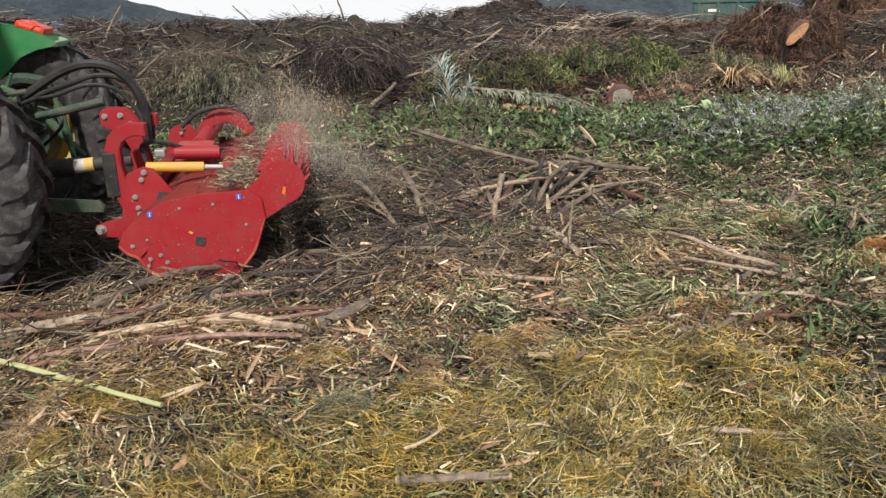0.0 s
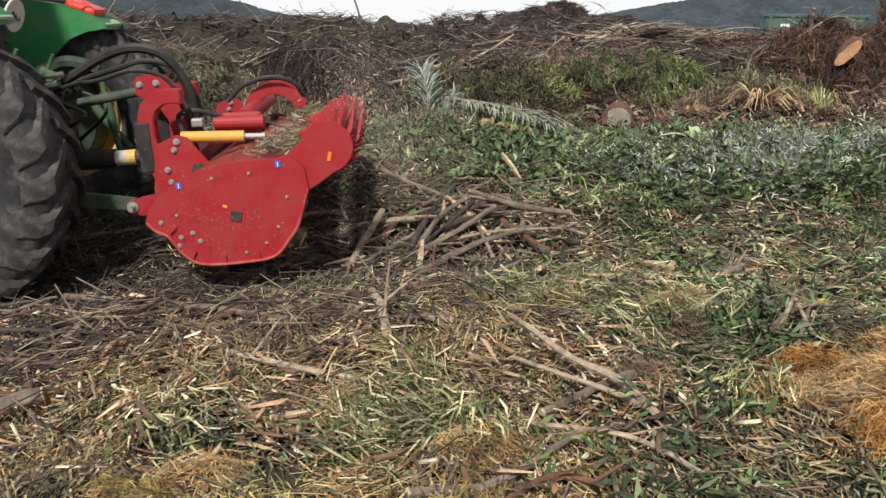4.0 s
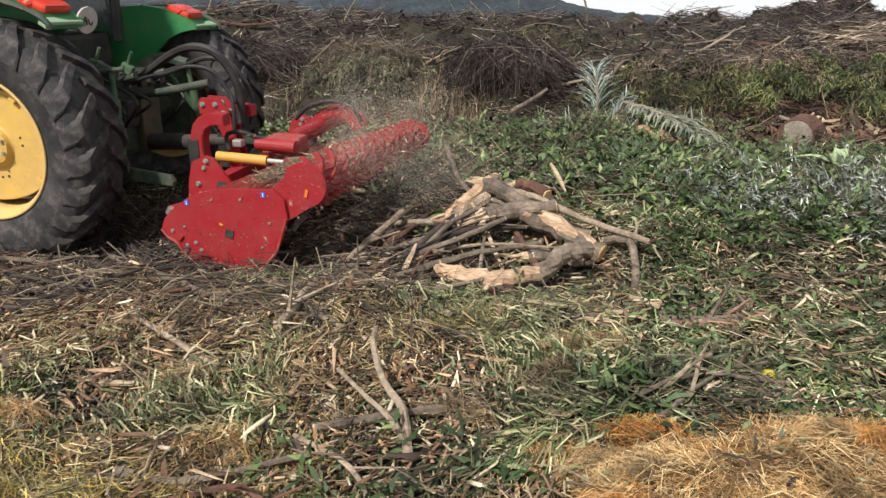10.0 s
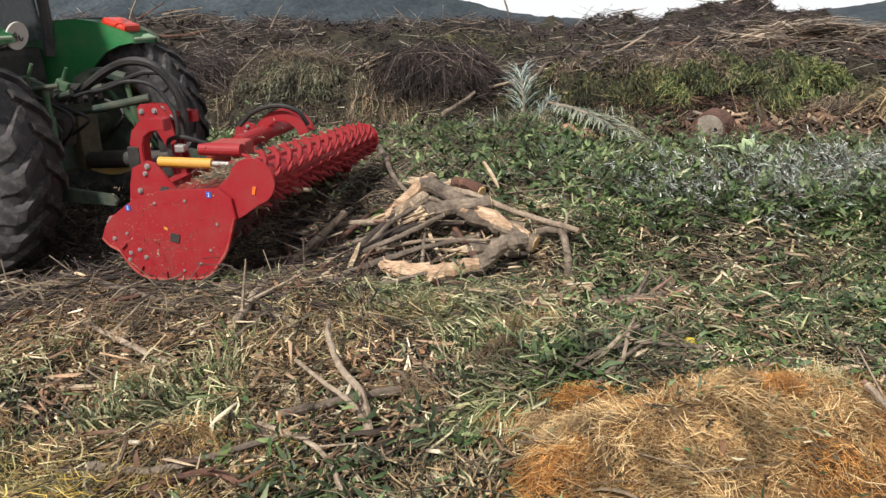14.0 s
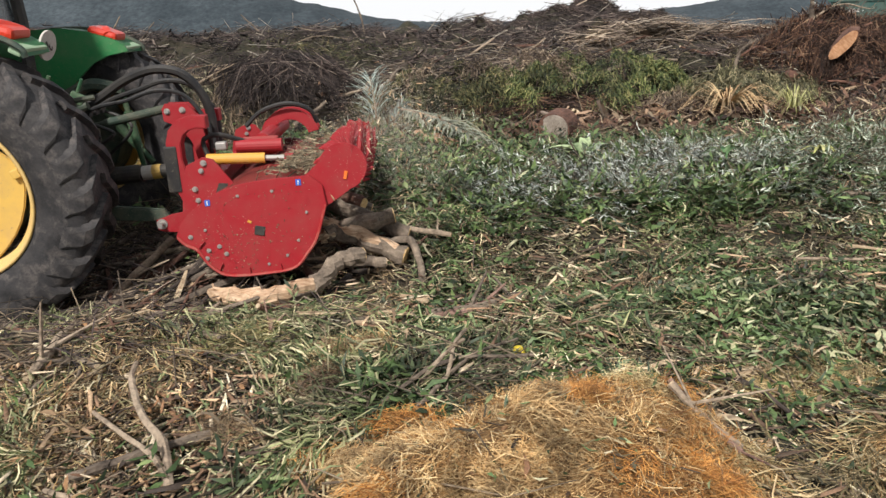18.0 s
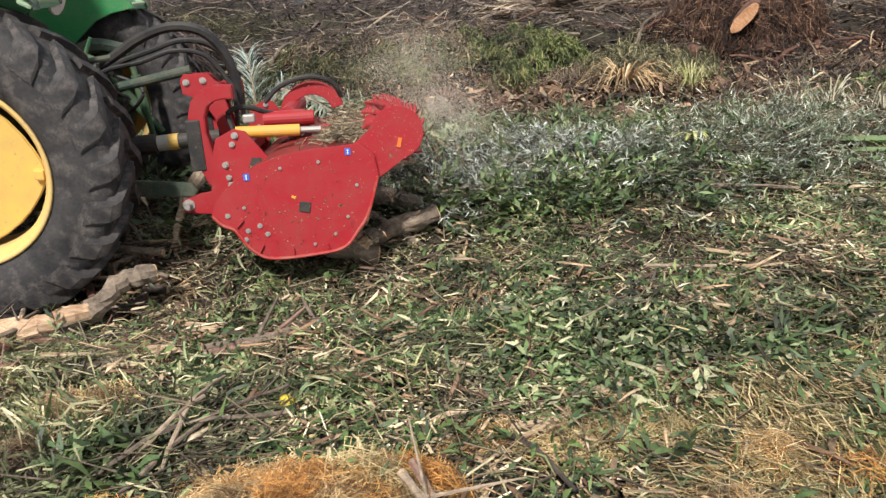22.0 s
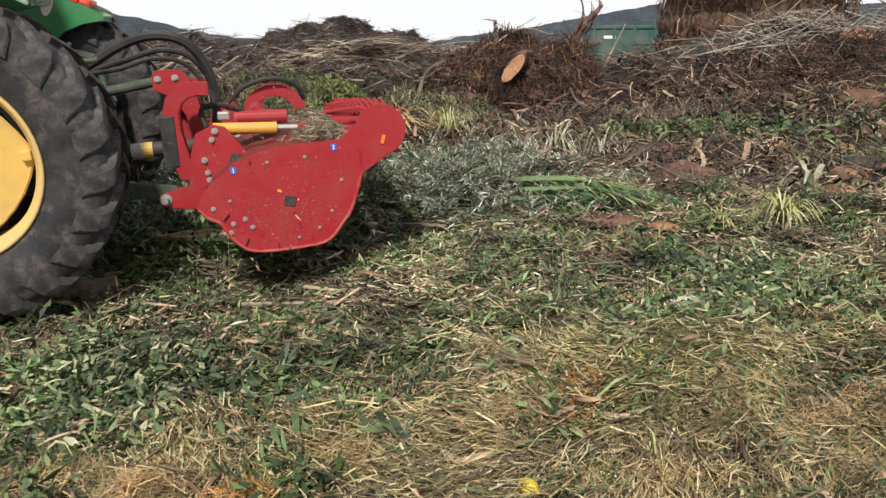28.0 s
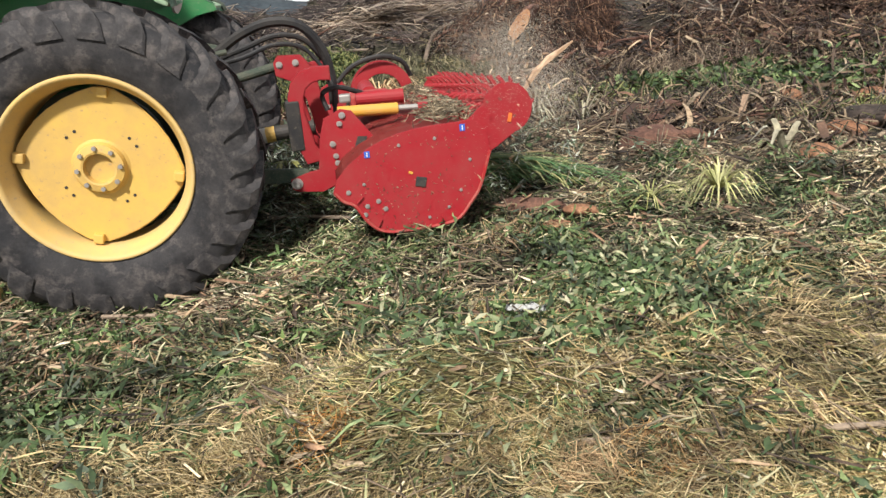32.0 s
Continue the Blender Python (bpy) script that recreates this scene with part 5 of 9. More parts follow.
    stuff(pieces("bark_strips", "curl", x, y, M_TAN, (0.05, 0.17), (0.008, 0.022), lift=0.03, tilt=14, bend=0.16, seed=70, flow=1.0), "curled strips of tan bark", "bark")
    x, y = spread(2400, -1.5, 5.5, -0.7, 1.9, w_leaf, 71)
    stuff(pieces("torn_leaves", "curl", x, y, M_LEAF, (0.06, 0.15), (0.008, 0.018), lift=0.035, tilt=18, bend=0.2, seed=71, flow=0.8), "torn green leaves among the litter", "leaves")
    x, y = spread(8000, 0.7, 4.6, -0.5, 0.75, lambda x, y: np.clip(0.35 + 1.0 * noise2(x, y, 3.1, 191), 0, 1) * box_w(x, y, 0.7, 4.6, -0.5, 0.75, 0.35), 192)
    stuff(pieces("leaf_patches", "leaflet", x, y, M_LEAF, (0.03, 0.075), (0.012, 0.028), lift=0.05, tilt=26, seed=192), "patches of fresh chopped green leaves in the lane", "leaves")
    # thinner litter round about
    x, y = np.random.default_rng(5).uniform(-11, 11, 18000), np.random.default_rng(6).uniform(-7, 3, 18000)
    g = np.random.default_rng(8)
    ex = g.uniform(-6.6, 6.9, 15000)
    ey = front(ex) + 0.05 - np.abs(g.normal(0, 0.75, 15000))
    for mat, label, category, k in ((M_FIBRE, "tan straw thinning out towards the open yard", "straw", 0), (M_GRASS, "yellow-green cut grass thinning out towards the open yard", "grass", 1), (M_BLADE, "green blades thinning out towards the open yard", "grass", 2)):
        stuff(pieces("thin_litter", "fleck", ex[k::3], ey[k::3], mat, (0.04, 0.14), (0.003, 0.009), lift=0.02, tilt=12, bend=0.1, seed=311 + k, flow=0.6), label, category)
    out = (y < front(x)) | (x < -5.8) | (x > 6.2)
    x, y = x[out], y[out]
    k = len(x) // 2
    stuff(pieces("straw", "blade", x[:k], y[:k], M_PALE, (0.05, 0.2), (0.005, 0.014), lift=0.02, tilt=12, seed=301, flow=0.9), "pale straw trodden into the yard", "straw")
    stuff(pieces("leaf_litter", "leaflet", x[k:], y[k:], M_LEAF, (0.05, 0.12), (0.014, 0.04), lift=0.02, tilt=20, seed=302), "green leaves scattered about the yard", "leaves")
    x, y = spread(9000, 1.5, 6.4, -1.7, 0.4, lambda x, y: np.clip(0.4 + 0.6 * noise2(x, y, 3.4, 95), 0.05, 1), 303)
    stuff(pieces("golden_straw", "fleck", x, y, M_STRAWY, (0.04, 0.14), (0.002, 0.006), lift=0.034, tilt=14, bend=0.15, seed=303, flow=0.6), "golden straw blades over the green litter", "straw")
    # beyond the lane
    x, y = spread(19000, -9, 7, 2.2, 7.2, lambda x, y: np.clip((0.35 + 0.5 * noise2(x, y, 1.3, 8)) * (1 - 0.85 * np.clip((x - 4) / 1.5, 0, 1)), 0.04, 1), 7)
    stuff(pieces("leaf_litter", "leaflet", x, y, M_LEAF, (0.04, 0.11), (0.014, 0.04), lift=0.035, tilt=28, seed=7), "green and wilting leaves beyond the lane", "leaves")
    x, y = spread(14000, -10, 5.4, 2.4, 8.5, w_any, 8)
    stuff(pieces("straw", "blade", x, y, M_PALE, (0.08, 0.25), (0.004, 0.010), lift=0.04, tilt=18, seed=8), "pale straw beyond the lane", "straw")
    x, y = spread(8000, -11, 8, 2.2, 9.5, w_any, 9)
    stuff(pieces("twig_litter", "stick", x, y, M_TWIG, (0.2, 0.8), (0.006, 0.016), lift=0.05, tilt=14, bend=0.1, seed=9), "brown sticks beyond the lane", "twigs")
    x, y = spread(6000, -9, 10, 2.4, 7.5, w_any, 10)
    stuff(pieces("wood_chips", "shard", x, y, M_CHIP, (0.05, 0.16), (0.015, 0.04), (0.004, 0.016), lift=0.03, tilt=16, seed=10), "wood chips beyond the lane", "wood chips")


litter_carpet()


def cloud(n, cx, cy, rx, ry, seed, top=0.10):
    """Places over a heap, gathered towards its middle."""
    r = np.random.default_rng(seed)
    x, y = r.normal(cx, rx * 0.55, n), r.normal(cy, ry * 0.55, n)
    return x, y, ground_z(x, y) + r.uniform(0, top, n)


def disc(n, cx, cy, rx, ry, seed, top=0.10):
    """Places spread evenly over an oval heap."""
    r = np.random.default_rng(seed)
    a, q = r.uniform(0, 2 * np.pi, n), np.sqrt(r.uniform(0, 1, n))
    q *= 1 + 0.15 * np.sin(a * 5 + seed) + 0.08 * np.sin(a * 13)
    x, y = cx + rx * q * np.cos(a), cy + ry * q * np.sin(a)
    return x, y, ground_z(x, y) + r.uniform(0, top, n)


def matted_material(name, stops):
    """Densely matted fibres seen from above."""
    m, nt, b = shader(name, 0.85)
    tc = coords(nt)
    mp = nt.nodes.new("ShaderNodeMapping")
    mp.inputs["Scale"].default_value, mp.inputs["Rotation"].default_value = (18, 120, 60), (0, 0, 0.6)
    wv = noise_of(nt, 3.0, 3, 0.6, tc)
    nt.links.new(tc, mp.inputs["Vector"])
    n1, n2 = noise_of(nt, 1.0, 5, 0.7, mp.outputs[0]), noise_of(nt, 5.0, 4, 0.6, tc)
    c = ramp(nt, n1, stops)
    v = ramp(nt, n2, [(0.3, (0.55, 0.5, 0.45)), (0.65, (1.15, 1.12, 1.05))])
    nt.links.new(blend(nt, 1.0, c, v, "MULTIPLY"), b.inputs["Base Color"])
    bump(nt, b, n1, 1.0, 0.02)
    return m


def mat_of_hay(name, cx, cy, rx, ry, material):
    """The matted body of a heap, a rag-edged sheet with thickness lying on the ground."""
    n = 64
    v, f = [(cx, cy, gz(cx, cy) + 0.03)], []
    for j in range(1, 9):
        for i in range(n):
            a = math.tau * i / n
            q = j / 8 * (1 + 0.18 * noise.noise(Vector((math.cos(a) * 2.3, math.sin(a) * 2.3, cx))) + 0.08 * noise.noise(Vector((math.cos(a) * 9, math.sin(a) * 9, cx))))
            x, y = cx + rx * q * math.cos(a), cy + ry * q * math.sin(a)
            v.append((x, y, gz(x, y) + (0.028 + 0.014 * noise.noise(Vector((x * 9, y * 9, 3)))) * (1 if j < 7 else (0.3 if j == 7 else -0.5))))
    for i in range(n):
        f.append((0, 1 + i, 1 + (i + 1) % n, 1 + (i + 1) % n))
    quads = [(1 + (j - 1) * n + i, 1 + j * n + i, 1 + j * n + (i + 1) % n, 1 + (j - 1) * n + (i + 1) % n) for j in range(1, 8) for i in range(n)]
    bm = bmesh.new()
    vs = [bm.verts.new(p) for p in v]
    for q in f:
        bm.faces.new([vs[k] for k in q[:3]])
    for q in quads:
        bm.faces.new([vs[k] for k in q])
    return mesh_object(name, bm, material, True)


def hay_tuft(x0, y0, rx, ry, h, n, material, seed, label, turn, lift=0.8):
    """A soft tuft: strands bent round one way over a low dome."""
    g = np.random.default_rng(seed)
    a, q = g.uniform(0, 2 * np.pi, n), np.sqrt(g.uniform(0, 1, n))
    lx, ly = rx * q * np.cos(a), ry * q * np.sin(a)
    c, s_ = math.cos(turn), math.sin(turn)
    x, y = x0 + lx * c - ly * s_, y0 + lx * s_ + ly * c
    z = ground_z(x, y) + h * np.sqrt(np.clip(1 - q ** 2, 0, 1)) * g.uniform(0.35, 1.0, n) + 0.006 + lift * hummock(x, y)
    yaw = turn + 0.9 * np.sin(ly / ry * 2.2 + seed) + g.normal(0, 0.65, n)
    pit = -0.9 * h / rx * (lx / rx) + g.normal(0, 0.24, n)
    return stuff(pieces("hay_tuft", "blade", x, y, material, (0.035, 0.125), (0.0010, 0.0028), tilt=14, bend=0.34, seed=seed, z=z, yaw=yaw, pitch=pit, arc=0.05), label, "hay")


def hay_mound():
    m1 = matted_material("matted hay", [(0.32, (0.055, 0.028, 0.011)), (0.5, (0.20, 0.110, 0.040)), (0.68, (0.46, 0.29, 0.13))])
    m2 = matted_material("matted straw", [(0.32, (0.035, 0.034, 0.014)), (0.5, (0.13, 0.105, 0.042)), (0.68, (0.30, 0.235, 0.11))])
    stuff(mat_of_hay("hay_mound", -0.06, -1.08, 0.68, 0.48, m1), "mound of matted golden hay", "hay")
    stuff(mat_of_hay("straw_hump", 3.30, -0.45, 0.60, 0.33, m2), "hump of matted dull yellow straw", "straw")
    x, y, z = disc(7000, -0.06, -1.06, 0.74, 0.48, 21, 0.03)
    stuff(pieces("hay_strands", "blade", x, y, M_HAY, (0.03, 0.11), (0.0012, 0.0030), tilt=14, bend=0.2, seed=21, z=z + 0.015, flow=0.7, arc=0.06), "fine golden orange hay strands on the mound", "hay")
    # tufts over the mound: blond at one end, orange along the ridge
    r = random.Random(212)
    for k in range(60):
        x, y = r.uniform(-0.80, 0.62), r.uniform(-1.58, -0.56)
        if ((x + 0.06) / 0.70) ** 2 + ((y + 1.06) / 0.48) ** 2 > 1.12 or math.hypot(x - 0.02, (y + 1.36) * 1.5) < 0.17:
            continue
        blond = x < 0.05 and y < -0.95 and r.random() < 0.7
        mat = M_BLOND if blond else (M_HAYO if r.random() < 0.5 else (M_STRAWY if r.random() < 0.2 else M_HAY))
        label = "blond tuft of hay on the mound" if blond else "tuft of golden orange hay on the mound"
        hay_tuft(x, y, r.uniform(0.10, 0.22), r.uniform(0.06, 0.13), r.uniform(0.04, 0.11), 640, mat, 1210 + k, label, r.uniform(-0.7, 0.7), 0.0)
    x, y = spread(240, -0.8, 0.7, -1.6, -0.6, None, 125)
    stuff(pieces("leaf_bits", "leaflet", x, y, M_LEAF, (0.02, 0.06), (0.004, 0.012), lift=0.06, tilt=25, seed=125), "bits of green leaf on the hay", "leaves")
    # tufts of golden straw over the litter further on
    for k in range(42):
        x, y = r.uniform(0.6, 4.9), r.uniform(-1.5, -0.2)
        mat = (M_GOLDG, M_STRAWY, M_FIBRE, M_HAY)[(0, 0, 1, 1, 2, 3)[r.randrange(6)]]
        hay_tuft(x, y, r.uniform(0.10, 0.26), r.uniform(0.06, 0.14), r.uniform(0.03, 0.075), 420, mat, 1310 + k, "flattened tuft of golden straw on the litter", r.uniform(-0.6, 0.6))
    for k in range(44):
        x, y = r.uniform(-5.2, -1.5), r.uniform(-2.3, -0.8)
        mat = (M_MOSS, M_MOSS, M_MOSS, M_GRASS, M_FIBRE)[r.randrange(5)]
        hay_tuft(x, y, r.uniform(0.10, 0.26), r.uniform(0.06, 0.14), r.uniform(0.03, 0.075), 380, mat, 1410 + k, "flattened tuft of yellow-green cut grass", r.uniform(-0.6, 0.6))
    x, y, z = cloud(5000, 3.35, -0.40, 0.8, 0.40, 22, 0.03)
    stuff(pieces("straw_strands", "blade", x, y, M_GRASS, (0.04, 0.15), (0.0014, 0.0035), tilt=14, bend=0.12, seed=22, z=z + 0.02, flow=0.6, arc=0.06), "fine yellow-green straw strands on the hump", "straw")
    x, y, z = cloud(1600, 3.35, -0.40, 0.9, 0.45, 126, 0.05)
    stuff(pieces("leaf_bits", "leaflet", x, y, M_LEAF, (0.02, 0.07), (0.005, 0.014), tilt=25, seed=126, z=z + 0.02), "bits of green leaf on the straw hump", "leaves")


hay_mound()


def sprigs(name, n, cx, cy, rx, ry, leaf, stem, material, seed, per=16, leaf_len=(0.05, 0.09), leaf_w=(0.008, 0.016), up=22, top=0.10):
    """Leafy shoots: stems with leaves set along them. Gives the leaf mesh and the stem mesh."""
    r = np.random.default_rng(seed)
    x, y = r.normal(cx, rx * 0.55, n), r.normal(cy, ry * 0.55, n)
    z = ground_z(x, y) + r.uniform(0, top, n)
    yaw, pit, ln = r.uniform(0, 2 * np.pi, n), np.radians(np.abs(r.normal(up, 18, n))), r.uniform(*stem, n)
    d = np.stack([np.cos(yaw) * np.cos(pit), np.sin(yaw) * np.cos(pit), np.sin(pit)], -1)
    f = np.tile(np.linspace(0.15, 1.0, per), (n, 1))
    sag = -0.35 * (f * ln[:, None]) ** 2
    px = (x[:, None] + d[:, 0:1] * f * ln[:, None]).ravel()
    py = (y[:, None] + d[:, 1:2] * f * ln[:, None]).ravel()
    pz = (z[:, None] + d[:, 2:3] * f * ln[:, None] + sag).ravel()
    side = np.tile(np.where(np.arange(per) % 2 == 0, 1.0, -1.0), n)
    lyaw = np.repeat(yaw, per) + side * r.uniform(0.5, 1.1, n * per)
    lpit = np.repeat(pit, per) * 0.5 + np.radians(r.normal(5, 22, n * per))
    k = 0.45 * np.mean(leaf_len)
    px, py, pz = px + np.cos(lyaw) * k, py + np.sin(lyaw) * k, np.maximum(pz, ground_z(px, py) + 0.005) + np.sin(lpit) * k
    lv = pieces(name, "leaflet", px, py, material, leaf_len, leaf_w, tilt=20, seed=seed + 1, z=pz, yaw=lyaw, pitch=lpit)
    st = pieces("stems", "stick", x + d[:, 0] * ln / 2, y + d[:, 1] * ln / 2, M_TWIG, stem, (0.004, 0.008), tilt=5, bend=0.05, seed=seed + 2, z=z + d[:, 2] * ln / 2, yaw=yaw, pitch=pit)
    tagged(st, "thin stems among the leaves", "stems", kind="stuff")
    return lv


def prunings():
    """Leafy cut branches heaped beside the lane."""
    stuff(sprigs("prunings_heap", 640, 1.9, 2.7, 2.3, 0.85, (0.045, 0.085), (0.2, 0.5), M_SILVER, 23, up=12, top=0.10), "heap of grey-green leafy olive prunings", "prunings")
    stuff(sprigs("prunings_heap", 380, 3.2, 2.5, 0.75, 0.6, (0.04, 0.08), (0.25, 0.55), M_SILVER, 25, leaf_w=(0.005, 0.011), up=22, top=0.12), "silvery grey-green prunings in a tangle", "prunings")
    stuff(sprigs("leafy_branches", 420, 1.25, 1.98, 1.15, 0.30, (0.05, 0.10), (0.15, 0.4), M_LEAFD, 34, per=11, leaf_len=(0.05, 0.10), leaf_w=(0.016, 0.032), up=16, top=0.12), "dark green leafy cuttings along the edge of the prunings", "prunings")
    stuff(sprigs("prunings_heap", 220, 0.85, 2.25, 0.75, 0.4, (0.04, 0.08), (0.2, 0.45), M_DUSTY, 35, leaf_w=(0.006, 0.013), up=14, top=0.16), "dusty white-grey prunings at the heap's end", "prunings")
    stuff(sprigs("leafy_branches", 600, 1.1, 2.6, 2.1, 0.7, (0.05, 0.10), (0.2, 0.5), M_LEAFD, 24, per=12, leaf_len=(0.05, 0.11), leaf_w=(0.018, 0.036), up=10, top=0.08), "dark green leafy branches on the prunings heap", "prunings")
    stuff(sprigs("leafy_branches", 900, -0.3, 4.0, 1.7, 1.7, (0.05, 0.10), (0.2, 0.55), M_LEAFD, 26, per=12, leaf_len=(0.06, 0.13), leaf_w=(0.02, 0.045), up=10, top=0.07), "fresh green leafy branches cut and dropped", "prunings")
    stuff(sprigs("leafy_branches", 420, -2.4, 5.6, 2.4, 0.9, (0.05, 0.10), (0.2, 0.5), M_LEAFD, 27, per=12, leaf_len=(0.06, 0.12), leaf_w=(0.02, 0.04), up=4, top=0.03), "strip of low green leaves below the bank", "prunings")
    stuff(sprigs("leafy_branches", 200, 0.9, 0.9, 2.0, 0.5, (0.05, 0.10), (0.15, 0.35), M_LEAFD, 29, per=9, leaf_len=(0.04, 0.08), leaf_w=(0.012, 0.026), up=6, top=0.02), "leafy green cuttings trodden into the litter", "prunings")
    stuff(sprigs("prunings_heap", 260, 1.55, 2.75, 0.8, 0.35, (0.04, 0.08), (0.2, 0.45), M_DUSTY, 31, leaf_w=(0.006, 0.013), up=14, top=0.14), "dusty white-grey prunings on the heap", "prunings")
    stuff(sprigs("leafy_branches", 430, -0.5, 5.5, 1.5, 0.8, (0.05, 0.10), (0.2, 0.5), M_LEAFD, 33, per=12, leaf_len=(0.05, 0.11), leaf_w=(0.014, 0.034), up=8, top=0.05), "dull green leafy cuttings at the foot of the bank", "prunings")
    stuff(sprigs("leafy_branches", 340, 2.6, 4.0, 1.6, 0.8, (0.05, 0.10), (0.2, 0.5), M_LEAFD, 32, per=12, leaf_len=(0.05, 0.11), leaf_w=(0.015, 0.036), up=6, top=0.03), "dark green leafy branches behind the prunings heap", "prunings")


prunings()


def shell(name, form, n, c, r, material, length, width, label, category, seed, low=-18.0, loose=0.14, fan=0.5, sag=0.25, thick=None):
    """Brush draped over a rounded heap: pieces lie on a dome and hang down and outwards over its rim."""
    g = np.random.default_rng(seed)
    a = g.uniform(0, 2 * np.pi, n)
    e = np.arcsin(np.clip(g.uniform(math.sin(radians(low)), 1.0, n), -1, 1))
    lump_ = 1 + 0.16 * np.sin(a * 5 + seed) * np.cos(e * 3 + seed) + 0.10 * np.sin(a * 11 + e * 7 + 2 * seed)
    q = lump_ * (1 - np.abs(g.normal(0, loose, n)) + 0.06)
    x = c[0] + r[0] * q * np.cos(e) * np.cos(a)
    y = c[1] + r[1] * q * np.cos(e) * np.sin(a)
    z = c[2] + r[2] * q * np.sin(e)
    dx, dy, dz = r[0] * np.sin(e) * np.cos(a), r[1] * np.sin(e) * np.sin(a), -r[2] * np.cos(e)
    flat = np.hypot(dx, dy) + 0.15
    yaw = np.arctan2(np.sin(a) * r[1], np.cos(a) * r[0]) + fan * (g.normal(0, 1, n) + 1.2 * np.sin(x * 7 + seed) * np.cos(y * 5))
    pit = np.arctan2(dz, flat) * g.uniform(0.5, 1.0, n) + g.normal(0, sag, n)
    z = np.maximum(z, ground_z(x, y) + 0.02)
    return stuff(pieces(name, form, x, y, material, length, width, thick, tilt=25, bend=0.18, seed=seed, z=z, yaw=yaw, pitch=pit), label, category)


def rough_heap(name, n, c, r, material, label, seed, length=(0.035, 0.12)):
    """A brush heap of many drooping sprays of uneven size, gathered into one mesh."""
    g = np.random.default_rng(seed + 9)
    k = 46
    a, q = g.uniform(0, 2 * np.pi, k), np.sqrt(g.uniform(0, 1, k))
    sx, sy = c[0] + r[0] * q * np.cos(a), c[1] + r[1] * q * np.sin(a)
    sz = c[2] + r[2] * np.sqrt(np.clip(1 - q ** 2, 0.0, 1)) * g.uniform(0.55, 1.12, k)
    sr = g.uniform(0.14, 0.36, k)
    out = np.arctan2(sy - c[1] - 0.5 * r[1], sx - c[0]) + g.normal(0, 0.7, k)
    i = g.integers(0, k, n)
    t = g.uniform(0, 1, n) ** 0.7
    w = g.normal(0, 0.34, n)
    d = out[i] + w * 1.6
    reach = sr[i] * t * 1.5
    x, y = sx[i] + np.cos(d) * reach, sy[i] + np.sin(d) * reach * 0.8
    z = sz[i] - 0.9 * sr[i] * t ** 2 * 1.2 + g.normal(0, 0.03, n) - np.abs(w) * 0.10 * sr[i] / 0.25
    pit = -np.arctan(1.5 * t) + g.normal(0, 0.5, n)
    z = np.maximum(z, ground_z(x, y) + 0.01)
    return stuff(pieces(name, "blade", x, y, material, length, (0.004, 0.013), tilt=30, bend=0.2, seed=seed, z=z, yaw=d + g.normal(0, 0.8, n), pitch=pit), label, "brush")


def stems(name, n, x0, x1, y0, y1, material, length, width, label, seed, up=65.0, lean=22.0):
    """Dry stalks standing more or less upright."""
    g = np.random.default_rng(seed)
    x, y = g.uniform(x0, x1, n), g.uniform(y0, y1, n)
    k = noise2(x, y, 5.0, seed) > -0.3
    x, y = x[k], y[k]
    pit = np.radians(g.normal(up, lean, len(x)))
    z = ground_z(x, y) + 0.45 * np.mean(length) * np.abs(np.sin(pit))
    return stuff(pieces(name, "blade", x, y, material, length, width, tilt=20, bend=0.12, seed=seed, z=z, yaw=g.uniform(0, 6.28, len(x)), pitch=pit), label, "grass")


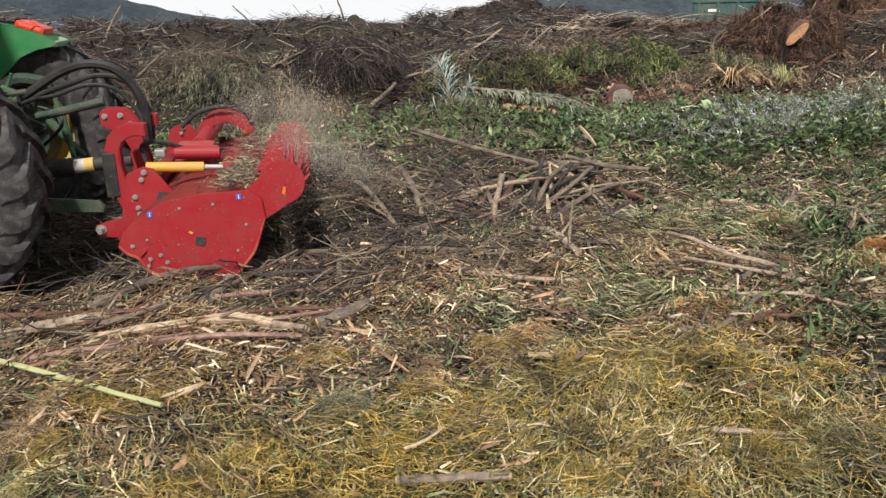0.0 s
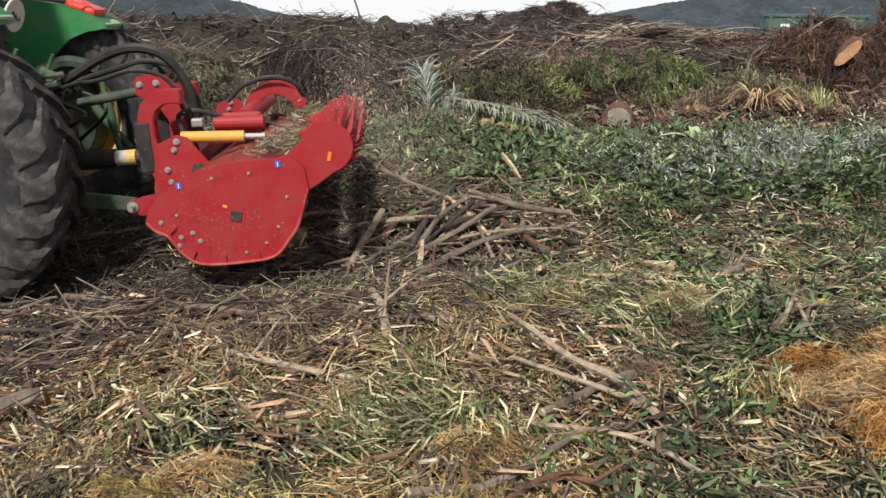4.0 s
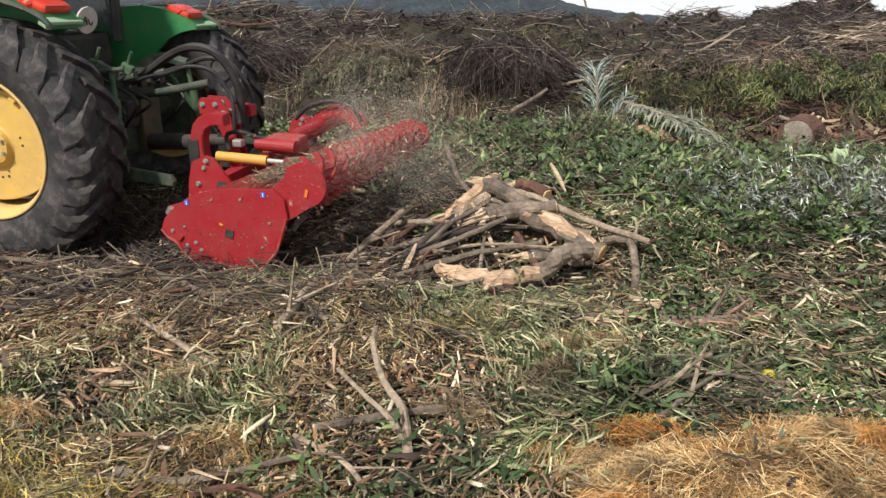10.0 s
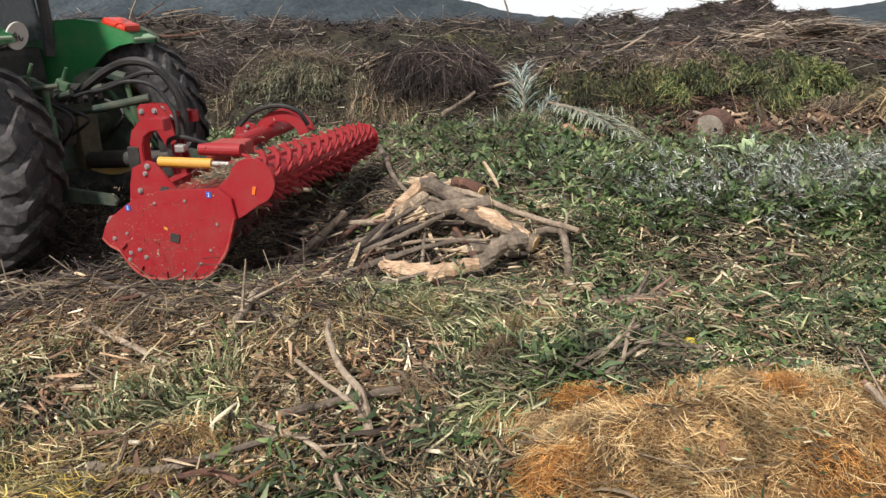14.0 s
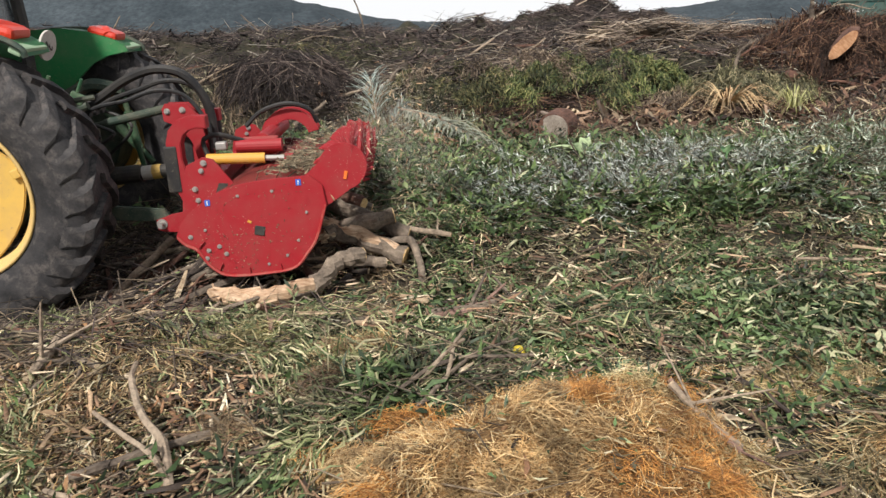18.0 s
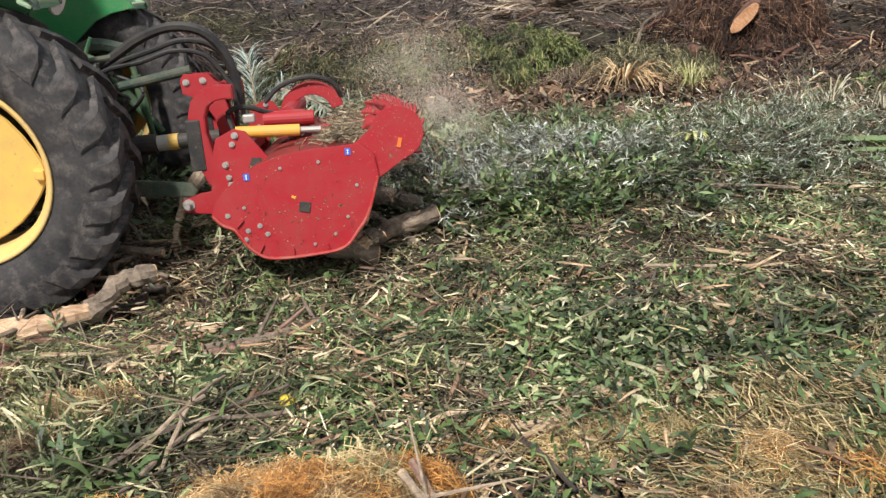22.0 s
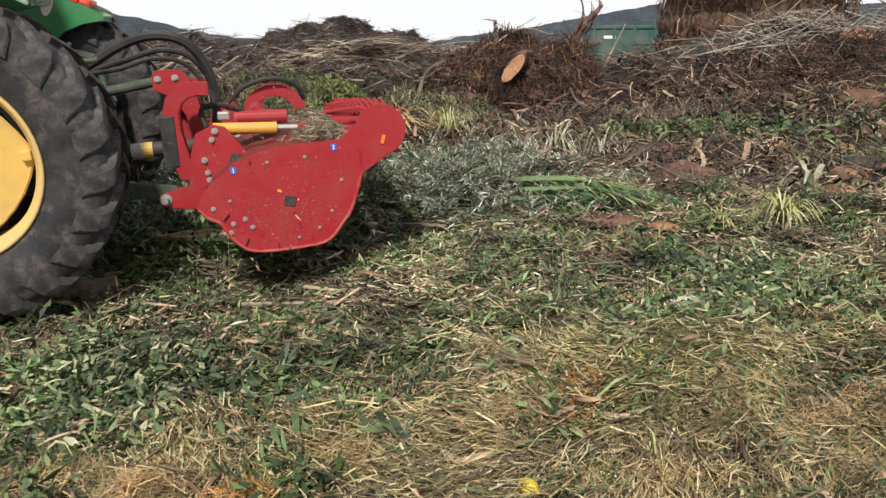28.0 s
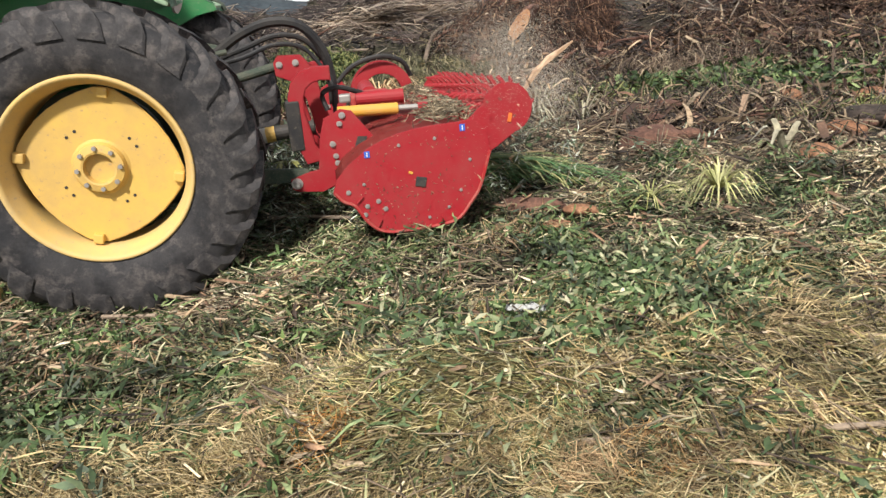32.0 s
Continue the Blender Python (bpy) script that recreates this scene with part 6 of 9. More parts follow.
def bank():
    """Brushwood over the long bank."""
    w = lambda x, y: np.clip((y - 6.6) / 1.2, 0.06, 1) * np.clip(0.75 + 0.5 * noise2(x, y, 1.3, 35), 0.12, 1)
    x, y = spread(25000, -14, 6.8, 6.4, 16.5, w, 31)
    stuff(pieces("brushwood_bank", "stick", x, y, M_BRUSH, (0.2, 0.9), (0.006, 0.016), lift=0.06, tilt=10, bend=0.18, seed=31), "long bank of dark dead brushwood", "brushwood")
    x, y = spread(9000, -13, 9, 6.0, 14, w_any, 32)
    stuff(pieces("brushwood_litter", "shard", x, y, M_BRUSH, (0.08, 0.3), (0.02, 0.06), (0.008, 0.03), lift=0.05, tilt=20, seed=32), "dark bark and broken wood on the bank", "brushwood")
    x, y = spread(900, -12, 6.5, 7.6, 14, w, 231)
    stuff(pieces("pale_sticks", "stick", x, y, M_GREYSTICK, (0.25, 0.9), (0.008, 0.020), lift=0.10, tilt=18, bend=0.15, seed=231), "weathered grey sticks scattered over the bank", "sticks")
    # olive bush, dark overhang, green conifer brush, wilted mat
    rough_heap("olive_bush", 8000, (-4.45, 7.75, 0.30), (1.0, 0.60, 0.46), M_OLIVEL, "faded olive bush hanging over the bank's edge", 33, (0.04, 0.12))
    shell("olive_bush_twigs", "twig", 700, (-4.45, 7.75, 0.38), (0.9, 0.6, 0.48), M_TWIG, (0.2, 0.5), (0.004, 0.010), "bare twigs in the olive bush", "twigs", 133)
    shell("brush_overhang", "stick", 3800, (-2.35, 7.75, 0.42), (0.95, 0.58, 0.46), M_BRUSH, (0.15, 0.6), (0.005, 0.016), "dark brushwood overhanging a hollow in the bank", "brushwood", 36, low=-8)
    shell("brush_overhang", "stick", 3200, (-6.6, 8.0, 0.40), (1.3, 0.7, 0.42), M_BRUSH, (0.15, 0.6), (0.005, 0.016), "dark brown brushwood slumped at the bank's edge", "brushwood", 37, low=-8)
    rough_heap("green_brush", 19000, (2.05, 7.50, 0.22), (1.35, 0.76, 0.58), M_NEEDLE, "heap of drooping yellow-green conifer brush on the bank", 34)
    rough_heap("green_brush", 13000, (0.0, 7.58, 0.18), (1.1, 0.70, 0.52), M_NEEDLED, "heap of dull olive-green conifer brush on the bank", 35)
    # dark sticks added to make up the missing shade under the conifer brush
    shell("brush_overhang", "stick", 1500, (1.2, 7.05, -0.05), (1.5, 0.35, 0.30), M_ROOTD, (0.10, 0.4), (0.006, 0.018), "dark red-brown sticks deepening the shade under the conifer brush", "roots", 335, low=-10)
    rough_heap("brown_brush", 5000, (1.0, 7.95, 0.52), (1.6, 0.55, 0.36), M_STALKB, "dead brown sprays over the conifer brush", 135)
    rough_heap("wilted_mat", 6000, (4.0, 7.1, 0.10), (0.95, 0.70, 0.42), M_WILT, "wilted grey-green mat of palm leaf and grass", 38, (0.06, 0.26))
    rough_heap("wilted_mat", 4000, (3.1, 6.75, 0.04), (0.7, 0.5, 0.26), M_STALKB, "wilted brown mat of twigs and grass", 138, (0.06, 0.3))
    rough_heap("leafy_heap", 3500, (-0.35, 6.35, 0.0), (0.9, 0.55, 0.20), M_WILT, "low heap of wilted leaves under a palm frond", 238, (0.06, 0.22))
    x, y, z = cloud(1500, -1.9, 10.4, 1.2, 0.6, 235, 0.22)
    stuff(pieces("green_brush", "blade", x, y, M_NEEDLED, (0.07, 0.22), (0.003, 0.009), tilt=30, bend=0.35, seed=235, z=z, up=-20), "dark green sprays on the brushwood", "brush")
    # dry stalks along the foot
    stems("dry_stalks", 1500, -7.4, -5.2, 6.6, 7.4, M_STALKB, (0.15, 0.45), (0.004, 0.010), "thicket of dry brown stalks at the bank's foot", 39)
    stems("dry_stalks", 420, -3.5, -2.5, 6.7, 7.5, M_TAN, (0.15, 0.45), (0.004, 0.010), "pale dry grass hanging at the bank's foot", 139, 60, 30)
    stems("dry_stalks", 900, -5.2, -3.4, 6.5, 7.2, M_STALKB, (0.10, 0.32), (0.003, 0.008), "short brown stalks below the olive bush", 140)
    stems("green_stalks", 900, -1.7, 0.3, 5.9, 6.9, M_SILVER, (0.15, 0.42), (0.005, 0.012), "grey-green blades standing below the bank", 141, 50)
    x, y, z = cloud(3500, -8.5, 6.9, 2.5, 0.9, 239, 0.2)
    stuff(pieces("dry_stalks", "blade", x, y, M_PALE, (0.15, 0.45), (0.004, 0.01), tilt=35, bend=0.2, seed=239, z=z), "dry grass stalks at the foot of the bank", "grass")
    # root and leaf scraps lying in the trough
    for k, (cx, cy, rx, ry, n, mt) in enumerate(((1.15, 5.75, 0.85, 0.35, 800, M_ROOT), (2.6, 6.1, 0.9, 0.45, 900, M_TAN), (2.5, 6.2, 1.0, 0.5, 900, M_ROOT), (4.4, 5.9, 1.0, 0.6, 900, M_ROOT))):
        x, y, z = cloud(n, cx, cy, rx, ry, 335 + k, 0.16)
        stuff(pieces("scraps", "curl", x, y, mt, (0.08, 0.32), (0.012, 0.05), tilt=30, bend=0.25, seed=335 + k, z=z), "torn brown leaf bases and bark below the bank", "bark")
    # pale canes and dark mound
    g = np.random.default_rng(40)
    for k, (n, cx, cy, sx, sy, yaw) in enumerate(((420, 3.6, 11.0, 0.7, 0.40, 0.22), (420, 4.7, 10.9, 0.75, 0.40, -0.18), (180, 2.9, 10.6, 0.6, 0.4, -0.5))):
        x, y = g.normal(cx, sx, n), g.normal(cy, sy, n)
        z = ground_z(x, y) + g.uniform(0.04, 0.26, n)
        stuff(pieces("cane_pile", "curl", x, y, M_CANE, (0.5, 1.5), (0.022, 0.05), tilt=5, bend=0.10, seed=440 + k, z=z, yaw=np.full(n, yaw), arc=0.08), "pile of pale dry palm canes", "canes")
    x, y, z = cloud(7000, 4.3, 16.9, 2.4, 1.5, 41, 0.06)
    stuff(pieces("brown_mound", "stick", x, y, M_BRUSH, (0.08, 0.32), (0.012, 0.028), tilt=14, seed=41, z=z), "dark brown mound of fine brush", "brushwood")
    x, y, z = cloud(1500, 6.0, 10.3, 1.1, 1.0, 42, 0.16)
    stuff(pieces("red_brush", "stick", x, y, M_ROOT, (0.25, 0.8), (0.008, 0.02), tilt=22, seed=42, z=z), "tangle of red-brown dead stems", "brushwood")
    # root heap: fine roots hanging over an undercut mass
    shell("root_heap", "stick", 6500, (5.65, 7.75, 0.42), (1.12, 0.62, 0.56), M_ROOTD, (0.10, 0.50), (0.004, 0.018), "heap of torn red-brown roots with soil", "roots", 43, low=-25, fan=0.6, sag=0.5)
    shell("root_crumbs", "shard", 1500, (5.65, 7.8, 0.36), (1.0, 0.55, 0.50), M_ROOTD, (0.06, 0.22), (0.03, 0.10), "clods and bark in the root heap", "roots", 143, low=-25, thick=(0.01, 0.04))
    # the tangle in front of it
    x, y = spread(9000, 3.9, 11, 1.4, 8.0, w_tangle, 44)
    stuff(pieces("brown_tangle", "stick", x, y, M_BRUSH, (0.12, 0.6), (0.005, 0.016), lift=0.06, tilt=22, bend=0.2, seed=44), "brown tangle of dead twigs and stems", "brushwood")
    x, y = spread(5200, 3.9, 10, 1.4, 7.5, w_tangle, 144)
    stuff(pieces("bark_scraps", "shard", x, y, M_ROOT, (0.05, 0.2), (0.015, 0.06), (0.006, 0.02), lift=0.05, tilt=25, seed=144), "red-brown bark and root scraps", "bark")
    x, y = spread(4200, 3.9, 10, 1.3, 7.0, w_tangle, 145)
    stuff(pieces("dry_leaves", "curl", x, y, M_TAN, (0.10, 0.40), (0.006, 0.022), lift=0.07, tilt=24, bend=0.25, seed=145), "dry tan palm leaf strips in the tangle", "leaves")
    x, y = spread(3200, 3.9, 10, 1.3, 6.6, w_tangle, 146)
    stuff(pieces("wilted_grass", "blade", x, y, M_WILT, (0.08, 0.30), (0.004, 0.011), lift=0.07, tilt=26, bend=0.3, seed=146), "wilted olive grass in the tangle", "grass")
    # broad torn pieces lying over the tangle
    x, y = spread(900, 4.2, 9.5, 1.4, 7.2, w_tangle, 147)
    stuff(pieces("torn_bark", "curl", x, y, M_ROOT, (0.10, 0.32), (0.025, 0.075), lift=0.08, tilt=22, bend=0.08, seed=147), "broad torn pieces of red-brown palm bark", "bark")
    x, y = spread(420, 4.2, 9.5, 1.4, 7.2, w_tangle, 149)
    stuff(pieces("pale_husks", "curl", x, y, M_TAN, (0.14, 0.45), (0.02, 0.05), lift=0.09, tilt=18, bend=0.08, seed=149), "pale dry husks and leaf bases over the tangle", "bark")
    # weeds and pale branches on the heap
    for k, (cx, cy, rx, ry, n) in enumerate(((7.4, 4.9, 0.9, 0.6, 2200), (8.6, 4.3, 0.9, 0.6, 1600), (6.2, 5.2, 0.5, 0.4, 700), (9.3, 4.6, 0.8, 0.6, 600))):
        x, y, z = cloud(n, cx, cy, rx, ry, 45 + 300 * k, 0.20)
        stuff(pieces("weeds", "leaf", x, y, M_LEAFD, (0.05, 0.12), (0.03, 0.06), tilt=35, seed=45 + k, z=z), "green broad-leaved weeds growing on the heap", "weeds")
    for k, (cx, cy, rx, ry, n) in enumerate(((5.8, 5.0, 0.7, 0.4, 1500), (7.5, 3.0, 0.8, 0.4, 1500), (9.6, 5.0, 1.0, 0.6, 600))):
        x, y, z = cloud(n, cx, cy, rx, ry, 46 + 300 * k, 0.16)
        stuff(pieces("weeds", "blade", x, y, M_NEEDLE, (0.08, 0.26), (0.006, 0.014), tilt=30, bend=0.3, seed=46 + k, z=z, up=20), "low green weeds on the tangled heap", "weeds")
    x, y, z = cloud(300, 10.2, 7.4, 1.8, 0.8, 47, 0.22)
    stuff(pieces("stick_pile", "twig", x, y, M_GREYSTICK, (0.5, 1.7), (0.008, 0.026), tilt=15, bend=0.14, seed=47, z=z + 0.03, yaw=0.35 * np.random.default_rng(4).normal(0.2, 1.0, 300)), "pile of pale grey branches", "branches")
    x, y, z = cloud(3000, 9.6, 6.8, 2.2, 1.2, 148, 0.16)
    stuff(pieces("brash_heap", "stick", x, y, M_ROOT, (0.2, 0.8), (0.008, 0.022), tilt=24, seed=148, z=z), "brown brash under the pale branches", "brushwood")
    rough_heap("brown_mat", 4200, (7.6, 6.2, 0.12), (1.3, 0.9, 0.30), M_STALKB, "brown mat of dead stems on the heap", 248, (0.08, 0.34))
    rough_heap("wilted_mat", 4200, (7.0, 5.2, 0.0), (1.2, 0.7, 0.22), M_WILT, "wilted olive weeds and grass on the heap", 249, (0.08, 0.3))
    shell("root_heap", "stick", 1800, (6.35, 7.85, 0.72), (0.48, 0.42, 0.40), M_ROOTD, (0.10, 0.45), (0.004, 0.016), "torn red-brown roots about a leaning trunk", "roots", 243, low=-35, fan=0.6, sag=0.5)
    x, y, z = cloud(3000, 12.5, 10.2, 3.0, 2.0, 48, 0.2)
    stuff(pieces("brash_heap", "stick", x, y, M_ROOT, (0.3, 1.1), (0.01, 0.028), tilt=22, seed=48, z=z), "brown brash heap before the palm stump", "brushwood")


bank()


# ------------------------------------------------------------- logs and branches
def bark_material(name, dark, light):
    m, nt, b = shader(name, 0.9)
    tc = coords(nt)
    n1, n2 = noise_of(nt, 5, 5, 0.65, tc), noise_of(nt, 38, 5, 0.7, tc)
    c = ramp(nt, n1, [(0.35, dark), (0.7, light)])
    v = ramp(nt, n2, [(0.3, (0.45, 0.45, 0.45)), (0.7, (1.25, 1.25, 1.25))])
    nt.links.new(blend(nt, 1.0, c, v, "MULTIPLY"), b.inputs["Base Color"])
    bump(nt, b, n2, 0.7, 0.012)
    return m


def wood_material(name, a, c_):
    m, nt, b = shader(name, 0.7)
    tc = coords(nt)
    mp = nt.nodes.new("ShaderNodeMapping")
    mp.inputs["Scale"].default_value = (4, 26, 26)
    nt.links.new(tc, mp.inputs["Vector"])
    n1, n2 = noise_of(nt, 3, 4, 0.6, mp.outputs[0]), noise_of(nt, 7, 4, 0.6, tc)
    c = ramp(nt, n1, [(0.35, a), (0.68, c_)])
    v = ramp(nt, n2, [(0.3, (0.65, 0.6, 0.55)), (0.65, (1.1, 1.1, 1.1))])
    nt.links.new(blend(nt, 1.0, c, v, "MULTIPLY"), b.inputs["Base Color"])
    bump(nt, b, n1, 0.5, 0.006)
    return m


M_BARK = bark_material("grey-brown bark", (0.080, 0.060, 0.046), (0.29, 0.225, 0.165))
M_BARKL = bark_material("light bark", (0.20, 0.145, 0.10), (0.46, 0.36, 0.26))
M_BARKO = bark_material("orange-brown bark", (0.20, 0.085, 0.04), (0.42, 0.22, 0.12))
M_BARKT = bark_material("torn tan bark", (0.26, 0.13, 0.07), (0.52, 0.34, 0.21))
M_BARKR = bark_material("red-brown bark", (0.085, 0.038, 0.026), (0.20, 0.10, 0.065))
M_BARKD = bark_material("dark damp bark", (0.022, 0.016, 0.013), (0.095, 0.070, 0.055))
M_WOOD = wood_material("fresh split wood", (0.36, 0.22, 0.125), (0.64, 0.47, 0.32))
M_WOODD = wood_material("dull split wood", (0.30, 0.20, 0.12), (0.66, 0.54, 0.37))
M_CUT = wood_material("sawn wood", (0.50, 0.30, 0.11), (0.68, 0.50, 0.26))


def wander(pts, amount, rng, n=5):
    out = smooth_line(pts, n)
    return [p + Vector((rng.uniform(-1, 1), rng.uniform(-1, 1), rng.uniform(-0.6, 0.6))) * amount for p in out]


M_BARKP = bark_material("pinkish split bark", (0.16, 0.085, 0.065), (0.40, 0.26, 0.20))
BARKS = {"pink": M_BARKP, "dark": M_BARKD, "grey": M_BARK, "light": M_BARKL, "red": M_BARKR}


def branch(name, pts, r0, r1, label, bark="grey", seed=0, twigs=0, torn=0.0, category="branch", drop=True, bare=None):
    """A bent branch through pts (x, y, height over the ground); torn: share of its length that is split to pale wood."""
    rng = random.Random(seed)
    base = Vector((pts[0][0], pts[0][1], gz(pts[0][0], pts[0][1])))
    ob = empty(name, Matrix.Translation(base))
    line = [Vector((x, y, (gz(x, y) if drop else 0.0) + h)) - base for x, y, h in pts]
    line = wander(line, r0 * 0.22, rng, 5)
    k = len(line)
    radii = [(r0 + (r1 - r0) * i / (k - 1)) * rng.uniform(0.9, 1.1) for i in range(k)]
    cut = int(k * torn)
    bm = bmesh.new()
    tube(bm, line[max(0, cut - 1):], radii[max(0, cut - 1):], 10 if r0 > 0.02 else 7, 0.10, rng)
    part("stem", bm, BARKS[bark], ob, smooth=False)
    if torn:
        # the split end: a tapering core with ragged splinters standing off it
        bm = bmesh.new()
        head = line[:cut + 1]
        n = len(head)
        tube(bm, head, [r0 * (0.42 + 0.50 * min(1, 1.4 * i / n)) * rng.uniform(0.8, 1.1) for i in range(n)], 7, 0.22, rng)
        wood = M_WOOD if bare else M_WOODD
        core = part("torn_wood", bm, wood, ob, "pale splintered wood")
        for j in range(6):
            a = math.tau * j / 6 + rng.uniform(-0.3, 0.3)
            o = Vector((rng.uniform(-0.3, 0.3), math.cos(a), math.sin(a))) * r0 * 0.62
            s0 = rng.randint(0, max(0, n // 2))
            s1 = rng.randint(min(n - 1, s0 + 2), n) if n > 2 else n
            seg = [p + o + Vector((rng.uniform(-1, 1), rng.uniform(-1, 1), rng.uniform(-1, 1))) * r0 * 0.14 for p in head[s0:s1]]
            if len(seg) > 1:
                bm = bmesh.new()
                tube(bm, seg, [r0 * (0.08 + 0.26 * min(1, (i + 0.2) / len(seg) * 2)) for i in range(len(seg))], 4, 0.3, rng)
                part("splinter", bm, wood, core)
        tip = head[0] - (head[1] - head[0]).normalized() * r0 * 1.6
        for j in range(3):
            o = Vector((rng.uniform(-1, 1), rng.uniform(-1, 1), rng.uniform(-1, 1))) * r0 * 0.5
            bm = bmesh.new()
            tube(bm, [head[1] + o * 0.8, head[0] + o, tip + o * 1.3], [r0 * 0.3, r0 * 0.22, r0 * 0.04], 4, 0.25, rng)
            part("splinter", bm, wood, core)
    if bare:
        # bark stripped off the upper side
        bm = bmesh.new()
        u0, u1 = int(k * bare[0]), max(int(k * bare[0]) + 2, int(k * bare[1]))
        seg = line[u0:u1 + 1]
        tube(bm, [p + Vector((0, -0.16, 0.30)) * r0 for p in seg], [r0 * (0.60 + 0.22 * math.sin(math.pi * (i + 0.6) / (len(seg) + 0.2))) * rng.uniform(0.93, 1.07) for i in range(len(seg))], 9, 0.10, rng)
        part("bare_wood", bm, M_WOOD, ob, "fresh pale wood laid bare")
    for end, d, r in ((line[-1], line[-1] - line[-2], radii[-1]),) + (() if torn else ((line[0], line[0] - line[1], radii[0]),)):
        if r > 0.012:
            bm = bmesh.new()
            d = d.normalized()
            rod(bm, end - d * 0.004, end + d * 0.006, r * 0.93, r * 0.88, 12)
            part("cut_face", bm, M_CUT if r > 0.035 else M_WOODD, ob, "pale broken end")
    for j in range(twigs):
        p = line[rng.randrange(1, k)]
        d = Vector((rng.uniform(-1, 1), rng.uniform(-1, 1), rng.uniform(0.0, 0.35))).normalized()
        bm = bmesh.new()
        ln = rng.uniform(0.10, 0.30)
        side = Vector((rng.uniform(-1, 1), rng.uniform(-1, 1), rng.uniform(-0.2, 0.5))) * ln * 0.3
        tube(bm, smooth_line([p, p + d * ln * 0.5 + side * 0.5, p + d * ln + side], 3), [r1 * 0.55, r1 * 0.5, r1 * 0.45, r1 * 0.4, r1 * 0.35, r1 * 0.3, r1 * 0.2], 5)
        part("side_twig", bm, BARKS[bark], ob)
    return tagged(ob, label, category)


PILE = {}


def log_pile():
    P = PILE
    P["top"] = branch("log", [(-1.62, 1.98, 0.30), (-1.42, 1.78, 0.28), (-1.15, 1.55, 0.24), (-0.90, 1.42, 0.16)], 0.050, 0.054, "split grey-brown log lying on the branch pile", seed=1, torn=0.28, category="log")
    P["stripped"] = branch("log", [(-1.28, 1.52, 0.25), (-1.0, 1.44, 0.20), (-0.70, 1.36, 0.10)], 0.062, 0.060, "thick log stripped to pale wood on its upper side", "grey", 2, torn=0.25, category="log", bare=(0.15, 0.9))
    P["back"] = branch("log", [(-1.52, 2.0, 0.24), (-1.3, 2.02, 0.24), (-1.11, 1.99, 0.20)], 0.045, 0.048, "short brown log at the back of the pile", seed=3, category="log")
    P["hook"] = branch("branch", [(-0.70, 1.42, 0.14), (-0.56, 1.42, 0.15), (-0.51, 1.30, 0.10), (-0.50, 1.06, 0.02)], 0.026, 0.022, "hooked bare branch leaning on the pile", seed=4)
    P["split"] = branch("log", [(-1.86, 1.25, 0.03), (-1.70, 1.55, 0.12), (-1.50, 1.80, 0.22)], 0.035, 0.05, "torn slab of pale wood with bark", "light", 5, torn=0.7, category="log")
    P["curved"] = branch("log", [(-1.62, 0.90, 0.13), (-1.44, 0.82, 0.13), (-1.22, 0.80, 0.13), (-1.02, 0.91, 0.17), (-0.90, 1.04, 0.22), (-0.76, 1.08, 0.25)], 0.060, 0.050,
           "curved brown log torn to pale wood at one end", seed=6, torn=0.40, category="log", twigs=1, bare=(0.3, 0.6))
    P["slab"] = branch("log", [(-1.78, 1.60, 0.12), (-1.60, 1.76, 0.22), (-1.46, 1.95, 0.33)], 0.055, 0.04, "torn slab of pale pinkish wood leaning on the pile", "light", 8, torn=0.85, category="log", bare=(0.3, 0.9))
    P["short"] = branch("log", [(-1.34, 1.84, 0.30), (-1.22, 1.80, 0.31), (-1.08, 1.74, 0.27)], 0.042, 0.045, "short split log on top of the pile", "red", 9, torn=0.3, category="log")
    P["end"] = branch("log", [(-1.20, 1.18, 0.12), (-1.02, 1.22, 0.13), (-0.82, 1.24, 0.10)], 0.038, 0.034, "brown log end under the pile", "grey", 10, torn=0.3, category="log")
    pale = [((-1.57, 1.66, 0.22), (-1.40, 1.38, 0.14), (-1.24, 1.09, 0.03)), ((-1.12, 0.73, 0.02), (-0.93, 0.95, 0.06)), ((-0.93, 1.0, 0.03), (-0.80, 0.76, 0.03)),
            ((-1.10, 2.05, 0.42), (-0.98, 1.95, 0.24)), ((-1.85, 0.95, 0.02), (-1.80, 1.12, 0.20)), ((-2.02, 0.55, 0.03), (-1.9, 0.85, 0.12)), ((-1.0, 0.55, 0.02), (-0.75, 0.72, 0.03)),
            ((-1.66, 1.35, 0.02), (-1.60, 1.55, 0.26))]
    for i, q in enumerate(pale):
        rng = random.Random(70 + i)
        base = Vector((q[0][0], q[0][1], gz(q[0][0], q[0][1])))
        bm = bmesh.new()
        tube(bm, wander([Vector((x, y, gz(x, y) + h)) - base for x, y, h in q], 0.003, rng, 3), [0.011] + [0.015] * (3 * (len(q) - 1) - 1) + [0.006], 4, 0.3, rng)
        ob = mesh_object("splinter", bm, M_WOODD)
        ob.matrix_basis = Matrix.Translation(base)
        tagged(ob, "long pale splinter of fresh wood on the pile", "splinter", "splinters on the pile")
    rng = random.Random(9)
    for i in range(96):
        a = rng.uniform(0, math.tau)
        x, y = (rng.gauss(-1.35, 0.38), rng.gauss(1.45, 0.36)) if i % 2 else (rng.gauss(-2.0, 0.35), rng.gauss(1.0, 0.45))
        ln = rng.uniform(0.25, 0.75)
        h = max(0.0, 0.24 - 0.35 * math.hypot(x + 1.25, y - 1.5)) * rng.random() + 0.02
        dx, dy = math.cos(a) * ln / 2, math.sin(a) * ln / 2
        r = rng.choice((0.006, 0.009, 0.012, 0.016, 0.022))
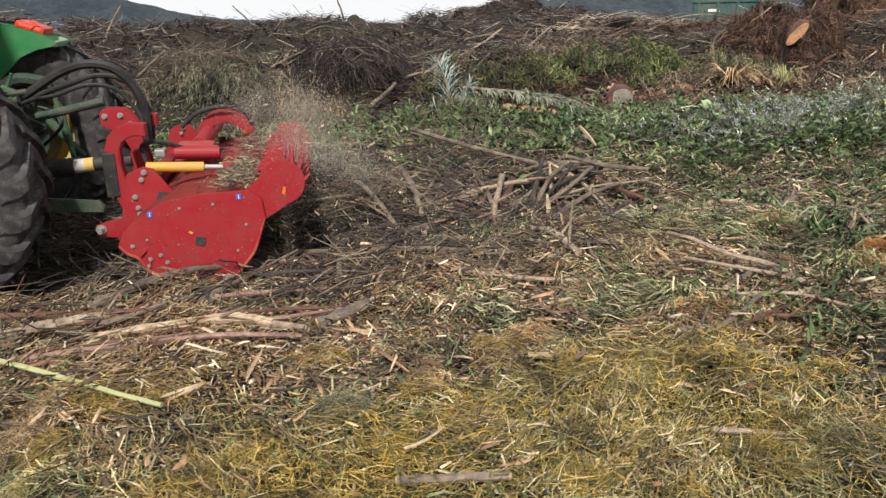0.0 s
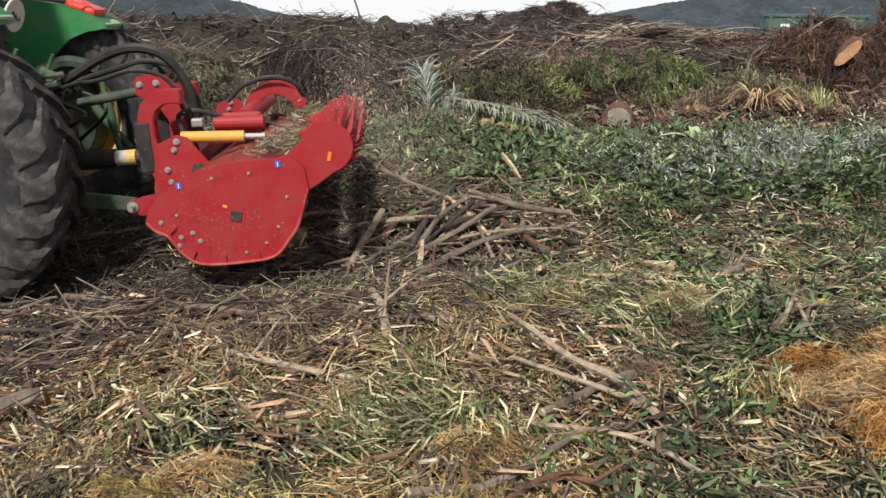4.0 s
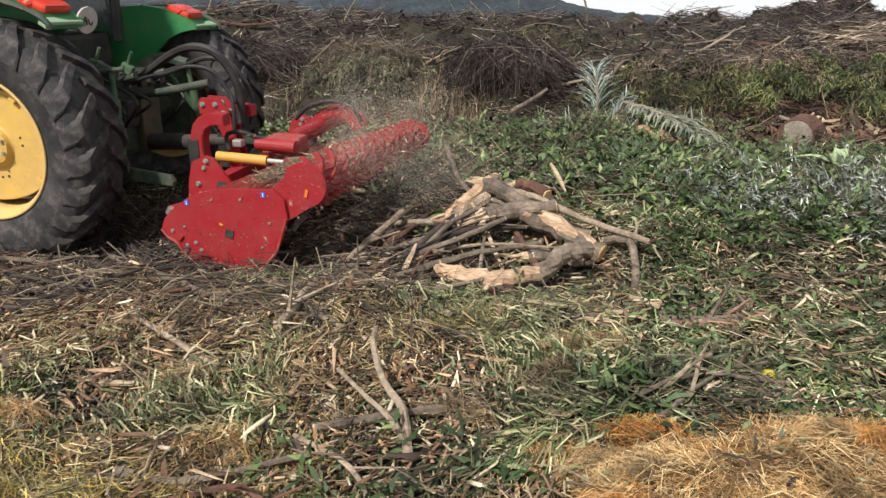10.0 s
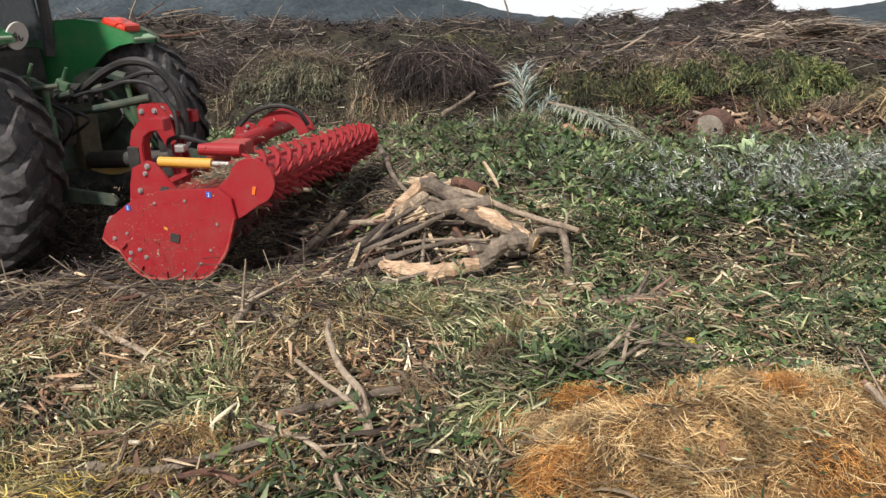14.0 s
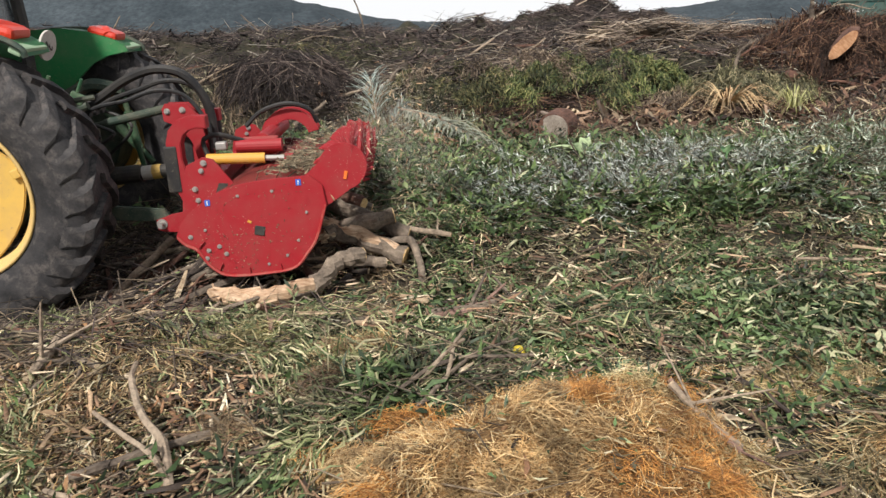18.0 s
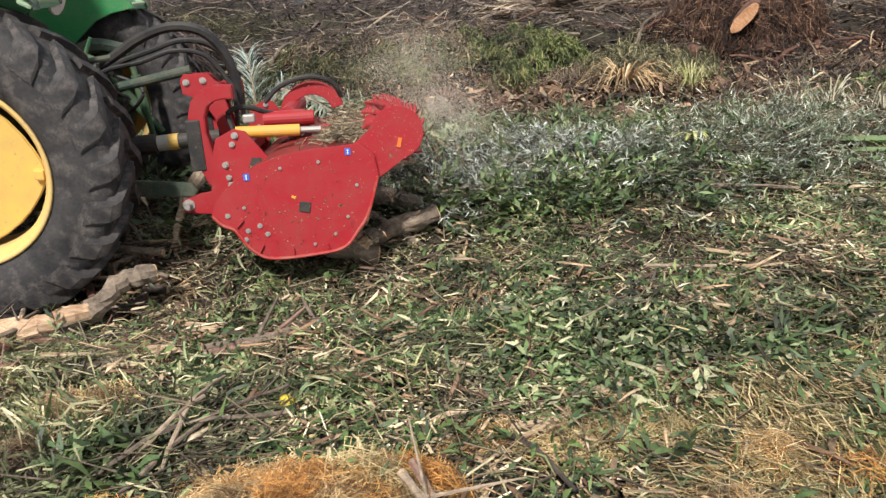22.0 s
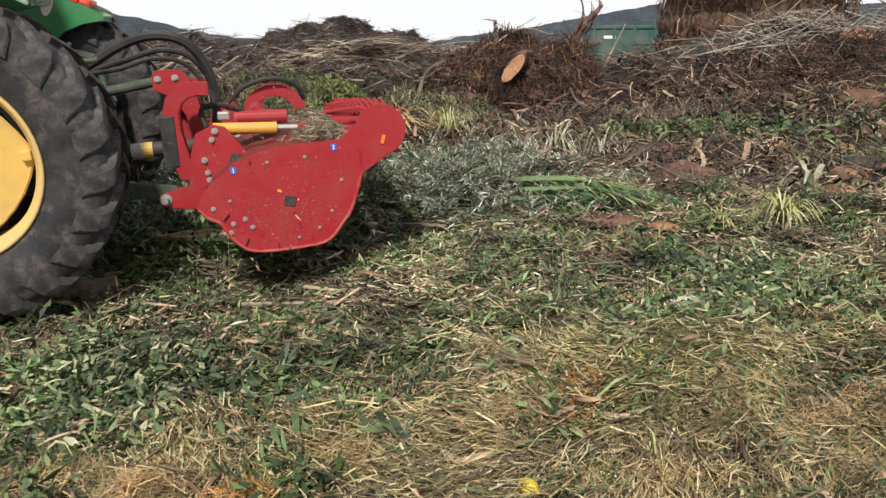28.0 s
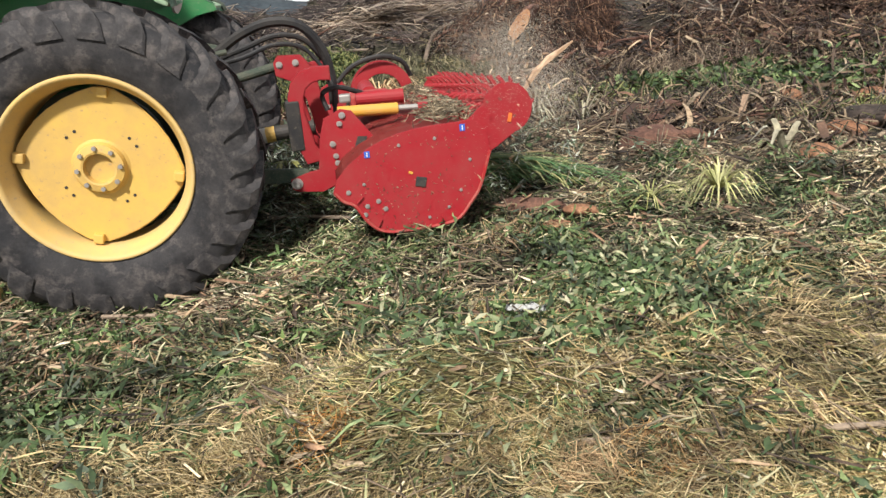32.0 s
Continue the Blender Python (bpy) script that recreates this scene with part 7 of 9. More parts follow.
        branch("branch", [(x - dx, y - dy, h), (x + rng.uniform(-0.04, 0.04), y + rng.uniform(-0.04, 0.04), h + 0.03), (x + dx, y + dy, h + rng.uniform(-0.01, 0.1))], r, r * 0.7,
               "broken bare branch in the pile", rng.choice(("dark", "grey", "grey", "red")), 100 + i)["group"] = "branches in the pile"


log_pile()


def ground_branches():
    B = [
        # curved boughs in front of the hay mound
        ([(-1.60, -0.22, 0.13), (-1.55, -0.40, 0.12), (-1.44, -0.61, 0.10), (-1.32, -0.76, 0.07), (-1.24, -0.96, 0.03)], 0.014, 0.022, "light"),
        ([(-1.66, -0.52, 0.08), (-1.50, -0.66, 0.06), (-1.36, -0.78, 0.04), (-1.25, -0.93, 0.03)], 0.010, 0.016, "light"),
        ([(-1.63, -0.84, 0.03), (-1.40, -0.74, 0.03), (-1.20, -0.63, 0.03)], 0.022, 0.024, "grey"),
        ([(-2.63, 0.43, 0.03), (-2.33, 0.78, 0.04), (-2.01, 1.26, 0.07), (-1.75, 1.45, 0.08)], 0.020, 0.016, "grey"),
        ([(-2.12, -0.10, 0.05), (-2.14, 0.23, 0.08), (-2.21, 0.66, 0.08)], 0.022, 0.020, "light"),
        ([(-2.60, 0.61, 0.04), (-1.96, 0.32, 0.05), (-1.81, 0.12, 0.03)], 0.016, 0.014, "red"),
        ([(-2.90, -0.12, 0.03), (-2.57, -0.26, 0.03), (-2.22, -0.48, 0.03)], 0.016, 0.012, "light"),
        ([(-2.10, -0.42, 0.03), (-2.04, -0.11, 0.05), (-1.98, 0.10, 0.04)], 0.012, 0.010, "grey"),
        ([(-2.15, -1.23, 0.03), (-1.89, -1.22, 0.03), (-1.56, -1.03, 0.04)], 0.016, 0.012, "grey"),
        ([(-1.19, 0.78, 0.03), (-1.15, 0.34, 0.03)], 0.012, 0.020, "red"),
        ([(-0.40, 0.45, 0.03), (-0.12, 0.48, 0.05), (0.12, 0.70, 0.06)], 0.014, 0.024, "grey"),
        ([(-0.45, -0.43, 0.02), (-0.33, -0.32, 0.07), (-0.24, -0.22, 0.12)], 0.010, 0.007, "light"),
        ([(-0.62, -0.52, 0.02), (-0.33, -0.34, 0.05), (0.05, -0.28, 0.06)], 0.010, 0.007, "grey"),
        # brush at the start
        ([(-5.25, -0.20, 0.04), (-4.95, -0.13, 0.05), (-4.75, -0.05, 0.03)], 0.030, 0.022, "light"),
        ([(-4.83, -0.24, 0.03), (-4.21, -0.32, 0.04), (-3.80, -0.48, 0.03)], 0.030, 0.018, "light"),
        ([(-3.73, -0.48, 0.04), (-3.45, -0.43, 0.04)], 0.034, 0.032, "grey"),
        ([(-5.30, -0.43, 0.05), (-4.89, -0.72, 0.05), (-4.43, -1.10, 0.04)], 0.014, 0.010, "green"),
        ([(-3.80, 0.92, 0.05), (-3.2, 0.50, 0.05), (-2.55, 0.18, 0.04)], 0.020, 0.014, "grey"),
        ([(-3.12, 1.92, 0.14), (-3.05, 1.5, 0.10), (-2.97, 1.11, 0.03)], 0.022, 0.018, "grey"),
        ([(-2.74, 2.00, 0.20), (-2.73, 1.6, 0.12), (-2.75, 1.30, 0.06)], 0.026, 0.020, "grey"),
        ([(-2.76, 0.84, 0.04), (-2.27, 0.29, 0.04), (-1.83, -0.08, 0.03)], 0.024, 0.014, "grey"),
        ([(-2.01, 1.55, 0.18), (-2.2, 1.2, 0.10), (-2.25, 1.03, 0.03)], 0.022, 0.018, "light"),
        ([(-2.33, -1.60, 0.02), (-1.90, -1.70, 0.03)], 0.012, 0.016, "red"),
        ([(-1.69, -0.88, 0.03), (-1.40, -1.07, 0.04), (-1.24, -1.30, 0.03)], 0.010, 0.008, "light"),
        ([(-1.92, -1.33, 0.02), (-1.72, -1.25, 0.06), (-1.60, -1.28, 0.06)], 0.012, 0.010, "red"),
        ([(-2.54, -1.90, 0.02), (-2.28, -2.12, 0.02)], 0.013, 0.010, "light"),
        ([(-4.28, -0.05, 0.03), (-4.15, 0.22, 0.09)], 0.030, 0.024, "grey"),
        ([(-2.25, 3.70, 0.20), (-1.72, 2.22, 0.16), (-1.19, 1.58, 0.06)], 0.022, 0.012, "grey"),
        ([(-3.62, -1.88, 0.02), (-3.28, -2.04, 0.03)], 0.018, 0.014, "grey"),
        ([(-4.9, 0.15, 0.04), (-4.45, 0.35, 0.06), (-3.9, 0.62, 0.04)], 0.022, 0.014, "grey"),
        ([(-5.6, 0.30, 0.05), (-4.9, -0.02, 0.05), (-4.3, -0.18, 0.04)], 0.018, 0.010, "red"),
        ([(-1.24, 0.76, 0.06), (-1.0, 0.68, 0.05), (-0.78, 0.58, 0.03)], 0.018, 0.010, "red"),
        # twigs and slabs by the hay mound and beyond
        ([(-0.44, -0.56, 0.04), (-0.22, -0.30, 0.07), (0.01, -0.02, 0.06)], 0.010, 0.006, "grey"),
        ([(-0.33, -0.50, 0.04), (-0.28, -0.25, 0.09), (-0.22, 0.01, 0.08)], 0.009, 0.006, "light"),
        ([(-0.38, 0.39, 0.02), (-0.09, 0.51, 0.03), (0.13, 0.71, 0.06)], 0.022, 0.026, "pink"),
        ([(1.97, -0.30, 0.02), (2.15, -0.26, 0.03), (2.34, -0.22, 0.03)], 0.014, 0.010, "dark"),
        ([(0.74, -0.43, 0.04), (0.82, -0.58, 0.04), (0.90, -0.75, 0.03)], 0.010, 0.008, "dark"),
        ([(0.96, 0.17, 0.04), (0.93, 0.0, 0.05), (0.91, -0.17, 0.03)], 0.008, 0.006, "red"),
        ([(-1.16, 0.44, 0.02), (-1.15, 0.32, 0.05), (-1.14, 0.24, 0.03)], 0.022, 0.012, "pink"),
        ([(0.43, -0.80, 0.06), (0.50, -0.94, 0.04), (0.57, -1.08, 0.03)], 0.011, 0.009, "pink"),
        # further on
        ([(-0.95, 0.30, 0.03), (-0.66, 0.40, 0.04)], 0.014, 0.018, "grey"),
        ([(-3.20, 0.38, 0.03), (-2.55, 0.86, 0.05), (-2.02, 1.30, 0.06)], 0.014, 0.010, "grey"),
        ([(-0.22, 0.54, 0.02), (0.0, 0.62, 0.06)], 0.014, 0.008, "grey"),
        ([(0.40, -0.90, 0.10), (0.48, -0.97, 0.06), (0.58, -1.05, 0.03)], 0.012, 0.010, "light"),
        ([(0.75, 1.99, 0.12), (1.02, 1.95, 0.15), (1.27, 1.88, 0.12)], 0.010, 0.007, "grey"),
        ([(4.20, -0.90, 0.02), (4.52, -0.97, 0.03)], 0.010, 0.008, "light"),
        ([(3.65, -0.78, 0.02), (4.08, -0.86, 0.03)], 0.010, 0.007, "light"),
        ([(2.50, 1.93, 0.03), (2.76, 1.84, 0.05), (3.02, 1.70, 0.04)], 0.014, 0.010, "grey"),
        ([(1.75, 0.95, 0.07), (2.06, 0.80, 0.07)], 0.010, 0.008, "light"),
        ([(-3.04, 0.22, 0.03), (-2.93, 1.00, 0.06), (-2.39, 1.29, 0.05), (-1.60, 1.36, 0.05)], 0.011, 0.008, "grey"),
    ]
    for i, (pts, r0, r1, bark) in enumerate(B):
        label = {"grey": "bare grey-brown branch lying on the chipped litter", "light": "pale stripped branch lying on the chipped litter",
                 "red": "red-brown broken branch lying on the chipped litter", "pink": "split pinkish slab of branch on the litter", "dark": "dark damp branch lying on the litter", "green": "fresh pale green stalk lying on cut grass"}[bark]
        BARKS["green"] = M_STALK
        pts = [(x, y, h + 0.02 + (0.6 * (top(x, y) - gz(x, y)) if y < 0.6 else 0.01)) for x, y, h in pts]
        q = 0.8 if i < 3 else 1.05
        branch("branch", pts, r0 * q, r1 * q, label, bark, 300 + i, twigs=2 if len(pts) > 2 and bark != "green" and i > 2 else 0, torn=0.75 if i == 14 else 0.0)
    # long bare branches fanned out beside the pile
    rng = random.Random(78)
    for i in range(58):
        x, y = rng.uniform(-2.9, -1.35), rng.uniform(0.35, 2.1)
        a, ln, r = rng.gauss(0.55, 0.45), rng.uniform(0.4, 1.1), rng.choice((0.008, 0.010, 0.014, 0.019, 0.024))
        dx, dy = math.cos(a) * ln / 2, math.sin(a) * ln / 2
        h = max(0.0, 0.16 - 0.2 * math.hypot(x + 1.6, y - 1.3)) + 0.05
        branch("branch", [(x - dx, y - dy, 0.05), (x + rng.uniform(-0.05, 0.05), y + rng.uniform(-0.08, 0.08), h), (x + dx, y + dy, h + rng.uniform(-0.02, 0.08))], r, r * 0.6,
               "long bare branch fanned out beside the pile", rng.choice(("dark", "grey", "grey", "light", "red")), 1500 + i, 1)["group"] = "branches beside the pile"
    # split red-brown poles along the lane's edge
    rng = random.Random(79)
    for i in range(12):
        x, y = rng.uniform(-5.0, -3.6), rng.uniform(-0.55, 0.0)
        a, ln, r = rng.gauss(-0.05, 0.12), rng.uniform(0.6, 1.3), rng.choice((0.008, 0.012, 0.016))
        dx, dy = math.cos(a) * ln / 2, math.sin(a) * ln / 2
        branch("branch", [(x - dx, y - dy, 0.06), (x, y + rng.uniform(-0.03, 0.03), 0.08), (x + dx, y + dy, 0.06)], r, r * 0.7, "split red-brown pole lying along the lane's edge",
               rng.choice(("red", "pink", "pink")), 1600 + i)["group"] = "poles along the lane"
    # brush piled where the mulcher starts
    rng = random.Random(77)
    for i in range(48):
        x, y = rng.uniform(-5.4, -1.9), rng.uniform(0.2, 2.6)
        a, ln, r = rng.gauss(-0.45, 0.5), rng.uniform(0.35, 1.1), rng.choice((0.006, 0.009, 0.012, 0.016))
        dx, dy = math.cos(a) * ln / 2, math.sin(a) * ln / 2
        branch("branch", [(x - dx, y - dy, 0.06), (x, y + rng.uniform(-0.06, 0.06), 0.09), (x + dx, y + dy, 0.06)], r, r * 0.6, "thin bare branch among the brush in the lane",
               rng.choice(("grey", "dark", "red", "dark")), 500 + i)["group"] = "branches in the lane"
    for i in range(26):
        x, y = rng.uniform(-5.1, -2.9), rng.uniform(-0.12, 0.62)
        a, ln, r = rng.gauss(0.62, 0.30), rng.uniform(0.45, 1.15), rng.choice((0.008, 0.011, 0.014, 0.019))
        dx, dy = math.cos(a) * ln / 2, math.sin(a) * ln / 2
        branch("branch", [(x - dx, y - dy, 0.05), (x, y + rng.uniform(-0.05, 0.05), 0.08), (x + dx, y + dy, rng.uniform(0.06, 0.16))], r, r * 0.6, "dark bare branch dragged along the lane",
               rng.choice(("dark", "dark", "grey", "red")), 700 + i)["group"] = "branches in the lane"


M_STALK = painted("green stalk", (0.40, 0.42, 0.19), amount=0.4, rough=0.6)
ground_branches()


# ------------------------------------------------------------- single things
def lump(name, x, y, size, material, label, category, seed, lift=0.0, flat=1.0, turn=0.0, segs=3):
    """A rounded uneven lump."""
    rng = random.Random(seed)
    bm = bmesh.new()
    bmesh.ops.create_icosphere(bm, subdivisions=segs, radius=1.0)
    for v in bm.verts:
        n = noise.noise(v.co * 2.1 + Vector((seed, 0, 0))) * 0.22 + noise.noise(v.co * 5 + Vector((0, seed, 0))) * 0.09
        v.co *= 1 + n
        v.co = Vector((v.co.x * size[0], v.co.y * size[1], v.co.z * size[2]))
    ob = mesh_object(name, bm, material, True)
    ob.matrix_basis = pose(x, y, gz(x, y) + lift, 0, 0, turn)
    return tagged(ob, label, category)


def lemon(x, y, label):
    bm = bmesh.new()
    spin(bm, [(0.0, -0.036), (0.006, -0.034), (0.014, -0.028), (0.024, -0.014), (0.0265, 0.0), (0.024, 0.014), (0.014, 0.028), (0.006, 0.035), (0.0, 0.038)], 20)
    bmesh.ops.remove_doubles(bm, verts=bm.verts, dist=1e-5)
    bmesh.ops.recalc_face_normals(bm, faces=bm.faces)
    ob = mesh_object("lemon", bm, M_LEMON, True)
    ob.matrix_basis = pose(x, y, top(x, y) + 0.045, 10, 20, 40)
    tagged(ob, label, "lemon", "lemons")


M_LEMON = painted("lemon peel", (0.62, 0.46, 0.03), (0.25, 0.2, 0.06), amount=0.5, rough=0.45, scale=30)
lemon(0.01, -0.09, "bright yellow lemon lying on green litter")
lemon(2.59, -0.99, "yellow lemon lying in golden straw")


def stump():
    ob = empty("log", pose(1.22, 5.58, gz(1.22, 5.58) + 0.15, 0, 0, 66) @ Matrix.Scale(1.2, 4))
    bm = bmesh.new()
    tube(bm, [(-0.22, 0, 0), (-0.1, 0.01, 0.0), (0.08, 0, 0.01), (0.2, 0.0, 0.0)], [0.15, 0.155, 0.15, 0.145], 18, 0.05, random.Random(4))
    part("stem", bm, M_BARKR, ob)
    for s in (-1, 1):
        bm = bmesh.new()
        rod(bm, (s * 0.205, 0, 0), (s * 0.228, 0, 0), 0.14, 0.135, 18)
        part("cut_face", bm, M_GREYCUT, ob, "weathered grey sawn end")
    tagged(ob, "short log with a weathered grey sawn end", "log")


M_GREYCUT = wood_material("weathered sawn wood", (0.20, 0.165, 0.135), (0.34, 0.30, 0.25))
stump()


def frond(name, base, tip, droop, leaflets, length, width, material, label, seed, rachis, splay=1.0):
    rng = random.Random(seed)
    ob = empty(name, Matrix.Translation(base))
    b = Vector((0, 0, 0))
    t = Vector(tip) - Vector(base)
    mid = t * 0.5 + Vector(droop)
    line = smooth_line([b, mid, t], 8)
    bm = bmesh.new()
    tube(bm, line, [0.022 - 0.018 * i / (len(line) - 1) for i in range(len(line))], 6)
    part("rachis", bm, rachis, ob)
    src = []
    for k in range(3):
        bm = bmesh.new()
        w = width * (0.8 + 0.2 * k)
        rows = [(0.0, 0.25, 0), (0.3, 1.0, 0.02), (0.65, 0.75, 0.0), (1.0, 0.03, -0.10 - 0.05 * k)]
        vs = [(bm.verts.new((u * length, -w * q / 2, z * length + 0.15 * w)), bm.verts.new((u * length, 0, z * length)), bm.verts.new((u * length, w * q / 2, z * length + 0.15 * w))) for u, q, z in rows]
        for p, q in zip(vs, vs[1:]):
            bm.faces.new((p[0], q[0], q[1], p[1]))
            bm.faces.new((p[1], q[1], q[2], p[2]))
        src.append(bm)
    made = [None] * 3
    up = t.normalized()
    side = up.cross(Vector((0, 1, 0.3)) if abs(up.z) > 0.45 else Vector((0, 0, 1))).normalized()
    for i in range(leaflets):
        f = 0.12 + 0.88 * i / leaflets
        p = line[min(len(line) - 1, int(f * (len(line) - 1)))]
        for s in (-1, 1):
            k = rng.randrange(3)
            d = (up * rng.uniform(0.55, 0.9) + side * s * splay * rng.uniform(0.6, 0.9) + Vector((rng.uniform(-0.25, 0.25), rng.uniform(-0.35, 0.1), rng.uniform(-0.1, 0.1)))).normalized()
            m = Matrix.Translation(p) @ d.to_track_quat("X", "Z").to_matrix().to_4x4() @ Matrix.Scale(rng.uniform(0.7, 1.05) * (1.0 - 0.45 * abs(f - 0.5)), 4)
            if made[k] is None:
                made[k] = part("leaflet", src[k], material, ob)
                made[k].matrix_basis = m
            else:
                share("leaflet", made[k], ob, m)
    return tagged(ob, label, "palm frond")


def litter1(name, stops, rough=0.6):
    return litter(name, stops, rough, 20, False)


M_FROND = litter1("silver palm leaf", [(0.0, (0.30, 0.40, 0.37)), (0.5, (0.48, 0.58, 0.54)), (1.0, (0.66, 0.72, 0.68))])
M_FRONDD = litter1("dry palm leaf", [(0.0, (0.26, 0.24, 0.15)), (0.5, (0.40, 0.36, 0.25)), (1.0, (0.52, 0.50, 0.40))])
M_FRONDS = litter1("wilted palm leaf", [(0.0, (0.13, 0.15, 0.11)), (0.5, (0.27, 0.29, 0.22)), (1.0, (0.44, 0.45, 0.36))])
M_FRONDG = litter1("green palm leaf", [(0.0, (0.045, 0.12, 0.04)), (0.5, (0.10, 0.22, 0.08)), (1.0, (0.26, 0.34, 0.15))])
M_STALKD = painted("dark green stalk", (0.10, 0.17, 0.06), amount=0.3, rough=0.6)
M_FRONDY = litter1("yellow-green blade", [(0.0, (0.30, 0.31, 0.10)), (0.5, (0.42, 0.42, 0.17)), (1.0, (0.56, 0.54, 0.27))])
M_FRONDP = litter1("pale green leaf", [(0.0, (0.18, 0.26, 0.12)), (0.5, (0.27, 0.36, 0.18)), (1.0, (0.38, 0.46, 0.27))])
M_FRONDT = litter1("tan palm leaf", [(0.0, (0.30, 0.18, 0.09)), (0.5, (0.44, 0.30, 0.16)), (1.0, (0.56, 0.43, 0.26))])
for i, (bx, by, tx, ty, th, ln) in enumerate(((-0.98, 6.70, -1.05, 6.98, 0.72, 0.40), (-0.90, 6.72, -0.62, 6.78, 0.40, 0.22))):
    frond("palm_frond", (bx, by, gz(bx, by)), (tx, ty, gz(bx, by) + th), (0.03, -0.06, 0.02), 34, ln, 0.026, M_FROND, "silvery blue-green palm frond standing in the brush", 40 + i, M_BARKL, 0.62)
frond("palm_frond", (-0.72, 6.85, gz(-0.72, 6.85) + 0.34), (0.44, 3.95, gz(0.44, 3.95) + 0.09), (0, 0, 0.10), 90, 0.46, 0.030, M_FRONDS, "dried grey-green palm frond lying down the slope", 44, M_BARKL, 0.5)
for i, (x, y, h, q) in enumerate(((-0.24, 5.30, 0.17, 0.20), (-0.08, 5.00, 0.14, 0.13), (-0.40, 5.70, 0.20, 0.13))):
    lump("bark_chunk", x, y, (q, q * 0.55, q * 0.34), M_BARKT, "torn orange palm bark beside a dried frond", "bark chunk", 60 + i, h, turn=-58)
r_ = random.Random(31)
for i in range(7):
    bx, by = 3.70 + r_.uniform(-0.08, 0.25), 2.45 + r_.uniform(-0.28, 0.12)
    tx, ty = 4.55 + r_.uniform(-0.25, 0.15), 1.80 + r_.uniform(-0.25, 0.15)
    frond("palm_frond", (bx, by, gz(bx, by) + 0.08 + 0.02 * i), (tx, ty, gz(tx, ty) + 0.05 + 0.015 * i), (0, 0, 0.05), 20, 0.34, 0.014, (M_FRONDG, M_FRONDG, M_FRONDY)[i % 3], "green palm frond lying in a bundle on the litter", 450 + i, M_STALKD, 0.35)

def tuft(name, x, y, n, length, width, material, label, seed, lean=0.5, flop=0.5, lift=0.02, rise=1.0):
    """Long strap leaves springing from one place."""
    rng = random.Random(seed)
    ob = empty(name, pose(x, y, gz(x, y) + lift))
    for i in range(n):
        a = rng.uniform(0, math.tau)
        ln = length * rng.uniform(0.6, 1.1)
        out = Vector((math.cos(a), math.sin(a), 0))
        h = ln * rng.uniform(0.25, 0.75) * rise
        line = smooth_line([(0, 0, 0), out * ln * lean * 0.5 + Vector((0, 0, h)), out * ln * lean + Vector((0, 0, h * (1 - flop) - 0.02))], 4)
        s = Vector((-out.y, out.x, 0))
        bm = bmesh.new()
        vs = []
        for k, p in enumerate(line):
            w = width * (1 - 0.85 * (k / (len(line) - 1)) ** 1.5) / 2
            vs.append((bm.verts.new(p - s * w), bm.verts.new(p + Vector((0, 0, -w * 0.3))), bm.verts.new(p + s * w)))
        for p, q in zip(vs, vs[1:]):
            bm.faces.new((p[0], q[0], q[1], p[1]))
            bm.faces.new((p[1], q[1], q[2], p[2]))
        part("blade", bm, material, ob)
    return tagged(ob, label, "tuft")


tuft("grass_tuft", 5.05, 1.14, 80, 0.34, 0.010, M_FRONDY, "drooping tuft of yellow-green strap leaves", 1, 0.85, 1.0, 0.12, 0.55)
tuft("grass_tuft", 4.72, 1.28, 34, 0.26, 0.010, M_FRONDY, "yellow-green strap leaves wilting on the litter", 2, 0.95, 0.95, 0.08, 0.5)
tuft("grass_tuft", 4.05, 5.7, 70, 0.55, 0.014, M_FRONDY, "pale yellow-green grass tuft below the root heap", 3, 0.6, 0.4, 0.06)
tuft("palm_fan", 3.40, 6.10, 110, 0.75, 0.020, M_FRONDT, "dry tan palm fan spread over the bank", 4, 1.0, 0.9, 0.20, 0.5)
tuft("palm_fan", 2.75, 6.2, 60, 0.55, 0.015, M_FRONDT, "dry tan palm leaves on the bank", 5, 1.1, 0.9, 0.10, 0.4)
tuft("grass_tuft", 4.75, 4.15, 44, 0.42, 0.018, M_FRONDD, "pale dry grass hanging over the prunings", 16, 0.9, 0.9, 0.14)
tuft("grass_tuft", 5.15, 3.95, 36, 0.38, 0.016, M_FRONDD, "pale dry grass hanging over the prunings", 26, 0.9, 0.9, 0.10)
tuft("grass_tuft", 4.4, 4.1, 30, 0.38, 0.016, M_FRONDD, "pale dry grass hanging over the prunings", 6, 0.8, 0.8, 0.12)
tuft("leaf_bunch", 1.00, 3.15, 6, 0.40, 0.12, M_FRONDP, "bunch of large pale green leaves", 7, 1.0, 0.8, 0.20, 0.35)
tuft("leaf_bunch", 1.95, 2.55, 9, 0.22, 0.04, M_FRONDG, "bunch of bright green fingered leaves", 8, 0.9, 0.6, 0.22, 0.5)
tuft("leaf_bunch", 2.62, 2.42, 6, 0.20, 0.05, M_FRONDY, "pale green leaves on the prunings", 9, 0.9, 0.7, 0.22, 0.5)
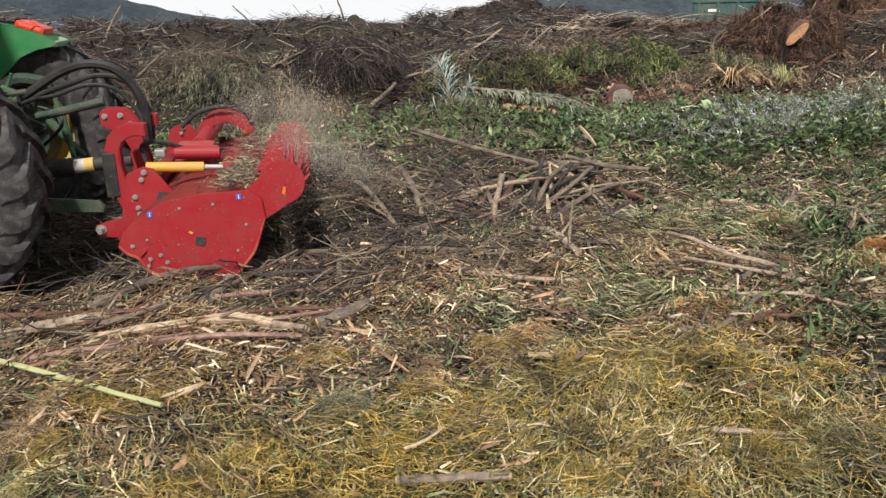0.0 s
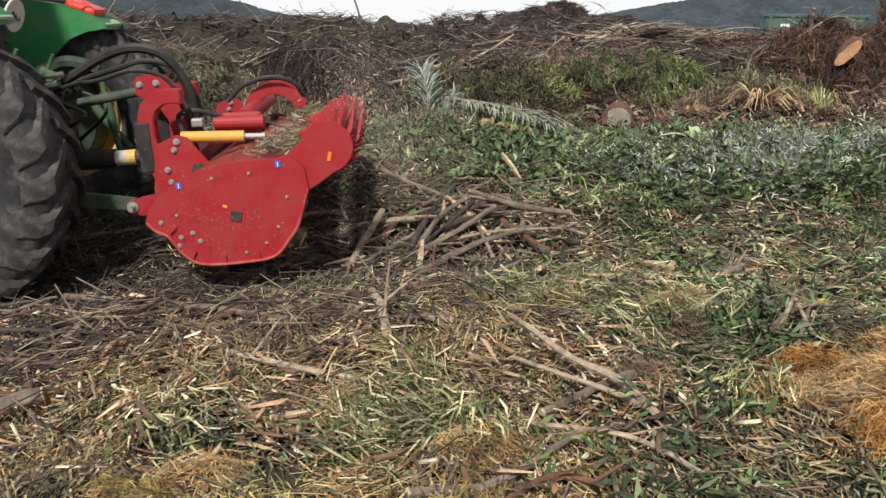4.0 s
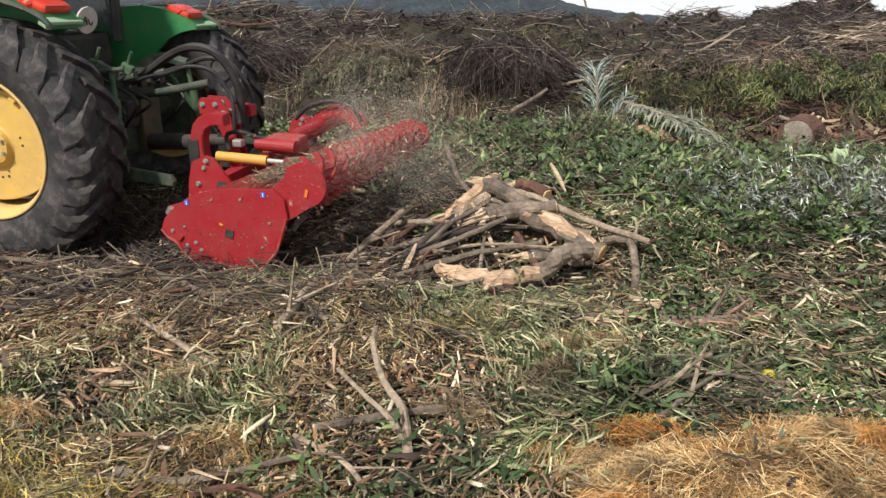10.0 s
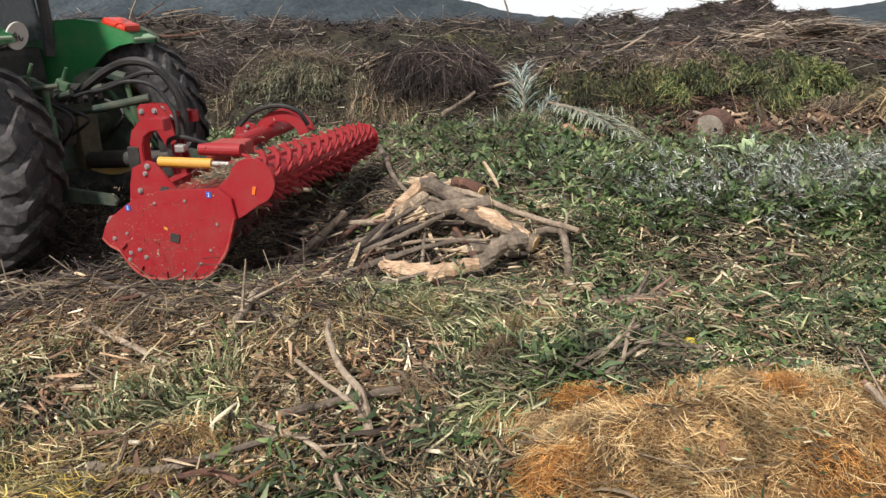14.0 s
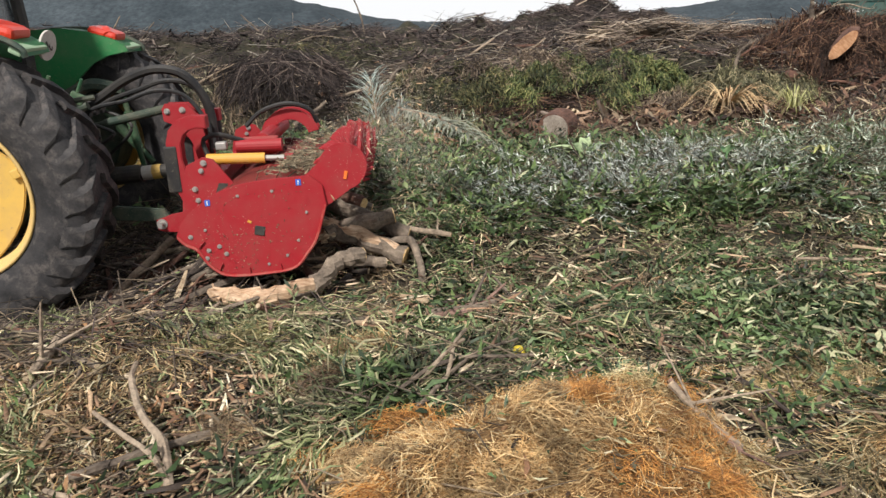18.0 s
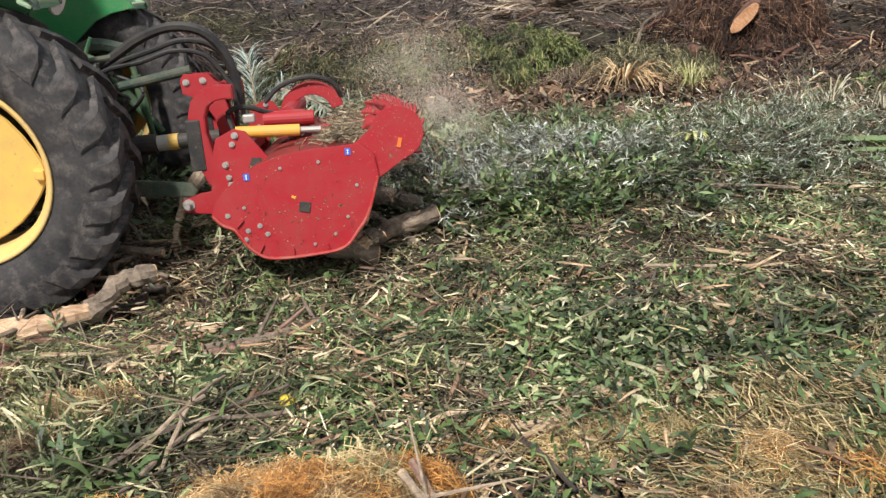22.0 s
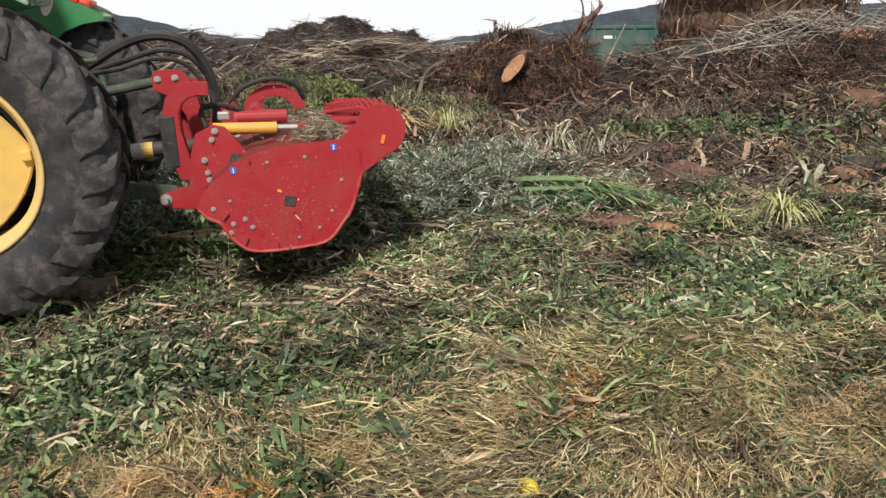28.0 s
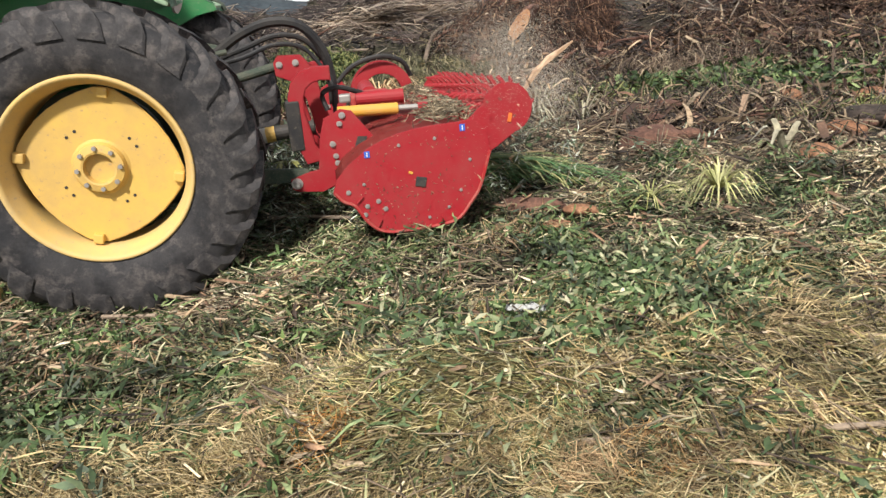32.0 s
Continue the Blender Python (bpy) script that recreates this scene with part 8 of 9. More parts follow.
for k, (cx, cy, n, q) in enumerate(((-1.26, -1.22, 9, 0.9), (-1.07, -1.02, 9, 0.9), (-1.42, -1.38, 8, 0.9), (-1.75, -1.75, 7, 0.9), (-0.44, -0.36, 40, 1.2), (-0.66, -0.24, 24, 1.0), (-0.62, -0.40, 22, 0.9),
                                    (0.58, -0.40, 20, 0.8), (1.92, -0.60, 16, 1.0), (1.81, -0.02, 24, 0.9), (2.0, -0.72, 12, 1.0), (1.36, -0.80, 6, 1.0), (2.05, -0.75, 5, 1.0), (2.75, 0.25, 18, 0.8), (3.3, 0.35, 18, 0.8), (0.9, 0.35, 18, 0.8))):
    stuff(sprigs("fallen_leaves", n, cx, cy, 0.24, 0.15, (0.05, 0.10), (0.08, 0.2), M_LEAFD, 500 + k, per=8, leaf_len=(0.06 * q, 0.12 * q), leaf_w=(0.013 * q, 0.028 * q), up=12, top=0.07), "cluster of dark green pointed leaves on the litter", "leaves")
for k, (cx, cy, mat, n) in enumerate(((-0.82, -0.05, M_FIBRE, 800), (-0.70, -0.02, M_HAY, 500), (-1.28, 0.15, M_GRASS, 800), (-1.22, 0.28, M_GRASS, 500), (-0.86, -0.30, M_RUST, 400), (1.5, -0.75, M_HAY, 500), (1.75, -0.85, M_HAYO, 400), (1.2, -1.0, M_HAY, 500), (2.15, -0.7, M_STRAWY, 500), (-1.15, -0.62, M_FIBRE, 300), (-0.80, -0.37, M_TAN, 300), (2.93, -0.62, M_HAYO, 240), (-3.74, -1.39, M_WILT, 600), (-2.3, -0.6, M_FIBRE, 400), (-2.8, -1.0, M_HAY, 500), (-1.9, -1.0, M_HAY, 450))):
    hay_tuft(cx, cy, 0.16, 0.10, 0.10, n, mat, 1600 + k, "fluffy clump of dry fibre on the litter", 0.2 * (k % 3 - 1))
tuft("leaf_bunch", 5.85, 1.85, 9, 0.34, 0.06, M_FRONDD, "dry curled leaf husk", 12, 0.7, 0.4, 0.05)

lump("bark_chunk", 5.31, 2.72, (0.27, 0.15, 0.13), M_BARKR, "thick red-brown chunk of palm trunk", "bark chunk", 3, 0.10, turn=8)
lump("bark_chunk", 4.05, 1.45, (0.22, 0.07, 0.05), M_BARKR, "red-brown bark slab half buried in litter", "bark chunk", 5, 0.07, turn=-20)
lump("bark_chunk", 6.0, 1.72, (0.14, 0.08, 0.06), M_BARKO, "orange-brown torn bark on the litter", "bark chunk", 15, 0.04, turn=10)
lump("bark_chunk", 4.30, 1.25, (0.10, 0.05, 0.03), M_BARKO, "orange-brown scrap of torn bark", "bark chunk", 16, 0.08, turn=-30)
lump("bark_chunk", 5.55, 2.95, (0.16, 0.09, 0.06), M_BARKO, "pale orange bark on the tangle", "bark chunk", 17, 0.08, turn=15)
lump("bark_chunk", 4.10, 1.05, (0.10, 0.06, 0.035), M_BARKO, "orange torn bark on the litter", "bark chunk", 31, 0.07, turn=20)
lump("clod", 10.6, 6.9, (0.30, 0.2, 0.2), M_BARKO, "pale brown clod of root under the branches", "clod", 18, 0.1)
lump("clod", 9.4, 5.4, (0.4, 0.26, 0.2), M_BARKR, "red-brown clod of root under the branches", "clod", 19, 0.02)
lump("bark_chunk", 0.75, 5.85, (0.24, 0.14, 0.12), M_BARKR, "dark red-brown bark beside a log", "bark chunk", 6, 0.05)
lump("bark_chunk", 1.95, 5.95, (0.26, 0.16, 0.12), M_BARKR, "red-brown root scraps beside a log", "bark chunk", 7, 0.05)
r_ = random.Random(17)
for i in range(16):
    x, y = r_.uniform(4.7, 6.6), r_.uniform(6.8, 8.0)
    q = r_.uniform(0.06, 0.14)
    lump("clod", x, y, (q, q * 0.8, q * 0.75), M_BARKR, "red-brown clod of soil and root in the heap", "clod", 200 + i, 0.06, turn=r_.uniform(0, 180), segs=2)["group"] = "clods in the root heap"
for i in range(30):
    x = r_.uniform(4.4, 8.6)
    y = float(tangle_foot(x)) + r_.uniform(0.1, 3.0)
    q = r_.uniform(0.05, 0.14)
    lump("root_chunk", x, y, (q * 1.5, q * 0.8, q * 0.6), (M_BARKR, M_BARKD, M_BARKR, M_BARKO)[i % 4], ("red-brown", "dark damp", "red-brown", "torn orange-brown")[i % 4] + " chunk of root lying in the tangle", "root chunk", 240 + i, 0.09, turn=r_.uniform(0, 180), segs=2)["group"] = "root chunks in the tangle"
lump("clod", 3.0, 5.2, (0.24, 0.16, 0.10), M_BARKR, "red-brown clod of root and soil", "clod", 8, 0.02)


def cut_root(x, y, z, size, label, turn, long=1.0):
    """A root with an oblique sawn face towards -y; long stretches the face."""
    ob = empty("cut_root", pose(x, y, z, *turn) @ Matrix.Diagonal((0.8, 1, long, 1)))
    rng = random.Random(int(x * 100))
    bm = bmesh.new()
    tube(bm, [(0, 0.0, 0), (0, 0.12, 0.01), (0.03, 0.35, 0.0), (0.05, 0.6, -0.06)], [size, size * 1.03, size * 1.08, size * 0.8], 14, 0.10, rng)
    part("stem", bm, M_BARKR, ob)
    bm = bmesh.new()
    ring = [(size * 0.96 * (1 + 0.12 * math.sin(k * 2.3) * math.cos(k)) * math.cos(math.tau * k / 18), size * 0.96 * math.sin(math.tau * k / 18)) for k in range(18)]
    slab(bm, ring, -0.016, 0.0, 0.004)
    part("cut_face", bm, M_CUTO, ob, "fresh pinkish orange sawn face")
    tagged(ob, label, "root")


M_CUTO = wood_material("orange root wood", (0.40, 0.19, 0.09), (0.58, 0.34, 0.19))
cut_root(5.28, 7.0, 0.80, 0.11, "thick root with a long orange sawn face", (10, 38, -20), 2.2)
cut_root(4.94, 7.05, 0.12, 0.10, "sawn root stub with a round pale face", (0, 0, 5))
cut_root(5.55, 6.75, gz(5.55, 6.75) + 0.07, 0.07, "small sawn root stub", (10, 0, 20))
# trunk leaning out of the root heap
branch("fallen_tree", [(6.30, 8.2, 0.45), (6.45, 8.1, 0.89), (6.74, 8.0, 1.36), (6.98, 7.95, 1.62)], 0.10, 0.03, "splintered dead trunk leaning out of the root heap", "red", 900, 7, 0.0, "trunk", False)
r_ = random.Random(90)
for i in range(22):
    f = r_.uniform(0.1, 0.9)
    x, y, z = 6.3 + 0.6 * f + r_.gauss(0, 0.07), 8.1 + r_.gauss(0, 0.10), 0.5 + 1.05 * f
    q, ln = r_.choice((0.008, 0.014, 0.022)), r_.uniform(0.22, 0.5)
    a = r_.gauss(0.9, 0.5)
    branch("splintered_limb", [(x, y, z), (x + ln * 0.5 * math.cos(a), y - 0.04, z + ln * 0.5 * math.sin(a)), (x + ln * math.cos(a + 0.3), y - 0.06, z + ln * math.sin(a + 0.3))], q, q * 0.3,
           "torn splinter of the leaning trunk", r_.choice(("red", "dark", "red")), 930 + i, 2, 0.0, "splinter", False)["group"] = "splinters of the trunk"
branch("fallen_tree", [(5.35, 8.2, 0.8), (5.40, 8.15, 1.15), (5.36, 8.1, 1.42)], 0.06, 0.02, "grey root stump standing on the heap", "grey", 901, 3, 0.0, "trunk", False)
branch("fallen_tree", [(6.3, 8.2, 0.4), (6.7, 8.1, 0.95), (7.0, 8.0, 1.10)], 0.08, 0.03, "torn red-brown limb in the root heap", "red", 906, 4, 0.0, "trunk", False)
branch("bare_pole", [(-1.50, 13.2, -0.2), (-1.56, 13.25, 0.3), (-1.72, 13.3, 0.78)], 0.026, 0.014, "bare grey pole standing in the brushwood", "grey", 902, 0, 0.0, "pole")
branch("stake", [(5.10, 10.8, -0.2), (5.22, 10.8, 0.0), (5.45, 10.75, 0.28)], 0.05, 0.02, "pale split stake leaning in the brush", "light", 903, 0, 0.6, "stake")
branch("stub", [(-2.10, 6.95, 0.15), (-1.85, 7.1, 0.28), (-1.68, 7.2, 0.42)], 0.036, 0.024, "cut branch sticking out of the bank", "grey", 904, 0, 0.0, "branch")
for i, (x, y, l) in enumerate(((-6.4, 11.5, 0.8), (-3.4, 12.5, 0.6), (0.5, 12.8, 0.5), (1.3, 13.0, 0.5), (-9.0, 11.0, 0.7), (7.4, 11.5, 0.6), (8.2, 10.5, 0.7))):
    branch("dead_branch", [(x, y, 0.0), (x + 0.2 * (-1) ** i, y, l * 0.5), (x + 0.5 * (-1) ** i, y, l)], 0.025, 0.01, "bare dead branch sticking up from the bank", ("light", "grey")[i % 2], 910 + i, 3)


r_ = random.Random(61)
for i in range(70):
    x, y = r_.uniform(-9.5, 6.2), r_.uniform(7.2, 11.5)
    a, ln, q = r_.gauss(0.2, 0.6), r_.uniform(0.5, 1.7), r_.choice((0.012, 0.018, 0.024, 0.034))
    dx, dy = math.cos(a) * ln / 2, math.sin(a) * ln / 2
    branch("dead_branch", [(x - dx, y - dy, 0.10), (x + r_.uniform(-0.1, 0.1), y, 0.16), (x + dx, y + dy, r_.uniform(0.08, 0.4))], q, q * 0.5, "bare dead branch lying on the brushwood bank", r_.choice(("light", "grey", "grey", "red")), 1000 + i, 2)["group"] = "branches on the bank"
for i in range(36):
    x, y = r_.gauss(5.6, 0.6), r_.uniform(6.9, 8.3)
    a, ln, q = r_.uniform(0, math.tau), r_.uniform(0.3, 0.9), r_.choice((0.012, 0.02, 0.03, 0.045))
    dx, dy = math.cos(a) * ln, -abs(math.sin(a)) * ln * 0.5
    branch("root", [(x, y, 0.05), (x + dx * 0.5, y + dy * 0.5, 0.2), (x + dx, y + dy, r_.uniform(0.05, 0.35))], q, q * 0.35, "torn red-brown root sticking out of the root heap", "red", 1100 + i, 2, 0.0, "root")["group"] = "roots in the heap"
for i in range(26):
    x = r_.uniform(4.4, 9.5)
    y = float(tangle_foot(x)) + r_.uniform(0.0, 3.0)
    a, ln, q = r_.uniform(0, math.tau), r_.uniform(0.3, 1.0), r_.choice((0.008, 0.012, 0.018))
    dx, dy = math.cos(a) * ln / 2, math.sin(a) * ln / 2
    branch("branch", [(x - dx, y - dy, 0.05), (x, y, 0.12), (x + dx, y + dy, r_.uniform(0.05, 0.25))], q, q * 0.5, "bare branch in the brown tangle at the lane's end", r_.choice(("light", "grey", "red")), 1200 + i, 2)["group"] = "branches in the tangle"


def white_scrap():
    rng = random.Random(3)
    bm = bmesh.new()
    n = 9
    g = [[bm.verts.new((0.16 * (i / (n - 1) - 0.5), 0.07 * (j / 4 - 0.5), 0.022 * noise.noise(Vector((i * 0.9, j * 1.1, 2))) + 0.012)) for j in range(5)] for i in range(n)]
    for i in range(n - 1):
        for j in range(4):
            bm.faces.new((g[i][j], g[i + 1][j], g[i + 1][j + 1], g[i][j + 1]))
    bmesh.ops.solidify(bm, geom=bm.faces[:], thickness=0.004)
    ob = mesh_object("plastic_scrap", bm, M_WHITE, True)
    ob.matrix_basis = pose(3.70, 0.02, top(3.70, 0.02) + 0.098, 0, 0, -20) @ Matrix.Scale(1.0, 4)
    tagged(ob, "crumpled white plastic scrap on the green litter", "scrap")


white_scrap()


def pot():
    bm = bmesh.new()
    spin(bm, [(0.030, 0.06), (0.036, 0.0), (0.042, -0.004), (0.042, 0.006), (0.034, 0.0), (0.027, 0.058), (0.0, 0.06)], 24)
    bmesh.ops.recalc_face_normals(bm, faces=bm.faces)
    ob = mesh_object("plant_pot", bm, M_BLACK)
    ob.matrix_basis = pose(-0.12, -1.20, gz(-0.12, -1.20) + 0.035, -30, 0, 20)
    tagged(ob, "small black plastic pot in the hay", "pot")


pot()


def chips_on_show():
    """Single pale chips large enough to tell apart."""
    C = [(0.84, -0.42, 0.99, -0.36), (1.37, -0.12, 1.56, -0.06), (0.77, -0.38, 0.95, -0.36), (1.09, -0.25, 1.25, -0.17), (0.80, -0.46, 0.93, -0.40), (1.06, -0.42, 1.16, -0.36), (1.11, -0.30, 1.27, -0.23), (0.96, 0.12, 0.93, 0.28), (1.7, -0.52, 1.8, -0.45), (-0.75, 0.28, -0.58, 0.30), (2.4, -0.85, 2.55, -0.8), (1.10, 0.49, 1.20, 0.70), (1.37, -0.14, 1.50, -0.22), (-1.05, 0.40, -0.81, 0.37),
         (4.76, -0.43, 4.9, -0.48), (2.05, 1.0, 2.35, 0.85), (2.3, 0.95, 2.45, 1.15), (2.15, 0.75, 2.4, 0.72), (2.55, 1.0, 2.62, 1.2), (0.15, 0.15, 0.25, 0.05), (0.4, 0.35, 0.55, 0.42),
         (1.7, 0.3, 1.85, 0.22), (2.9, -0.7, 3.05, -0.74), (0.62, 0.1, 0.72, 0.02), (-0.55, 0.75, -0.35, 0.7), (-2.9, -1.2, -2.7, -1.25), (-3.9, 0.3, -3.6, 0.15), (-2.6, -0.75, -2.45, -0.7)]
    rng = random.Random(599)
    for i in range(46):
        x, y = rng.gauss(-1.5, 0.55), rng.gauss(0.95, 0.42)
        a, ln = rng.gauss(0.5, 0.7), rng.uniform(0.09, 0.27)
        C.append((x, y, x + ln * math.cos(a), y + ln * math.sin(a)))
    for i, (x0, y0, x1, y1) in enumerate(C):
        rng = random.Random(600 + i)
        ln = math.hypot(x1 - x0, y1 - y0)
        bm = bmesh.new()
        box(bm, (0, 0, 0), (ln * 0.85, 0.027 * rng.uniform(0.8, 1.3), 0.013), None, 0.002)
        for v in bm.verts:
            k = (v.co.x / ln + 0.5)
            v.co.y *= 1 - 0.8 * abs(k - 0.35) * rng.uniform(0.7, 1.2)
            v.co.x *= rng.uniform(0.86, 1.08)
            v.co.y += 0.006 * math.sin(v.co.x * 30 + i)
            v.co.z *= rng.uniform(0.7, 1.1)
        ob = mesh_object("wood_chip", bm, M_WOODD)
        x, y = (x0 + x1) / 2, (y0 + y1) / 2
        ob.matrix_basis = pose(x, y, top(x, y) + 0.040, rng.uniform(-10, 10), rng.uniform(-6, 6), math.degrees(math.atan2(y1 - y0, x1 - x0)))
        tagged(ob, "large pale wood chip on the litter", "wood chip", "large wood chips")


chips_on_show()


def container():
    """Open green steel waste container beyond the heaps."""
    x, y = 15.3, 22.2
    ob = empty("waste_container", pose(x, y, -0.25, 0, 0, -38))
    L, W_, H, t = 3.2, 2.2, 1.42, 0.06
    for px, py, sx, sy in ((0, -W_ / 2, L, t), (0, W_ / 2, L, t), (-L / 2, 0, t, W_ - t), (L / 2, 0, t, W_ - t)):
        bm = bmesh.new()
        box(bm, (px, py, H / 2), (sx, sy, H), None, 0.01)
        part("wall", bm, M_BIN, ob)
    bm = bmesh.new()
    box(bm, (0, 0, 0.03), (L, W_, 0.06))
    part("floor", bm, M_BIN, ob)
    for k in range(5):
        for s in (-1, 1):
            bm = bmesh.new()
            box(bm, (-L / 2 + 0.2 + k * (L - 0.4) / 4, s * (W_ / 2 + 0.05), H / 2), (0.10, 0.07, H - 0.02), None, 0.01)
            part("rib", bm, M_BIN, ob)
    for px, py, sx, sy in ((0, -W_ / 2, L + 0.2, 0.14), (0, W_ / 2, L + 0.2, 0.14), (-L / 2, 0, 0.14, W_ - 0.14), (L / 2, 0, 0.14, W_ - 0.14)):
        bm = bmesh.new()
        box(bm, (px, py, H + 0.03), (sx, sy, 0.10), None, 0.015)
        part("rim", bm, M_BIN, ob)
    bm = bmesh.new()
    box(bm, (-L / 2 + 0.75, -W_ / 2 - 0.04, H - 0.30), (0.42, 0.01, 0.10))
    part("label_bar", bm, M_WHITE, ob, "small white label")
    tagged(ob, "open green steel waste container behind the heaps", "container")


container()


def palm_stack():
    """Huge fibrous brown stump standing behind the branch pile."""
    ob = empty("palm_stump", pose(13.7, 13.6, 0.2))
    bm = bmesh.new()
    rings = []
    for k in range(16):
        z = k * 0.19 - 0.3
        ring = []
        for i in range(48):
            a = math.tau * i / 48
            r = 2.25 - 0.10 * k * 0.2 + 0.30 * noise.noise(Vector((math.cos(a) * 2, math.sin(a) * 2, z * 1.2))) + 0.12 * noise.noise(Vector((math.cos(a) * 9, math.sin(a) * 9, z * 3)))
            r += 0.16 * math.sin(k * 1.9)
            ring.append(bm.verts.new((r * math.cos(a), r * math.sin(a) * 0.8, z)))
        rings.append(ring)
    for p, q in zip(rings, rings[1:]):
        for i in range(48):
            bm.faces.new((p[i], p[(i + 1) % 48], q[(i + 1) % 48], q[i]))
    bm.faces.new(rings[-1])
    part("trunk", bm, M_STUMP, ob, smooth=True)
    r = np.random.default_rng(3)
    n = 2600
    a, h = r.uniform(0, 2 * np.pi, n), r.uniform(-0.2, 2.5, n)
    x, y = 2.28 * np.cos(a), 1.85 * np.sin(a)
    fb = pieces("fibre", "blade", x, y, M_ROOT, (0.2, 0.6), (0.01, 0.03), tilt=22, bend=0.25, seed=71, up=65, z=h)
    fb.parent = ob
    tagged(fb, "hanging brown fibres", kind="stuff")
    tagged(ob, "huge brown fibrous palm stump behind the branches", "stump")


M_STUMP = bark_material("fibrous brown stump", (0.075, 0.040, 0.024), (0.24, 0.145, 0.085))
palm_stack()


# ------------------------------------------------------------- flying debris
def chip_cloud(seed):
    """A puff of dust specks and chips thrown up by the roller."""
    r = np.random.default_rng(seed)
    n = 4000
    x, y, z = r.normal(0, 0.13, n), r.normal(0, 0.24, n), r.normal(0, 0.16, n)
    ob = pieces("chip_cloud", "fleck", x, y, M_DUST, (0.0014, 0.0034), (0.0012, 0.0030), tilt=60, seed=seed, z=z)
    n = 60
    x, y, z = r.normal(0, 0.14, n), r.normal(0, 0.25, n), r.normal(0, 0.17, n)
    big = pieces("flying_chips", "chip", x, y, M_CHIP, (0.012, 0.05), (0.005, 0.014), (0.002, 0.006), tilt=60, seed=seed + 1, z=z)
    big.parent = ob
    tagged(big, "flying wood chips", kind="stuff")
    return stuff(ob, "puff of dust and chips thrown up by the mulcher", "debris")


M_DUST = litter("dust specks", [(0.0, (0.30, 0.265, 0.22)), (0.5, (0.44, 0.39, 0.33)), (1.0, (0.60, 0.55, 0.48))])


def dust_puff(seed):
    """A drifting puff of fine dust."""
    r = np.random.default_rng(seed)
    n = 12000
    a = r.normal(0, 1, (3, n)) * np.array([[0.115], [0.26], [0.115]]) * r.uniform(0.5, 1.25, n)
    ob = pieces("dust_puff", "fleck", a[0], a[1], M_DUST, (0.0012, 0.0028), (0.0012, 0.0026), tilt=60, seed=seed, z=a[2])
    return stuff(ob, "drifting puff of pale dust beside the mulcher", "dust")


PUFFS = [dust_puff(900 + 7 * k) for k in range(5)]
CLOUDS = [chip_cloud(800 + 5 * k) for k in range(7)]

FLUNG = branch("branch", [(0.0, 0.0, 0.0), (0.18, 0.02, 0.02), (0.55, -0.01, 0.0), (0.98, 0.0, 0.0)], 0.022, 0.018, "bare branch thrown out by the mulcher", "light", 950, 1, 0.0, "branch", False)
FLUNG.matrix_basis = Matrix()
TORN = branch("branch", [(0.0, 0.0, 0.0), (0.25, 0.03, 0.02), (0.55, -0.02, 0.03), (0.88, 0.0, 0.0)], 0.042, 0.016, "torn pale branch thrown out by the mulcher", "light", 960, 2, 0.75, "branch", False, (0.5, 0.9))
TORN.matrix_basis = Matrix()
SPAT = branch("log", [(0.0, 0.0, 0.0), (0.18, 0.01, 0.01), (0.46, 0.0, 0.0)], 0.055, 0.050, "short brown log with a pale torn end", "grey", 962, 1, 0.2, "log", False)
SPAT.matrix_basis = Matrix()
STRIP = mesh_object("wood_strip", bmesh.new(), M_WOOD)
_bm = bmesh.new()
tube(_bm, smooth_line([(0, 0, 0), (0.2, 0.01, 0.03), (0.42, 0, 0.0)], 4), [0.008, 0.012, 0.016, 0.018, 0.018, 0.018, 0.016, 0.012, 0.004], 5, 0.3, random.Random(2))
_bm.to_mesh(STRIP.data)
_bm.free()
tagged(STRIP, "long pale wood strip caught by the roller", "splinter")


# ------------------------------------------------------------- what moves
def glide(t):
    """Mulcher values at t, straight between its rows."""
    for a, b in zip(MUL, MUL[1:]):
        if t <= b[0]:
            k = (t - a[0]) / (b[0] - a[0])
            return [p + (q - p) * k for p, q in zip(a[1:], b[1:])]
    return list(MUL[-1][1:])


